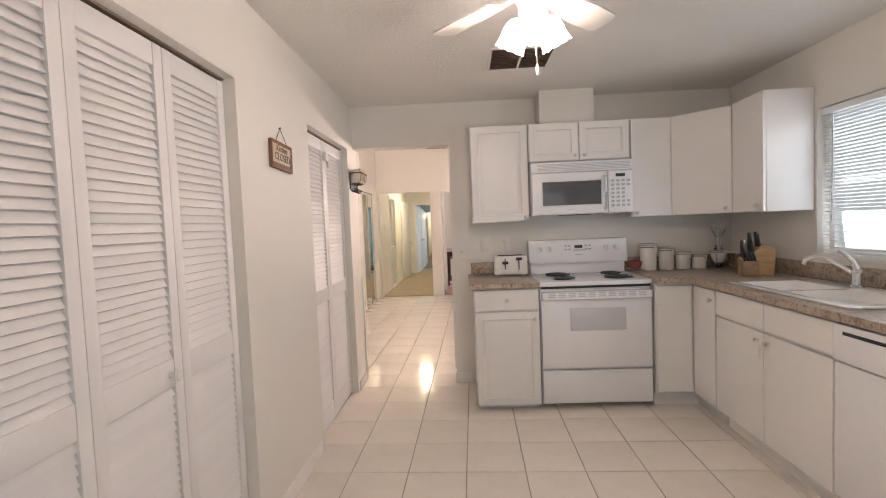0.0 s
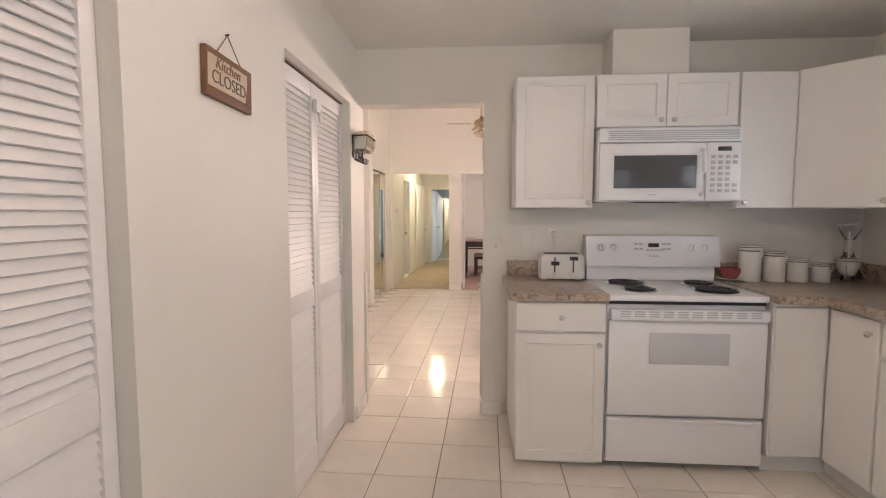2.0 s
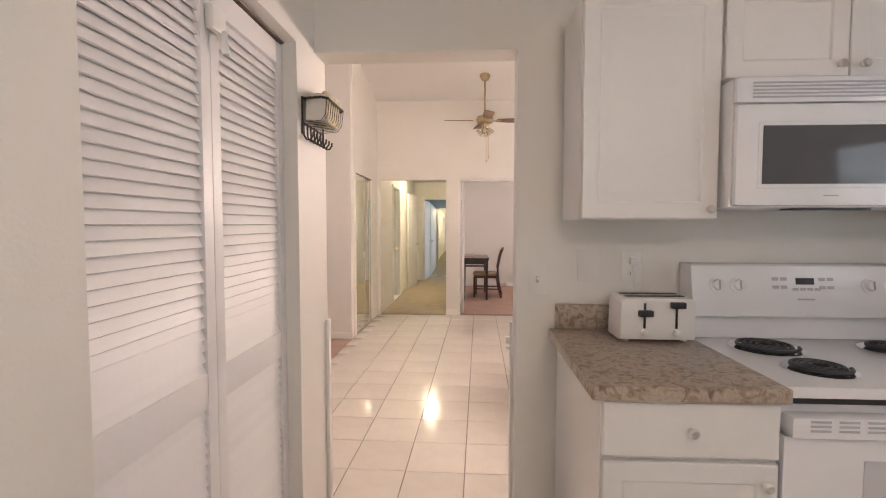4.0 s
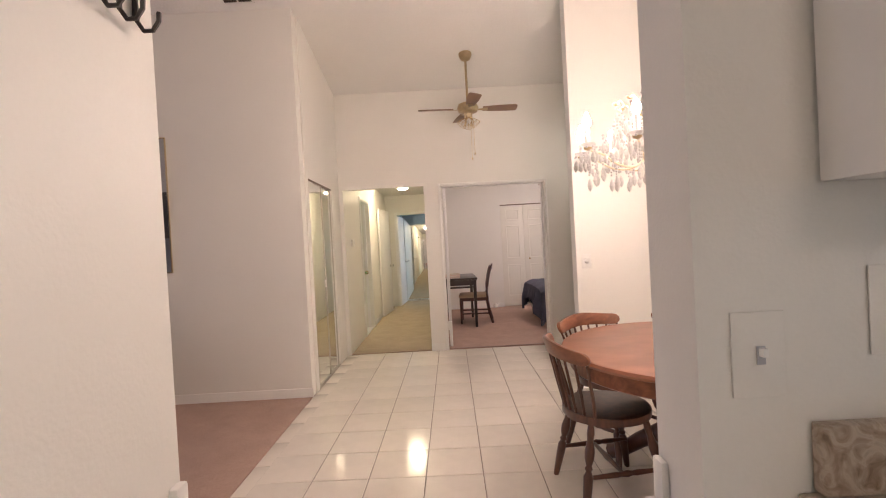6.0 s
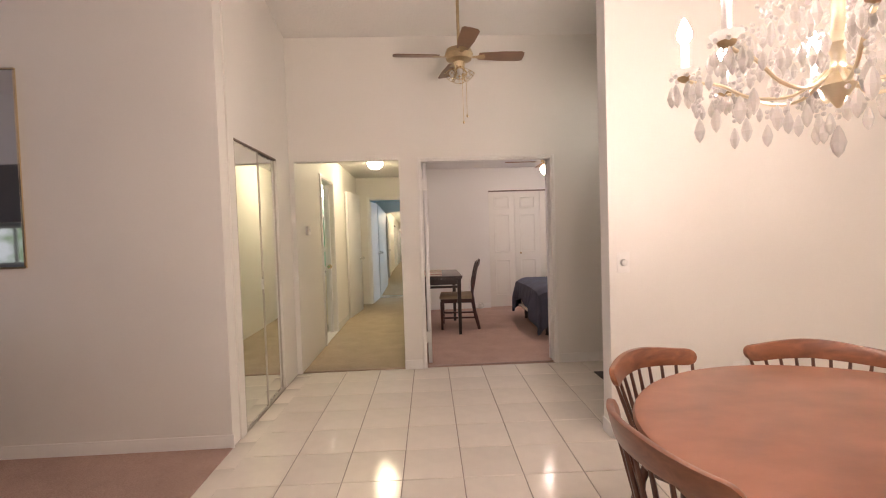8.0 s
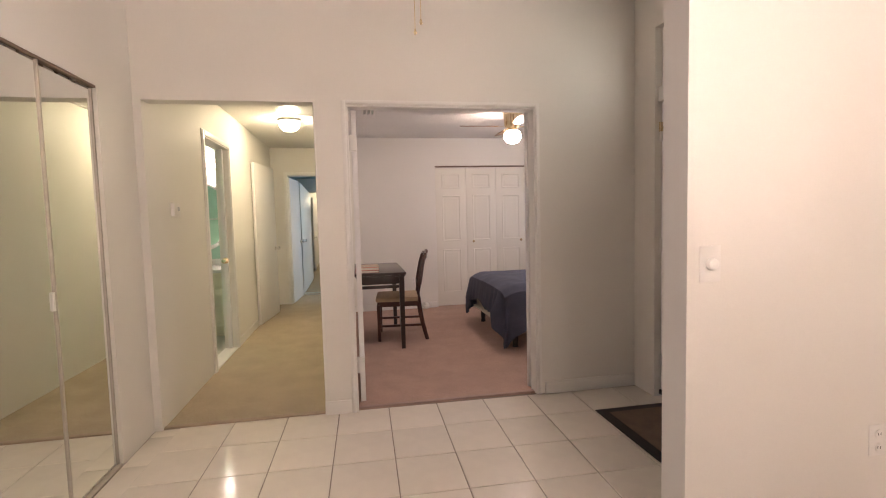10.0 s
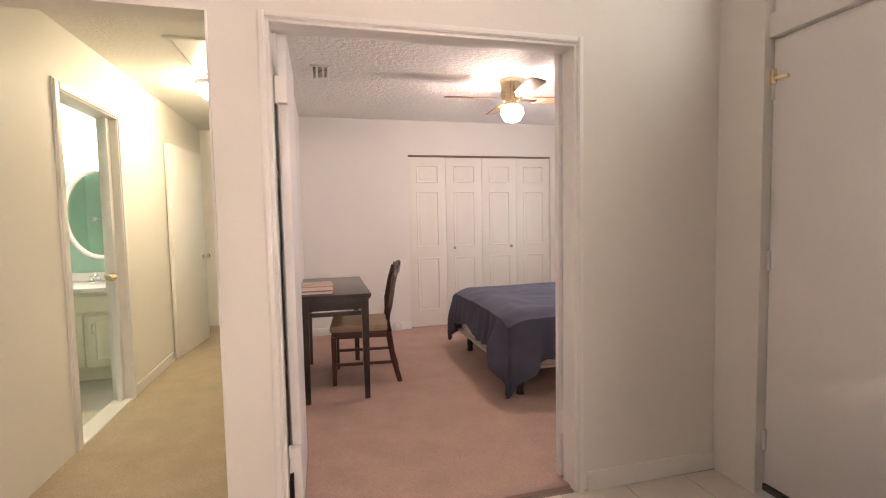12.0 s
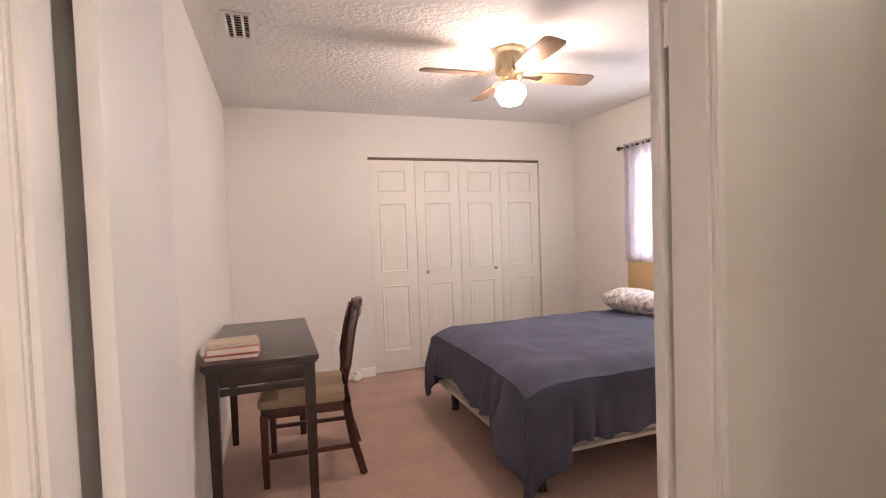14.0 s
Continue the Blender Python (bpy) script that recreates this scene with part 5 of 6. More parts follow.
def ceiling_fan(label, m, drop, angles, reach, blade_mat, metal, hugger):
    """A fan hung at the pose m (at the ceiling), with its blades drop metres below."""
    f = thing("ceiling_fan", label, "ceiling fan", m)
    if hugger:
        part("housing", lathe(BM(), [(0.07, -drop - 0.02), (0.088, -drop + 0.02), (0.092, -0.05), (0.105, -0.02), (0.10, 0)], None, 28), metal, f)
    else:
        part("canopy", lathe(BM(), [(0.025, -0.075), (0.05, -0.06), (0.068, -0.02), (0.07, 0.03)], None, 24), metal, f)
        part("downrod", cone(BM(), (0, 0, -drop + 0.07), (0, 0, -0.06), 0.0125, 0.0125), metal, f)
        part("motor", lathe(BM(), [(0.05, -drop - 0.05), (0.10, -drop - 0.03), (0.115, -drop + 0.01), (0.10, -drop + 0.05), (0.04, -drop + 0.075)], None, 28), metal, f)
    me = blade_mesh(reach - 0.16, 0.125, blade_mat)
    for a in angles:
        r = Matrix.Rotation(radians(a), 4, "Z")
        b = part("blade", me, blade_mat, f, "", r @ Matrix.Translation((0.16, 0, -drop)))
        part("blade_iron", prism(BM(), [(-0.09, -0.012), (-0.02, -0.015), (0.04, -0.035), (0.055, 0), (0.04, 0.035), (-0.02, 0.015), (-0.09, 0.012)], -0.009, -0.005, pose(0, 0, 0, -11, 0, 0)), metal, b, "metal blade bracket")
    return f


# kitchen fan with three fluted glass shades
FK = Vector((0.378, 2.29, KC))
f = ceiling_fan("white ceiling fan with fluted glass lamp shades", Matrix.Translation(FK), 0.22, (45, 133, 225, 313), 0.49, FANWHITE, FANWHITE, True)
part("light_fitter", lathe(BM(), [(0.03, -0.36), (0.05, -0.34), (0.05, -0.28), (0.07, -0.235)], None, 20), FANWHITE, f)
for a in (-95, 25, 145):
    d = Vector((math.cos(radians(a)), math.sin(radians(a)), 0))
    base = d * 0.045 + Vector((0, 0, -0.315))
    tip = base + d * 0.06 + Vector((0, 0, -0.105))
    m = along(base, tip)
    bm = BM()
    prof = ((0.016, 0.0), (0.032, 0.008), (0.043, 0.026), (0.048, 0.050), (0.048, 0.072), (0.050, 0.090), (0.054, 0.104))
    seg = 40
    rings = []
    for r, z in prof:
        ring = []
        for i in range(seg):
            a2 = 2 * math.pi * i / seg
            wave = math.cos(10 * a2)
            rr = r * (1 + (0.03 + 0.6 * max(0, z - 0.08)) * wave)
            ring.append(bm.verts.new(m @ Vector((rr * math.cos(a2), rr * math.sin(a2), z + (0.003 * wave if z > 0.1 else 0)))))
        rings.append(ring)
    for p, q in zip(rings, rings[1:]):
        for i in range(seg):
            bm.faces.new((p[i], p[(i + 1) % seg], q[(i + 1) % seg], q[i]))
    bm.faces.new(rings[0])
    part("shade", bm, GLOW_K, f, "lit fluted white glass shade")
part("pull_chain", tube(BM(), [(0.0, -0.03, -0.355), (0.005, -0.03, -0.49)], 0.0016, 5), NICKEL, f)
part("chain_bob", lathe(BM(), [(0.004, 0), (0.007, 0.02), (0.003, 0.035)], Matrix.Translation((0.005, -0.03, -0.525)), 10), CERAMIC, f)

# entry fan on a long rod, its lamps behind wire cages
f = ceiling_fan("aged brass ceiling fan with brown blades on a long rod", pose(0.005, 9.05, vault(9.05)), 0.585, (2, 100, 184, 275), 0.53, FANGREY, ANTBRASS, False)
part("light_fitter", lathe(BM(), [(0.02, -0.72), (0.04, -0.70), (0.045, -0.66), (0.05, -0.63)], None, 20), BRASS, f)
for a in (-90, 0, 90, 180):
    d = Vector((math.cos(radians(a)), math.sin(radians(a)), 0))
    base = d * 0.03 + Vector((0, 0, -0.69))
    m = along(base, base + d * 0.07 + Vector((0, 0, -0.08)))
    part("bulb", ball(BM(), m @ Vector((0, 0, 0.045)), 0.024, 1, 1, 1.2, 12), CERAMIC, f, "unlit white bulb")
    cage = BM()
    for k in range(8):
        c2, s2 = math.cos(k * math.pi / 4), math.sin(k * math.pi / 4)
        tube(cage, [m @ Vector((r * c2, r * s2, z)) for r, z in ((0.018, 0), (0.035, 0.03), (0.048, 0.07), (0.05, 0.085))], 0.0022, 5)
    for r, z in ((0.018, 0), (0.05, 0.085), (0.042, 0.05)):
        tube(cage, [m @ Vector((r * math.cos(i * math.pi / 8), r * math.sin(i * math.pi / 8), z)) for i in range(16)], 0.0022, 5, True)
    part("shade", cage, BRASS, f, "brass wire cage shade")
for x, L in ((0.02, 0.38), (0.05, 0.33)):
    part("pull_chain", tube(BM(), [(x, -0.03, -0.72), (x, -0.03, -0.72 - L)], 0.002, 5), BRASS, f)
    part("chain_bob", lathe(BM(), [(0.003, 0), (0.008, 0.012), (0.003, 0.03)], Matrix.Translation((x, -0.03, -0.75 - L)), 10), BRASS, f)

# bedroom fan close to the ceiling with one glass globe
f = ceiling_fan("brass ceiling fan with oak blades and a lit globe", pose(1.38, 11.53, 2.37), 0.15, (-3, 87, 177, 267), 0.56, FANWOOD, BRASS, True)
part("light_fitter", lathe(BM(), [(0.05, -0.20), (0.055, -0.17), (0.045, -0.15)], None, 20), BRASS, f)
part("shade", lathe(BM(), [(0.01, -0.335), (0.06, -0.32), (0.092, -0.27), (0.085, -0.225), (0.055, -0.20)], None, 24), GLOW_R, f, "lit white glass globe")

# hallway dome lamp and attic hatch
c = thing("ceiling_lamp", "lit glass dome lamp on the hallway ceiling", "ceiling lamp", pose(-0.96, 12.05, 2.37))
part("base", lathe(BM(), [(0.12, -0.03), (0.125, -0.012), (0.12, 0)], None, 24), FANWHITE, c)
part("shade", lathe(BM(), [(0.01, -0.13), (0.06, -0.12), (0.10, -0.085), (0.115, -0.03)], None, 24), GLOW_H, c, "lit white glass dome")
bm = BM()
for a in ((-1.03, -0.995, 11.05, 11.81), (-0.50, -0.468, 11.05, 11.81), (-0.995, -0.50, 11.05, 11.085), (-0.995, -0.50, 11.775, 11.81)):
    box(bm, a[0], a[1], a[2], a[3], 2.355, 2.37, 0.003)
box(bm, -0.99, -0.505, 11.09, 11.77, 2.362, 2.37)
struct("attic_hatch", bm, TRIM, "white framed attic hatch in the hallway ceiling", "hatch")


def vent(name, label, x0, x1, y0, y1, z, n, rows, frame_mat, slat_mat, tilt=0.0):
    c = thing(name, label, "air vent", pose((x0 + x1) / 2, (y0 + y1) / 2, z, tilt))
    w, h = (x1 - x0) / 2, (y1 - y0) / 2
    # near-black sheet in place of the shade inside the duct
    part("backing", box(BM(), -w + 0.01, w - 0.01, -h + 0.01, h - 0.01, -0.004, -0.001), VENTDARK, c, "dark sheet for the shade in the duct")
    bm = BM()
    for a in ((-w, -w + 0.018, -h, h), (w - 0.018, w, -h, h), (-w + 0.018, w - 0.018, -h, -h + 0.018), (-w + 0.018, w - 0.018, h - 0.018, h)):
        box(bm, a[0], a[1], a[2], a[3], -0.012, -0.001, 0.002)
    for r in range(1, rows):
        x = -w + 2 * w * r / rows
        box(bm, x - 0.007, x + 0.007, -h + 0.018, h - 0.018, -0.012, -0.003, 0.001)
    part("frame", bm, frame_mat, c)
    for i in range(n):
        y = -h + 0.02 + (2 * h - 0.04) * (i + 0.5) / n
        bm = box(BM(), -w + 0.018, w - 0.018, -0.007, 0.007, -0.0008, 0.0008)
        part("slat", bm, slat_mat, c, "", pose(0, y, -0.008, 35, 0, 0))
    return c


vent("ceiling_vent", "ceiling air vent with brown slats", 0.30, 0.70, 3.44, 3.84, KC, 14, 2, CEIL, VENTBR)
vent("ceiling_vent", "white ceiling air vent in the bedroom", -0.195, -0.06, 11.42, 11.73, 2.37, 9, 3, CEIL, FANWHITE)
vent("ceiling_vent", "brown air vent in the sloping ceiling", -2.12, -1.85, 7.93, 8.12, vault(8.03), 8, 2, CEIL, VENTBR, -10.7)

# ---- chandelier ----
CH = Vector((0.735, 6.39, 0))
c = thing("chandelier", "brass chandelier hung with crystal drops, its candle bulbs lit", "chandelier", Matrix.Translation(CH + Vector((0, 0, -0.115))) @ Matrix.Scale(1.05, 4))
CZ = (vault(6.39) + 0.115) / 1.05
part("canopy", lathe(BM(), [(0.02, -0.06), (0.055, -0.03), (0.06, 0.0)], Matrix.Translation((0, 0, CZ - 0.001)), 20), GILT, c)
link = finish("chain_link", tube(BM(), [(0.009 * math.cos(i * math.pi / 6), 0, 0.017 * math.sin(i * math.pi / 6)) for i in range(12)], 0.0024, 5, True), ANTBRASS)
zt, k = CZ - 0.06, 0
while zt > 2.12:
    part("chain_link", link, ANTBRASS, c, "", pose(0, 0, zt - 0.015, 0, 0, 90 * (k % 2)))
    zt -= 0.027
    k += 1
part("column", lathe(BM(), [(0.004, 1.635), (0.018, 1.655), (0.038, 1.69), (0.02, 1.715), (0.014, 1.76), (0.03, 1.79), (0.016, 1.83), (0.012, 1.98), (0.03, 2.02), (0.018, 2.06), (0.006, 2.12)], None, 18), GILT, c)
part("crown", lathe(BM(), [(0.012, 2.045), (0.03, 2.055), (0.032, 2.06), (0.012, 2.056)], None, 24), GILT, c, "brass crown plate")
drop = lathe(BM(), [(0.001, -0.052), (0.0075, -0.043), (0.0115, -0.028), (0.007, -0.011), (0.0015, 0.0)], None, 8)
DROP = finish("crystal_drop", drop, CRYSTAL, False)
bead = finish("crystal_bead", ball(BM(), (0, 0, 0), 0.0065, 1, 1, 1, 6), CRYSTAL, False)
rnd = random.Random(11)


def smooth_path(pts, n=4):
    """Points of a smooth curve through pts."""
    out = []
    for k in range(len(pts) - 1):
        p0, p1, p2, p3 = (Vector(pts[max(0, min(len(pts) - 1, k + q))]) for q in (-1, 0, 1, 2))
        for i in range(n):
            t = i / n
            out.append(0.5 * (2 * p1 + (p2 - p0) * t + (2 * p0 - 5 * p1 + 4 * p2 - p3) * t * t + (3 * p1 - p0 - 3 * p2 + p3) * t ** 3))
    out.append(Vector(pts[-1]))
    return out


def hang(p, n=2, s=1.0):
    for i in range(n):
        part("crystal_bead", bead, CRYSTAL, c, "", pose(p[0], p[1], p[2] - 0.012 - 0.015 * i))
    o = part("crystal_drop", DROP, CRYSTAL, c, "", pose(p[0], p[1], p[2] - 0.018 - 0.015 * n, 0, 0, rnd.uniform(0, 180)) @ Matrix.Diagonal((s, s, s, 1)))
    return o


for i in range(8):
    a = radians(i * 45 + 12)
    ca, sa = math.cos(a), math.sin(a)
    path = ((0.02, 1.73), (0.09, 1.68), (0.18, 1.69), (0.25, 1.735), (0.315, 1.755), (0.335, 1.775))
    part("arm", tube(BM(), smooth_path([(r * ca, r * sa, z) for r, z in path]), 0.0048, 7), GILT, c, "curved brass arm")
    ex, ey = 0.335 * ca, 0.335 * sa
    part("drip_pan", lathe(BM(), [(0.008, 1.774), (0.032, 1.784), (0.036, 1.79), (0.008, 1.782)], Matrix.Translation((ex, ey, 0)), 16), CRYSTAL, c, "glass drip pan")
    part("candle_sleeve", cone(BM(), (ex, ey, 1.785), (ex, ey, 1.865), 0.011, 0.011, 10), CERAMIC, c, "cream candle sleeve")
    part("bulb", lathe(BM(), [(0.008, 1.866), (0.018, 1.880), (0.019, 1.894), (0.010, 1.918), (0.002, 1.934)], Matrix.Translation((ex, ey, 0)), 12), GLOW_C, c, "lit flame bulb")
    part("cup", lathe(BM(), [(0.006, 1.758), (0.018, 1.765), (0.021, 1.772), (0.006, 1.774)], Matrix.Translation((ex, ey, 0)), 12), ANTBRASS, c, "dark brass cup")
    for t in range(7):
        b = a + t * 2 * math.pi / 7
        hang((ex + 0.034 * math.cos(b), ey + 0.034 * math.sin(b), 1.783), 1, rnd.uniform(0.8, 1.15))
    hang((0.19 * ca, 0.19 * sa, 1.685), 2, 1.2)
    hang((0.26 * ca, 0.26 * sa, 1.735), 3, 1.2)
    hang((0.30 * ca, 0.30 * sa, 1.745), 5, 1.25)
    hang((0.10 * ca, 0.10 * sa, 1.675), 1, 1.1)
    b2 = a + radians(22.5)
    for q in range(8):
        u = q / 7
        rr, zz = 0.30 + 0.03 * math.sin(u * math.pi), 1.80 - 0.05 * math.sin(u * math.pi)
        hang((rr * math.cos(a + u * math.pi / 4), rr * math.sin(a + u * math.pi / 4), zz), 1, 0.85)
    for rr, zz, n in ((0.22, 1.86, 2), (0.17, 1.90, 2), (0.26, 1.82, 1), (0.14, 1.80, 2), (0.20, 1.78, 1)):
        hang((rr * math.cos(b2), rr * math.sin(b2), zz), n, rnd.uniform(0.85, 1.2))
        hang((rr * 0.8 * ca, rr * 0.8 * sa, zz + 0.03), n, rnd.uniform(0.8, 1.1))
    hang((0.11 * math.cos(b2), 0.11 * math.sin(b2), 1.93), 1, 1.0)
    up = ((0.016, 1.92), (0.07, 1.95), (0.13, 2.01), (0.15, 1.985))
    b = a + radians(22.5)
    part("cup", lathe(BM(), [(0.005, 1.983), (0.016, 1.99), (0.018, 1.996), (0.005, 1.992)], Matrix.Translation((0.15 * math.cos(b), 0.15 * math.sin(b), 0)), 12), ANTBRASS, c, "dark brass cup")
    part("upper_arm", tube(BM(), smooth_path([(r * math.cos(b), r * math.sin(b), z) for r, z in up]), 0.0034, 6), GILT, c, "short brass branch")
    hang((0.15 * math.cos(b), 0.15 * math.sin(b), 1.985), 1, 1.0)
    hang((0.033 * ca, 0.033 * sa, 2.054), 1, 0.7)
    for t in range(7):
        u = (t + 0.5) / 7
        rr, z = 0.15 + (0.34 - 0.15) * u, 1.95 - 0.19 * u - 0.06 * math.sin(math.pi * u)
        part("crystal_bead", bead, CRYSTAL, c, "", pose(rr * ca, rr * sa, z))
hang((0, 0, 1.64), 2, 1.5)

# ---- dining table and chairs ----
TC = Vector((0.93, 6.40, 0))
c = thing("dining_table", "round reddish brown wooden pedestal dining table", "dining table", Matrix.Translation(TC) @ Matrix.Diagonal((1, 1, 0.973, 1)))
part("tabletop", lathe(BM(), [(0.655, 0.715), (0.675, 0.722), (0.682, 0.735), (0.675, 0.748), (0.66, 0.752), (0.01, 0.752)], None, 72), TABLEWOOD, c)
part("apron", lathe(BM(), [(0.63, 0.635), (0.638, 0.642), (0.638, 0.714), (0.58, 0.714), (0.58, 0.635)], None, 64), CHERRY, c, "reddish brown wooden apron")
part("pedestal", lathe(BM(), [(0.10, 0.12), (0.13, 0.16), (0.12, 0.22), (0.07, 0.28), (0.06, 0.36), (0.10, 0.45), (0.11, 0.52), (0.07, 0.58), (0.14, 0.63), (0.30, 0.65), (0.30, 0.70)], None, 28), CHERRYDK, c)
for i in range(4):
    r = Matrix.Rotation(radians(45 + 90 * i), 4, "Z")
    pts = [(0.08, 0, 0.24), (0.20, 0, 0.24), (0.32, 0, 0.16), (0.42, 0, 0.08), (0.50, 0, 0.045)]
    part("foot", tube(BM(), [r @ Vector(p) for p in pts], [0.055, 0.052, 0.045, 0.04, 0.045], 10), CHERRYDK, c, "curved pedestal foot")


def turned(bm, p0, p1, s=1.0):
    L = (Vector(p1) - Vector(p0)).length
    prof = [(0.014, 0), (0.016, 0.05), (0.021, 0.28), (0.023, 0.42), (0.013, 0.47), (0.019, 0.50), (0.013, 0.53), (0.022, 0.60), (0.024, 0.68), (0.015, 0.80), (0.018, 0.86), (0.013, 1.0)]
    return lathe(bm, [(r * s, z * L) for r, z in prof], along(p0, p1), 12)


def windsor_chair():
    """A chair that faces +y; its origin is on the floor under the seat's middle."""
    c = thing("dining_chair", "dark brown windsor chair with a spindle back at the dining table", "chair", None, "chairs round the dining table")
    n = 36
    out = []
    for i in range(n):
        a = 2 * math.pi * i / n
        x, y = 0.225 * math.cos(a), 0.215 * math.sin(a)
        out.append((x * (1.0 + 0.05 * math.sin(a)), y))
    bm = prism(BM(), out, 0.415, 0.455, None, 0.012)
    bmesh.ops.recalc_face_normals(bm, faces=bm.faces)
    part("seat", bm, CHERRYDK, c, "dark scooped wooden seat")
    for x, y in ((-0.15, 0.13), (0.15, 0.13), (-0.14, -0.13), (0.14, -0.13)):
        part("leg", turned(BM(), (x * 1.55, y * 1.6, 0.0), (x, y, 0.43)), CHERRYDK, c)
    for x in (-0.18, 0.18):
        part("stretcher", lathe(BM(), [(0.009, 0), (0.014, 0.15), (0.011, 0.17), (0.016, 0.20), (0.011, 0.23), (0.014, 0.25), (0.009, 0.37)], along((x, -0.185, 0.17), (x, 0.185, 0.18)), 10), CHERRYDK, c)
    part("cross_stretcher", lathe(BM(), [(0.009, 0), (0.013, 0.14), (0.017, 0.18), (0.013, 0.22), (0.009, 0.36)], along((-0.18, 0.0, 0.175), (0.18, 0.0, 0.175)), 10), CHERRYDK, c)

    def back(u, z):
        """A point of the bowed back: u from -1 to 1 across, at height z."""
        lean = (z - 0.44) * 0.22
        return Vector((u * (0.185 + 0.10 * (z - 0.44) / 0.36), -0.20 + 0.095 * u * u - lean, z))
    for i in range(9):
        u = -0.94 + 1.88 * i / 8
        part("spindle", tube(BM(), [back(u * 0.97, 0.44), back(u, 0.56), back(u, 0.76)], [0.0075, 0.009, 0.006], 7), CHERRYDK, c)
    bm = BM()
    cols = []
    for i in range(31):
        u = math.sin((-1.0 + 2.0 * i / 30) * math.pi / 2)
        ztop = 0.803 + 0.012 * math.cos(u * math.pi)
        zbot = 0.733 - 0.012 * abs(u)
        if abs(u) > 0.86:
            k = 0.034 * (1 - math.sqrt(max(0, 1 - ((abs(u) - 0.86) / 0.14) ** 2)))
            ztop -= k
            zbot += k
        p, q = back(u, zbot), back(u, ztop)
        nrm = Vector((2 * 0.095 * u / 0.28, -1, 0)).normalized() * 0.011
        cols.append([bm.verts.new(p + nrm), bm.verts.new(q + nrm), bm.verts.new(q - nrm), bm.verts.new(p - nrm)])
    for a, b in zip(cols, cols[1:]):
        for k in range(4):
            bm.faces.new((a[k], a[(k + 1) % 4], b[(k + 1) % 4], b[k]))
    bm.faces.new(cols[0])
    bm.faces.new(cols[-1][::-1])
    bmesh.ops.recalc_face_normals(bm, faces=bm.faces)
    bmesh.ops.bevel(bm, geom=[e for e in bm.edges if e.calc_face_angle(0) > 1.0], offset=0.007, segments=2, affect="EDGES", profile=0.6)
    part("crest_rail", bm, CHERRY, c, "reddish brown curved crest rail")
    return c


def chair_at(x, y, tx, ty):
    return pose(x, y, 0, 0, 0, math.degrees(math.atan2(ty - y, tx - x)) - 90) @ Matrix.Diagonal((1, 1, 0.988, 1))


first = windsor_chair()
spots = ((0.44, 6.40, 1.2, 6.46), (0.675, 6.91, 0.96, 6.40), (1.23, 6.93, 1.0, 6.40), (0.785, 5.94, 0.965, 6.60))
first.matrix_basis = chair_at(*spots[0])
for s in spots[1:]:
    copy_thing(first, chair_at(*s))

# ---- living room ----
c = thing("wall_mirror", "wide mirror with a thin metal edge on the wall", "mirror", pose(0, 8.208, 0))
part("glass_sheet", box(BM(), -4.55, -2.757, -0.008, -0.003, 1.181, 2.372), DIMMIRROR, c, "mirror glass")
bm = BM()
for a in ((-4.56, -2.747, 1.175, 1.187), (-4.56, -2.747, 2.368, 2.38), (-2.759, -2.747, 1.187, 2.368), (-4.56, -4.548, 1.187, 2.368)):
    box(bm, a[0], a[1], -0.012, 0, a[2], a[3], 0.002)
part("edge_trim", bm, BRASS, c, "thin metal edge")

c = thing("end_table", "round glass end table on curved dark iron legs", "end table", pose(-3.05, 7.72, 0.004))
g = part("tabletop", lathe(BM(), [(0.27, 0.50), (0.275, 0.505), (0.27, 0.511), (0.01, 0.511)], None, 40), GLASS, c, "round glass top")
part("ring", tube(BM(), [(0.23 * math.cos(i * math.pi / 16), 0.23 * math.sin(i * math.pi / 16), 0.475) for i in range(32)], 0.009, 8, True), IRON, c)
for i in range(3):
    a = radians(20 + 120 * i)
    pts = [(0.235, 0.49), (0.225, 0.42), (0.16, 0.33), (0.05, 0.265), (-0.05, 0.24), (-0.14, 0.19), (-0.2, 0.10), (-0.215, 0.012)]
    part("leg", tube(BM(), [(r * math.cos(a), r * math.sin(a), z) for r, z in pts], [0.010, 0.010, 0.011, 0.012, 0.012, 0.012, 0.012, 0.014], 8), IRON, c, "curved iron leg")
LEATHER = mat("dark brown leather", (0.035, 0.022, 0.018), 0.4, 0.2, 8, 90, 0.2)
c = thing("sofa", "dark brown leather sofa along the living room wall", "sofa", pose(-4.45, 7.70, 0.004))
part("base", box(BM(), -0.95, 0.95, -0.38, 0.40, 0.06, 0.42, 0.03), LEATHER, c)
part("backrest", box(BM(), -0.95, 0.95, 0.20, 0.44, 0.30, 0.86, 0.06), LEATHER, c)
for x in (-0.85, 0.85):
    part("armrest", box(BM(), x - 0.11, x + 0.11, -0.40, 0.35, 0.06, 0.62, 0.05), LEATHER, c)
for x in (-0.37, 0.37):
    part("seat_cushion", box(BM(), x - 0.36, x + 0.36, -0.40, 0.20, 0.42, 0.54, 0.04), LEATHER, c)
for x in (-0.88, 0.88):
    for y in (-0.32, 0.34):
        part("foot", cone(BM(), (x, y, 0), (x, y, 0.065), 0.02, 0.028), MAHOG, c)

c = thing("door_mat", "dark brown door mat with a black rubber border", "door mat", pose(1.435, 8.965, 0.0, 0, 0, 0))
part("border", box(BM(), -0.26, 0.26, -0.43, 0.43, 0.001, 0.009, 0.003), MATEDGE, c)
part("fibre_top", box(BM(), -0.195, 0.195, -0.365, 0.365, 0.009, 0.014, 0.002), MAT, c, "brown fibre top")

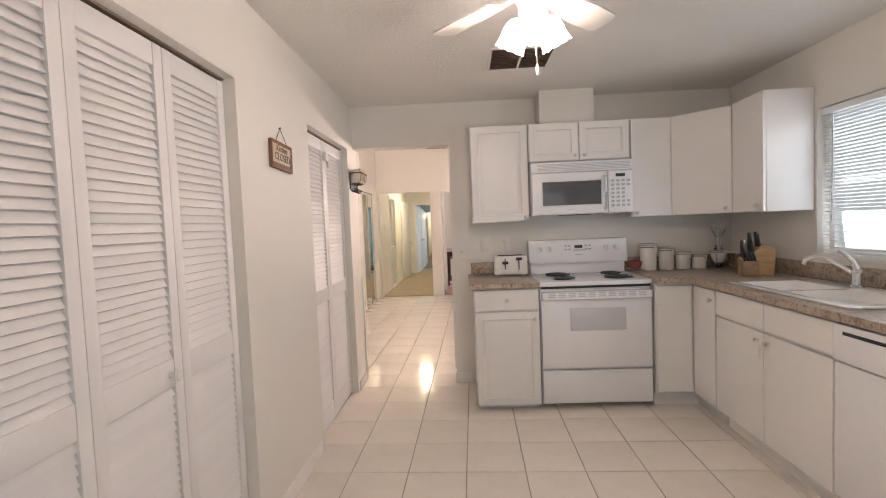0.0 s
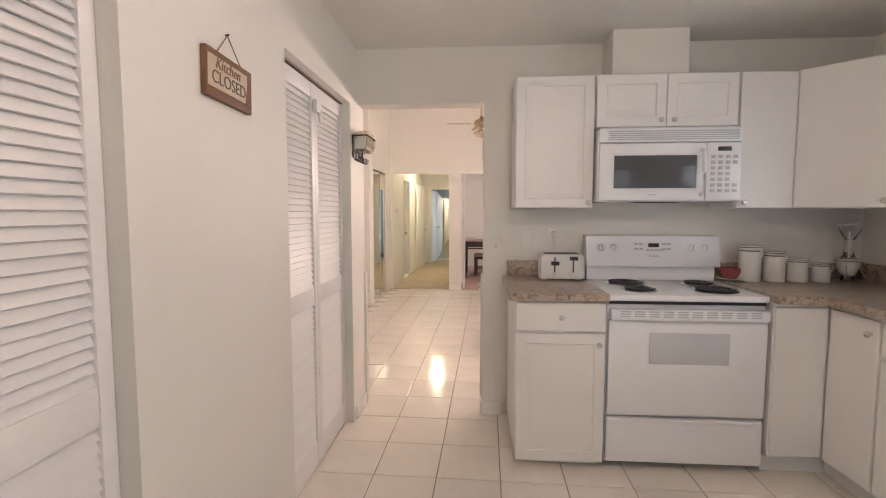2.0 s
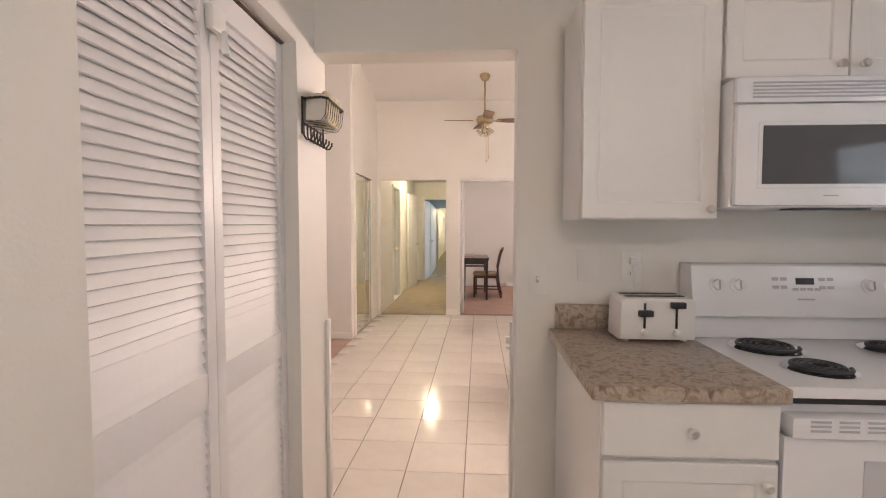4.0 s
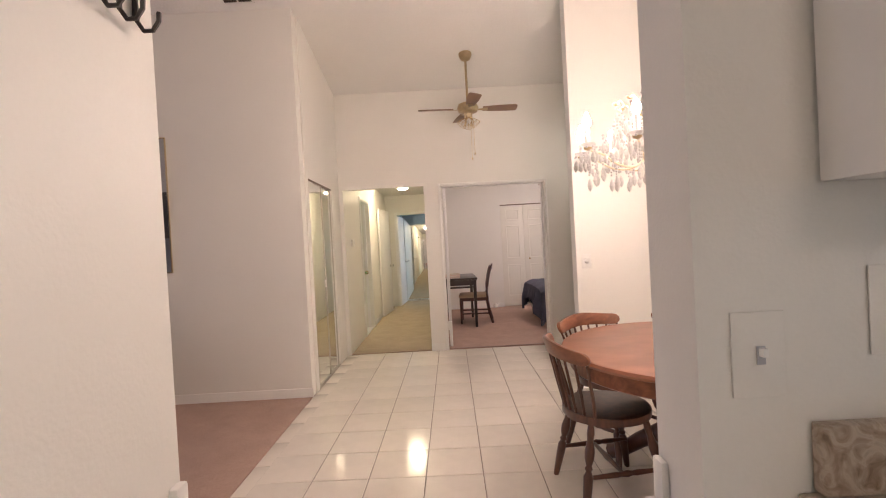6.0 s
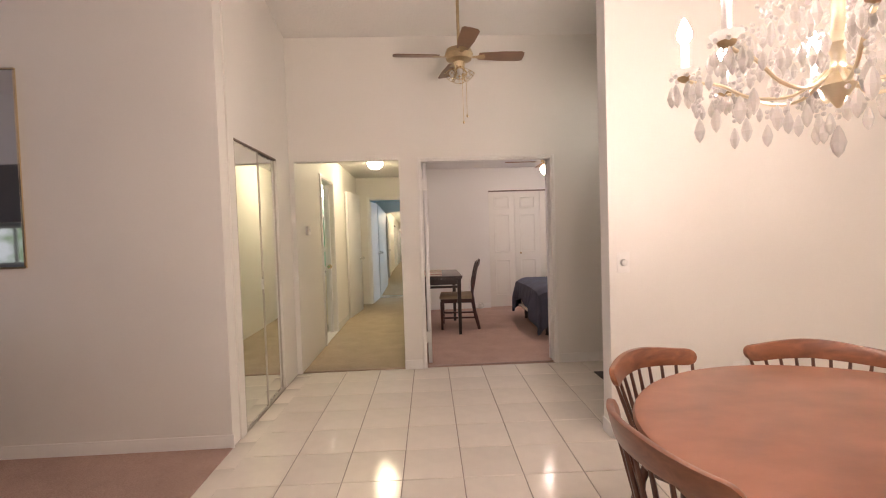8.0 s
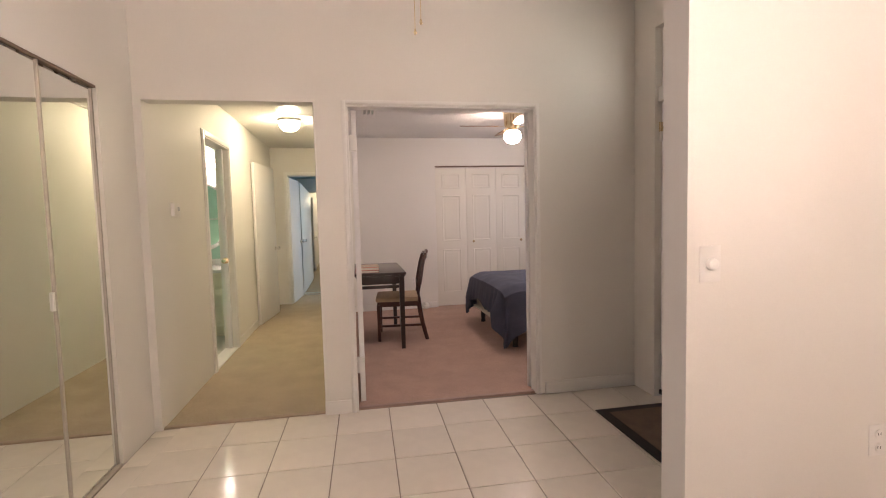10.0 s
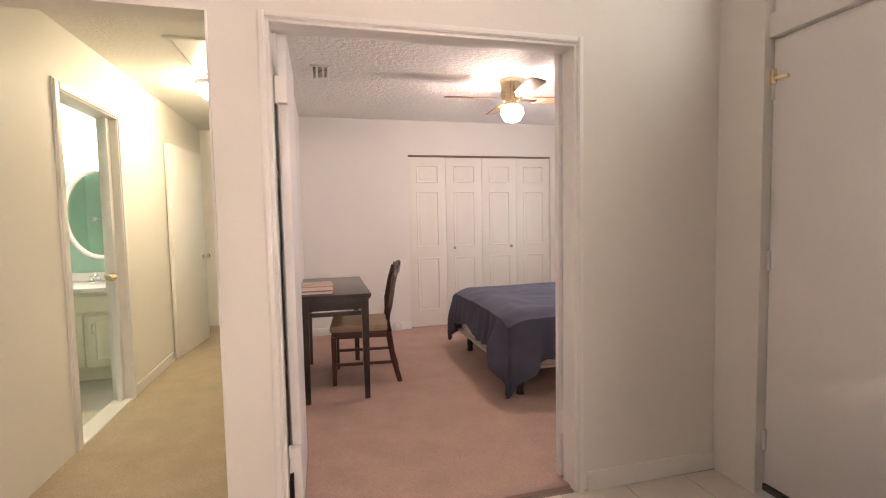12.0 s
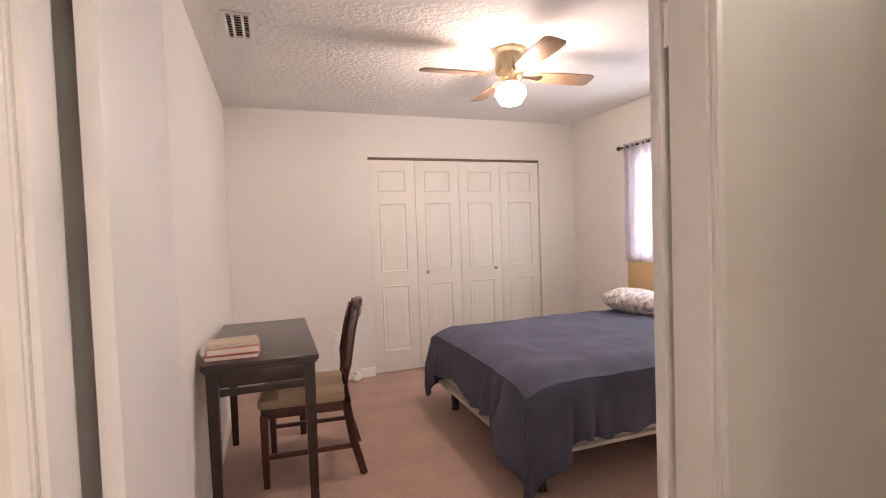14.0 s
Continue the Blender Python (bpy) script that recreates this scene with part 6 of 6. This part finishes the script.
# ---- bedroom ----
c = thing("desk", "dark espresso wooden desk against the bedroom wall", "desk", pose(-0.327, 11.165, 0.004))
part("tabletop", box(BM(), 0, 0.49, 0, 1.03, 0.725, 0.752, 0.006), ESPRESSO, c)
part("edge_moulding", box(BM(), 0.008, 0.482, 0.008, 1.022, 0.712, 0.726, 0.004), ESPRESSO, c)
for a in ((0.03, 0.46, 0.03, 0.045), (0.03, 0.46, 0.985, 1.0), (0.03, 0.045, 0.045, 0.985), (0.445, 0.46, 0.045, 0.985)):
    part("apron", box(BM(), a[0], a[1], a[2], a[3], 0.64, 0.712, 0.002), ESPRESSO, c)
part("lower_rail", box(BM(), 0.04, 0.45, 0.05, 0.07, 0.595, 0.625, 0.003), ESPRESSO, c)
for x in (0.02, 0.425):
    for y in (0.02, 0.965):
        part("leg", lathe(BM(), [(0.026, 0), (0.035, 0.712)], Matrix.Translation((x + 0.022, y + 0.022, 0)) @ Matrix.Rotation(radians(45), 4, "Z"), 4), ESPRESSO, c)

for k, (z, w, d, t, m_, lab) in enumerate(((0.757, 0.225, 0.17, 0.022, REDBOOK, "dark red hardback book"), (0.780, 0.22, 0.165, 0.028, PINKBOOK, "pink hardback book"), (0.809, 0.21, 0.16, 0.014, SIGNCREAM, "thin book with a patterned cover"))):
    c = thing("book", lab + " in the pile on the desk", "book", pose(-0.321 + 0.01 * k, 11.225 + 0.005 * k, z, 0, 0, 4 * k - 3), "books on the desk")
    part("page_block", box(BM(), 0.006, w - 0.004, 0.004, d - 0.004, 0.003, t - 0.003), PAPER, c, "cream pages")
    bm = box(BM(), 0, w, 0, d, 0, 0.003)
    box(bm, 0, w, 0, d, t - 0.003, t)
    box(bm, 0, 0.004, 0, d, 0.003, t - 0.003)
    part("cover", bm, m_, c)

c = thing("side_chair", "dark mahogany chair with a tan cushioned seat at the desk", "chair", pose(0.132, 11.71, 0.004, 0, 0, 85) @ Matrix.Diagonal((1, 1, 0.945, 1)))
part("seat", box(BM(), -0.225, 0.225, -0.20, 0.24, 0.43, 0.485, 0.022), SEATCLOTH, c, "tan cushioned seat")
for a in ((-0.215, 0.215, 0.205, 0.225), (-0.215, 0.215, -0.215, -0.195), (-0.22, -0.20, -0.195, 0.205), (0.20, 0.22, -0.195, 0.205)):
    part("seat_rail", box(BM(), a[0], a[1], a[2], a[3], 0.38, 0.435, 0.003), MAHOG, c)
for x in (-0.205, 0.205):
    part("front_leg", lathe(BM(), [(0.021, 0), (0.028, 0.40)], Matrix.Translation((x, 0.21, 0)) @ Matrix.Rotation(radians(45), 4, "Z"), 4), MAHOG, c)
    pts = [(x, -0.285, 0), (x, -0.235, 0.20), (x, -0.205, 0.42), (x * 0.98, -0.215, 0.62), (x * 0.9, -0.25, 0.82), (x * 0.82, -0.28, 0.93)]
    part("back_leg", tube(BM(), pts, [0.022, 0.024, 0.027, 0.024, 0.022, 0.020], 6), MAHOG, c)
    part("side_stretcher", box(BM(), x - 0.01, x + 0.01, -0.235, 0.205, 0.155, 0.18, 0.003), MAHOG, c)
part("cross_stretcher", box(BM(), -0.2, 0.2, -0.02, 0.0, 0.155, 0.18, 0.003), MAHOG, c)
part("rear_stretcher", box(BM(), -0.2, 0.2, -0.235, -0.215, 0.20, 0.225, 0.003), MAHOG, c)
bm = BM()
cols = []
for i in range(17):
    u = -1 + 2 * i / 16
    zt = 0.955 + 0.035 * math.cos(u * math.pi / 2) ** 2 - 0.02 * math.cos(u * math.pi * 1.5) ** 2
    y = -0.278 - 0.025 * (1 - u * u)
    cols.append([bm.verts.new((u * 0.185, y - 0.012, 0.89)), bm.verts.new((u * 0.185, y - 0.022, zt)), bm.verts.new((u * 0.185, y + 0.0, zt)), bm.verts.new((u * 0.185, y + 0.012, 0.89))])
for a, b in zip(cols, cols[1:]):
    for k in range(4):
        bm.faces.new((a[k], a[(k + 1) % 4], b[(k + 1) % 4], b[k]))
bm.faces.new(cols[0])
bm.faces.new(cols[-1])
part("crest_rail", bm, MAHOG, c)
for x in (-0.10, -0.05, 0.0, 0.05, 0.10):
    w = 0.016 if x else 0.024
    bm = BM()
    pts = [(x * 0.7, -0.208, 0.48), (x * 0.75, -0.225, 0.62), (x, -0.262, 0.80), (x * 1.1, -0.285, 0.90)]
    tube(bm, pts, [w * 0.7, w * 0.8, w * 0.7, w * 0.7], 6)
    part("back_splat", bm, MAHOG, c)

# bed with its blanket
c = thing("bed", "double bed with a cream box spring on dark legs", "bed", pose(0, 0, 0.004))
part("box_spring", box(BM(), 1.11, 2.92, 10.92, 12.19, 0.20, 0.38, 0.03), SHEET, c, "cream box spring")
part("mattress", box(BM(), 1.09, 2.92, 10.89, 12.21, 0.38, 0.565, 0.085), SHEET, c, "cream mattress")
bm = BM()
for a in ((1.08, 2.92, 10.90, 10.94), (1.08, 2.92, 12.16, 12.20), (1.08, 1.12, 10.94, 12.16), (2.88, 2.92, 10.94, 12.16)):
    box(bm, a[0], a[1], a[2], a[3], 0.185, 0.205, 0.004)
part("frame", bm, SHEET, c, "cream covered bed frame")
for x in (1.18, 2.0, 2.85):
    for y in (10.96, 12.13):
        part("leg", lathe(BM(), [(0.03, 0), (0.024, 0.03), (0.03, 0.08), (0.022, 0.17)], Matrix.Translation((x, y, 0)), 12), IRON, c)
part("headboard", box(BM(), 2.925, 2.975, 10.88, 12.34, 0.2, 0.99, 0.01), HEADWOOD, c, "light wooden headboard")


def drape():
    """The blanket: a grid laid over the bed whose free edges hang in folds."""
    x0, x1, y0, y1, zt = 1.068, 2.62, 10.87, 12.235, 0.605
    nx, ny = 120, 130
    over_foot, over_near, over_far = 0.42, 0.50, 0.36
    bm = BM()
    grid = []
    for i in range(nx + 1):
        row = []
        for j in range(ny + 1):
            s = x0 - over_foot + (x1 - x0 + over_foot) * i / nx
            t = y0 - over_near + (y1 - y0 + over_near + over_far) * j / ny
            ex, ey = max(0, x0 - s), max(0, y0 - t, t - y1)
            sign = -1 if t < y0 else 1
            x, y = max(s, x0), min(max(t, y0), y1)
            z = zt + 0.010 * noise.noise(Vector((s * 3.1, t * 3.1, 0))) + 0.006 * noise.noise(Vector((s * 9, t * 9, 2)))
            # rounded over the mattress edges, more so at its corners
            for edge_d in (s - x0, min(t - y0, y1 - t)):
                if edge_d < 0.15:
                    z -= 0.045 * (1 - max(0, edge_d) / 0.15) ** 2
            # how far this stretch of hem hangs
            sc = max(s, x0)
            ang = math.atan2(ey, ex) if ex + ey > 0 else 0.0
            w = ang / (math.pi / 2)
            side = 0.265 + 0.235 * max(0, 1 - abs(sc - x0) / 0.27) + 0.03 * math.sin(sc * 5.1) if t < y0 + 0.5 else 0.36
            tc = min(max(t, y0), y1)
            foot = 0.24 + 0.255 * max(0, 1 - (tc - y0) / 0.34) + 0.19 * max(0, 1 - abs(tc - y1) / 0.16) + 0.03 * math.sin(tc * 9)
            lim = side * w + foot * (1 - w)
            h = math.hypot(ex, ey)
            if h > 0:
                full = (over_near if t < y0 else over_far) * w + over_foot * (1 - w)
                h2 = min(1, h / full) * lim

                def fold(u):
                    f = 0.03 + 0.022 * noise.noise(Vector((u * 7.0, 0.3, h * 2))) + 0.020 * noise.noise(Vector((u * 16, 5.0, h * 1.5)))
                    near = max(0, 1 - math.hypot(sc - x0, tc - y0) / 0.75)
                    return f + near * (0.046 * math.sin(u * 34 + 2 * math.sin(u * 9)) + 0.012)
                out = 0.014 + (fold(sc) * w + fold(tc) * (1 - w)) * min(1, h2 / 0.22)
                if ex > 0 and ey > 0:
                    rr = out + math.sin(2 * ang) * (0.05 * h2 + 0.028 * math.sin(9 * ang) * min(1, h2 / 0.2))
                    x, y = x0 - rr * math.cos(ang), y + sign * rr * math.sin(ang)
                elif ex > 0:
                    x = x0 - out
                else:
                    y = y + sign * out
                z -= h2
            row.append(bm.verts.new((x, y, max(z, 0.02))))
        grid.append(row)
    for i in range(nx):
        for j in range(ny):
            bm.faces.new((grid[i][j], grid[i + 1][j], grid[i + 1][j + 1], grid[i][j + 1]))
    return bm


bl = solid("blanket", drape(), BLANKET, "navy blue fleece blanket hanging over the bed", "blanket")
md = bl.modifiers.new("thickness", "SOLIDIFY")
md.thickness, md.offset = 0.008, 1
bm = ball(BM(), (0, 0, 0), 0.36, 0.66, 1.0, 0.30, 32)
for v in bm.verts:
    v.co.z += 0.012 * noise.noise(v.co * 7)
    v.co.x += 0.02 * noise.noise(v.co * 5 + Vector((3, 1, 2)))
solid("pillow", bm, PILLOWM, "floral printed pillow at the head of the bed", "pillow", pose(2.70, 11.93, 0.68, 0, 10, 4))
bm2 = ball(BM(), (0, 0, 0), 0.36, 0.62, 0.9, 0.24, 32)
solid("pillow", bm2, PILLOWM, "floral printed pillow near the window", "pillow", pose(2.70, 11.26, 0.68, 0, 8, -3))

# bedroom window and curtain
win = thing("window_bedroom", "white bedroom window", "window", kind="structure")
bm = BM()
for a, b in ((11.05, 11.09), (12.26, 12.30), (11.655, 11.695)):
    box(bm, 3.040, 3.080, a, b, 0.95, 1.92, 0.004)
for z0, z1 in ((0.95, 0.99), (1.42, 1.46), (1.88, 1.92)):
    box(bm, 3.038, 3.078, 11.09, 12.26, z0, z1, 0.004)
part("window_frame", bm, TRIM, win)
g = part("pane", box(BM(), 3.057, 3.061, 11.08, 12.27, 0.98, 1.89), GLASS, win)
g.visible_shadow = False
part("window_sill", box(BM(), 2.975, 3.100, 11.02, 12.33, 0.93, 0.949, 0.003), TRIM, win)
c = thing("curtain_rod", "thin dark curtain rod with finials", "curtain rod", pose(2.925, 0, 1.975))
part("rod", cone(BM(), (0, 10.95, 0), (0, 12.40, 0), 0.008, 0.008), IRON, c)
for y in (10.93, 12.42):
    part("finial", ball(BM(), (0, y, 0), 0.02, 1, 1, 1, 10), IRON, c)
for y in (11.0, 12.35):
    part("bracket", box(BM(), 0, 0.065, y - 0.008, y + 0.008, -0.012, 0.006, 0.002), IRON, c)


def curtain(y0, y1):
    bm = BM()
    n, rows = 70, 14
    g = []
    for i in range(n + 1):
        u = i / n
        y = y0 + (y1 - y0) * u
        col = []
        for j in range(rows + 1):
            z = 2.0 - 1.02 * j / rows
            amp = 0.016 + 0.012 * j / rows
            col.append(bm.verts.new((2.925 + amp * math.sin(u * 46 + 0.6 * math.sin(j * 0.5)), y + 0.008 * math.sin(u * 23 + j * 0.3), z)))
        g.append(col)
    for i in range(n):
        for j in range(rows):
            bm.faces.new((g[i][j], g[i + 1][j], g[i + 1][j + 1], g[i][j + 1]))
    return bm


nt = CURTAINM.node_tree
tr = nt.nodes.new("ShaderNodeBsdfTranslucent")
tr.inputs[0].default_value = (0.88, 0.86, 0.90, 1)
mx = nt.nodes.new("ShaderNodeMixShader")
mx.inputs[0].default_value = 0.65
nt.links.new(nt.nodes["Principled BSDF"].outputs[0], mx.inputs[1])
nt.links.new(tr.outputs[0], mx.inputs[2])
nt.links.new(mx.outputs[0], nt.nodes["Material Output"].inputs[0])
for a, b in ((11.92, 12.37), (10.98, 11.45)):
    cu = solid("curtain", curtain(a, b), CURTAINM, "sheer grey printed curtain gathered at the window side", "curtain", group="bedroom curtains")
    md = cu.modifiers.new("thickness", "SOLIDIFY")
    md.thickness = 0.002
c = thing("night_light_clutter", "small white figurine with a cable on the carpet", "ornament", pose(0.63, 13.10, 0.004))
part("figure", ball(ball(BM(), (0, 0, 0.035), 0.035, 1.3, 0.9, 1, 14), (-0.01, 0, 0.075), 0.024, 1, 1, 1, 12), CERAMIC, c)
part("ornament_rim", tube(BM(), [(0.05 * math.cos(i * math.pi / 8), 0.02, 0.055 + 0.045 * math.sin(i * math.pi / 8)) for i in range(16)], 0.007, 6, True), CERAMIC, c)
part("cable", tube(BM(), [(-0.03, 0.03, 0.01), (-0.12, 0.06, 0.008), (-0.17, 0.085, 0.15), (-0.186, 0.09, 0.36)], 0.003, 6), PLASTIC, c, "white cable")

# ---- bathroom ----
c = thing("vanity", "bathroom vanity with two arched doors, tinted for yellow light", "vanity", pose(-2.75, 12.2, 0.004))
part("body", box(BM(), 0, 1.13, 0.02, 0.54, 0.10, 0.72, 0.003), VANITY, c)
part("kick_plate", box(BM(), 0.01, 1.12, 0.07, 0.54, 0, 0.10), VANITY, c)
for x in (0.06, 0.41, 0.76):
    f = part("door", cab_front(0.32, 0.42), VANITY, c, "", pose(x, 0, 0.12))
    part("handle", tube(BM(), [(0.04, -0.002, 0.27), (0.04, -0.022, 0.29), (0.04, -0.022, 0.33), (0.04, -0.002, 0.35)], 0.005, 6), NICKEL, f, "bowed metal handle")
part("false_drawer", cab_front(1.05, 0.13, True), VANITY, c, "", pose(0.04, 0, 0.565))
part("top", box(BM(), -0.01, 1.14, -0.02, 0.548, 0.72, 0.76, 0.008), SINK, c, "white moulded top")
part("splashback", box(BM(), -0.01, 1.14, 0.528, 0.548, 0.761, 0.84, 0.004), SINK, c)
c = thing("faucet", "chrome bathroom faucet on the vanity", "faucet", pose(-2.04, 12.60, 0.765))
part("base", box(BM(), -0.075, 0.075, -0.025, 0.025, 0, 0.018, 0.006), CHROME, c)
part("spout", tube(BM(), [(0, 0, 0.01), (0, -0.02, 0.06), (0, -0.08, 0.075), (0, -0.11, 0.055)], 0.011, 8), CHROME, c)
for x in (-0.055, 0.055):
    part("handle", lathe(BM(), [(0.012, 0.018), (0.012, 0.035), (0.02, 0.045), (0.018, 0.06)], Matrix.Translation((x, 0, 0)), 10), CHROME, c)
c = thing("oval_mirror", "oval mirror in a white rim above the vanity", "mirror", pose(-2.06, 12.745, 1.36))
ring = [(0.27 * math.cos(i * math.pi / 24), 0.385 * math.sin(i * math.pi / 24)) for i in range(48)]
part("rim", tube(BM(), [(x, -0.012, z) for x, z in ring], 0.022, 8, True), SINK, c, "white oval rim")
part("glass_sheet", prism(BM(), ring, 0.004, 0.01, pose(0, 0, 0, 90, 0, 0)), MIRROR, c, "mirror glass")
c = thing("towel_bar", "white towel bar on the green bathroom wall", "towel bar", pose(-2.79, 10.203, 1.34))
part("bar", cone(BM(), (-0.3, 0.06, 0), (0.3, 0.06, 0), 0.009, 0.009), SINK, c)
for x in (-0.3, 0.3):
    part("post", box(BM(), x - 0.02, x + 0.02, 0, 0.075, -0.03, 0.03, 0.008), SINK, c)
c = thing("vanity_light", "lit bar lamp above the bathroom mirror", "wall lamp", pose(-2.06, 12.748, 1.98))
part("back_plate", box(BM(), -0.32, 0.32, -0.02, 0, -0.05, 0.05, 0.005), CHROME, c)
part("shade", tube(BM(), [(-0.29, -0.075, 0), (0.29, -0.075, 0)], 0.052, 16), GLOW_B, c, "lit white tube shade")

# ---- floor tiles ----
PU, PV, GAP = 0.326, 0.3486, 0.0045
OX, OY, TURN_T = 0.081, 3.505, radians(-1.1)


def tile_mesh(hw, hv):
    b, z = 0.0035, 0.0
    lo = [(-hw, -hv, -0.006), (hw, -hv, -0.006), (hw, hv, -0.006), (-hw, hv, -0.006)]
    mi = [(-hw, -hv, z - b * 0.6), (hw, -hv, z - b * 0.6), (hw, hv, z - b * 0.6), (-hw, hv, z - b * 0.6)]
    hi = [(-hw + b, -hv + b, z), (hw - b, -hv + b, z), (hw - b, hv - b, z), (-hw + b, hv - b, z)]
    v = lo + mi + hi
    f = [(8, 9, 10, 11)] + [(r + k, r + (k + 1) % 4, r + 4 + (k + 1) % 4, r + 4 + k) for r in (0, 4) for k in range(4)]
    return v, f


floor_ob = bpy.data.objects["floor_slab"]
tv, tf = tile_mesh((PU - GAP) / 2, (PV - GAP) / 2)
tme = bpy.data.meshes.new("tile")
tme.from_pydata(tv, [], tf)
tme.materials.append(TILE)
rest_v, rest_f = [], []
rnd = random.Random(3)
ct, st = math.cos(TURN_T), math.sin(TURN_T)
for i in range(-9, 12):
    for j in range(-14, 19):
        u, v = (i + 0.5) * PU, (j + 0.5) * PV
        x, y = OX + u * ct - v * st, OY + u * st + v * ct
        kitchen = -0.99 < x < 2.45 and -1.4 < y < 4.66
        dining = -1.40 < x < 3.55 and 4.6 <= y < 9.76
        if not (kitchen or dining):
            continue
        if 2.7 < y < 9.8 and x < 1.75:
            part("tile", tme, TILE, floor_ob, "", Matrix.Translation((x, y, rnd.uniform(-0.0004, 0.0004))) @ Matrix.Rotation(TURN_T, 4, "Z") @ Matrix.Rotation(rnd.uniform(-0.0012, 0.0012), 4, "X"))
        else:
            m = Matrix.Translation((x, y, 0)) @ Matrix.Rotation(TURN_T, 4, "Z")
            o = len(rest_v)
            rest_v += [tuple(m @ Vector(p)) for p in tv]
            rest_f += [tuple(o + k for k in q) for q in tf]
me = bpy.data.meshes.new("floor_tiles")
me.from_pydata(rest_v, [], rest_f)
me.materials.append(TILE)
tagged(part("floor_tiles", me, TILE, floor_ob), "cream glazed floor tiles", "", "", "stuff")
# cut tiles along the carpet's edge
bm = BM()
for j in range(0, 19):
    y = 4.80 + j * PV * 0.999
    if y + 0.05 < 9.775:
        box(bm, -1.573 if y < 8.3 else -1.563, -1.40 + 0.0, y + 0.002, min(y + PV - 0.003, 9.772), -0.006, -0.0006, 0.0008)
part("edge_tiles", bm, TILE, floor_ob)
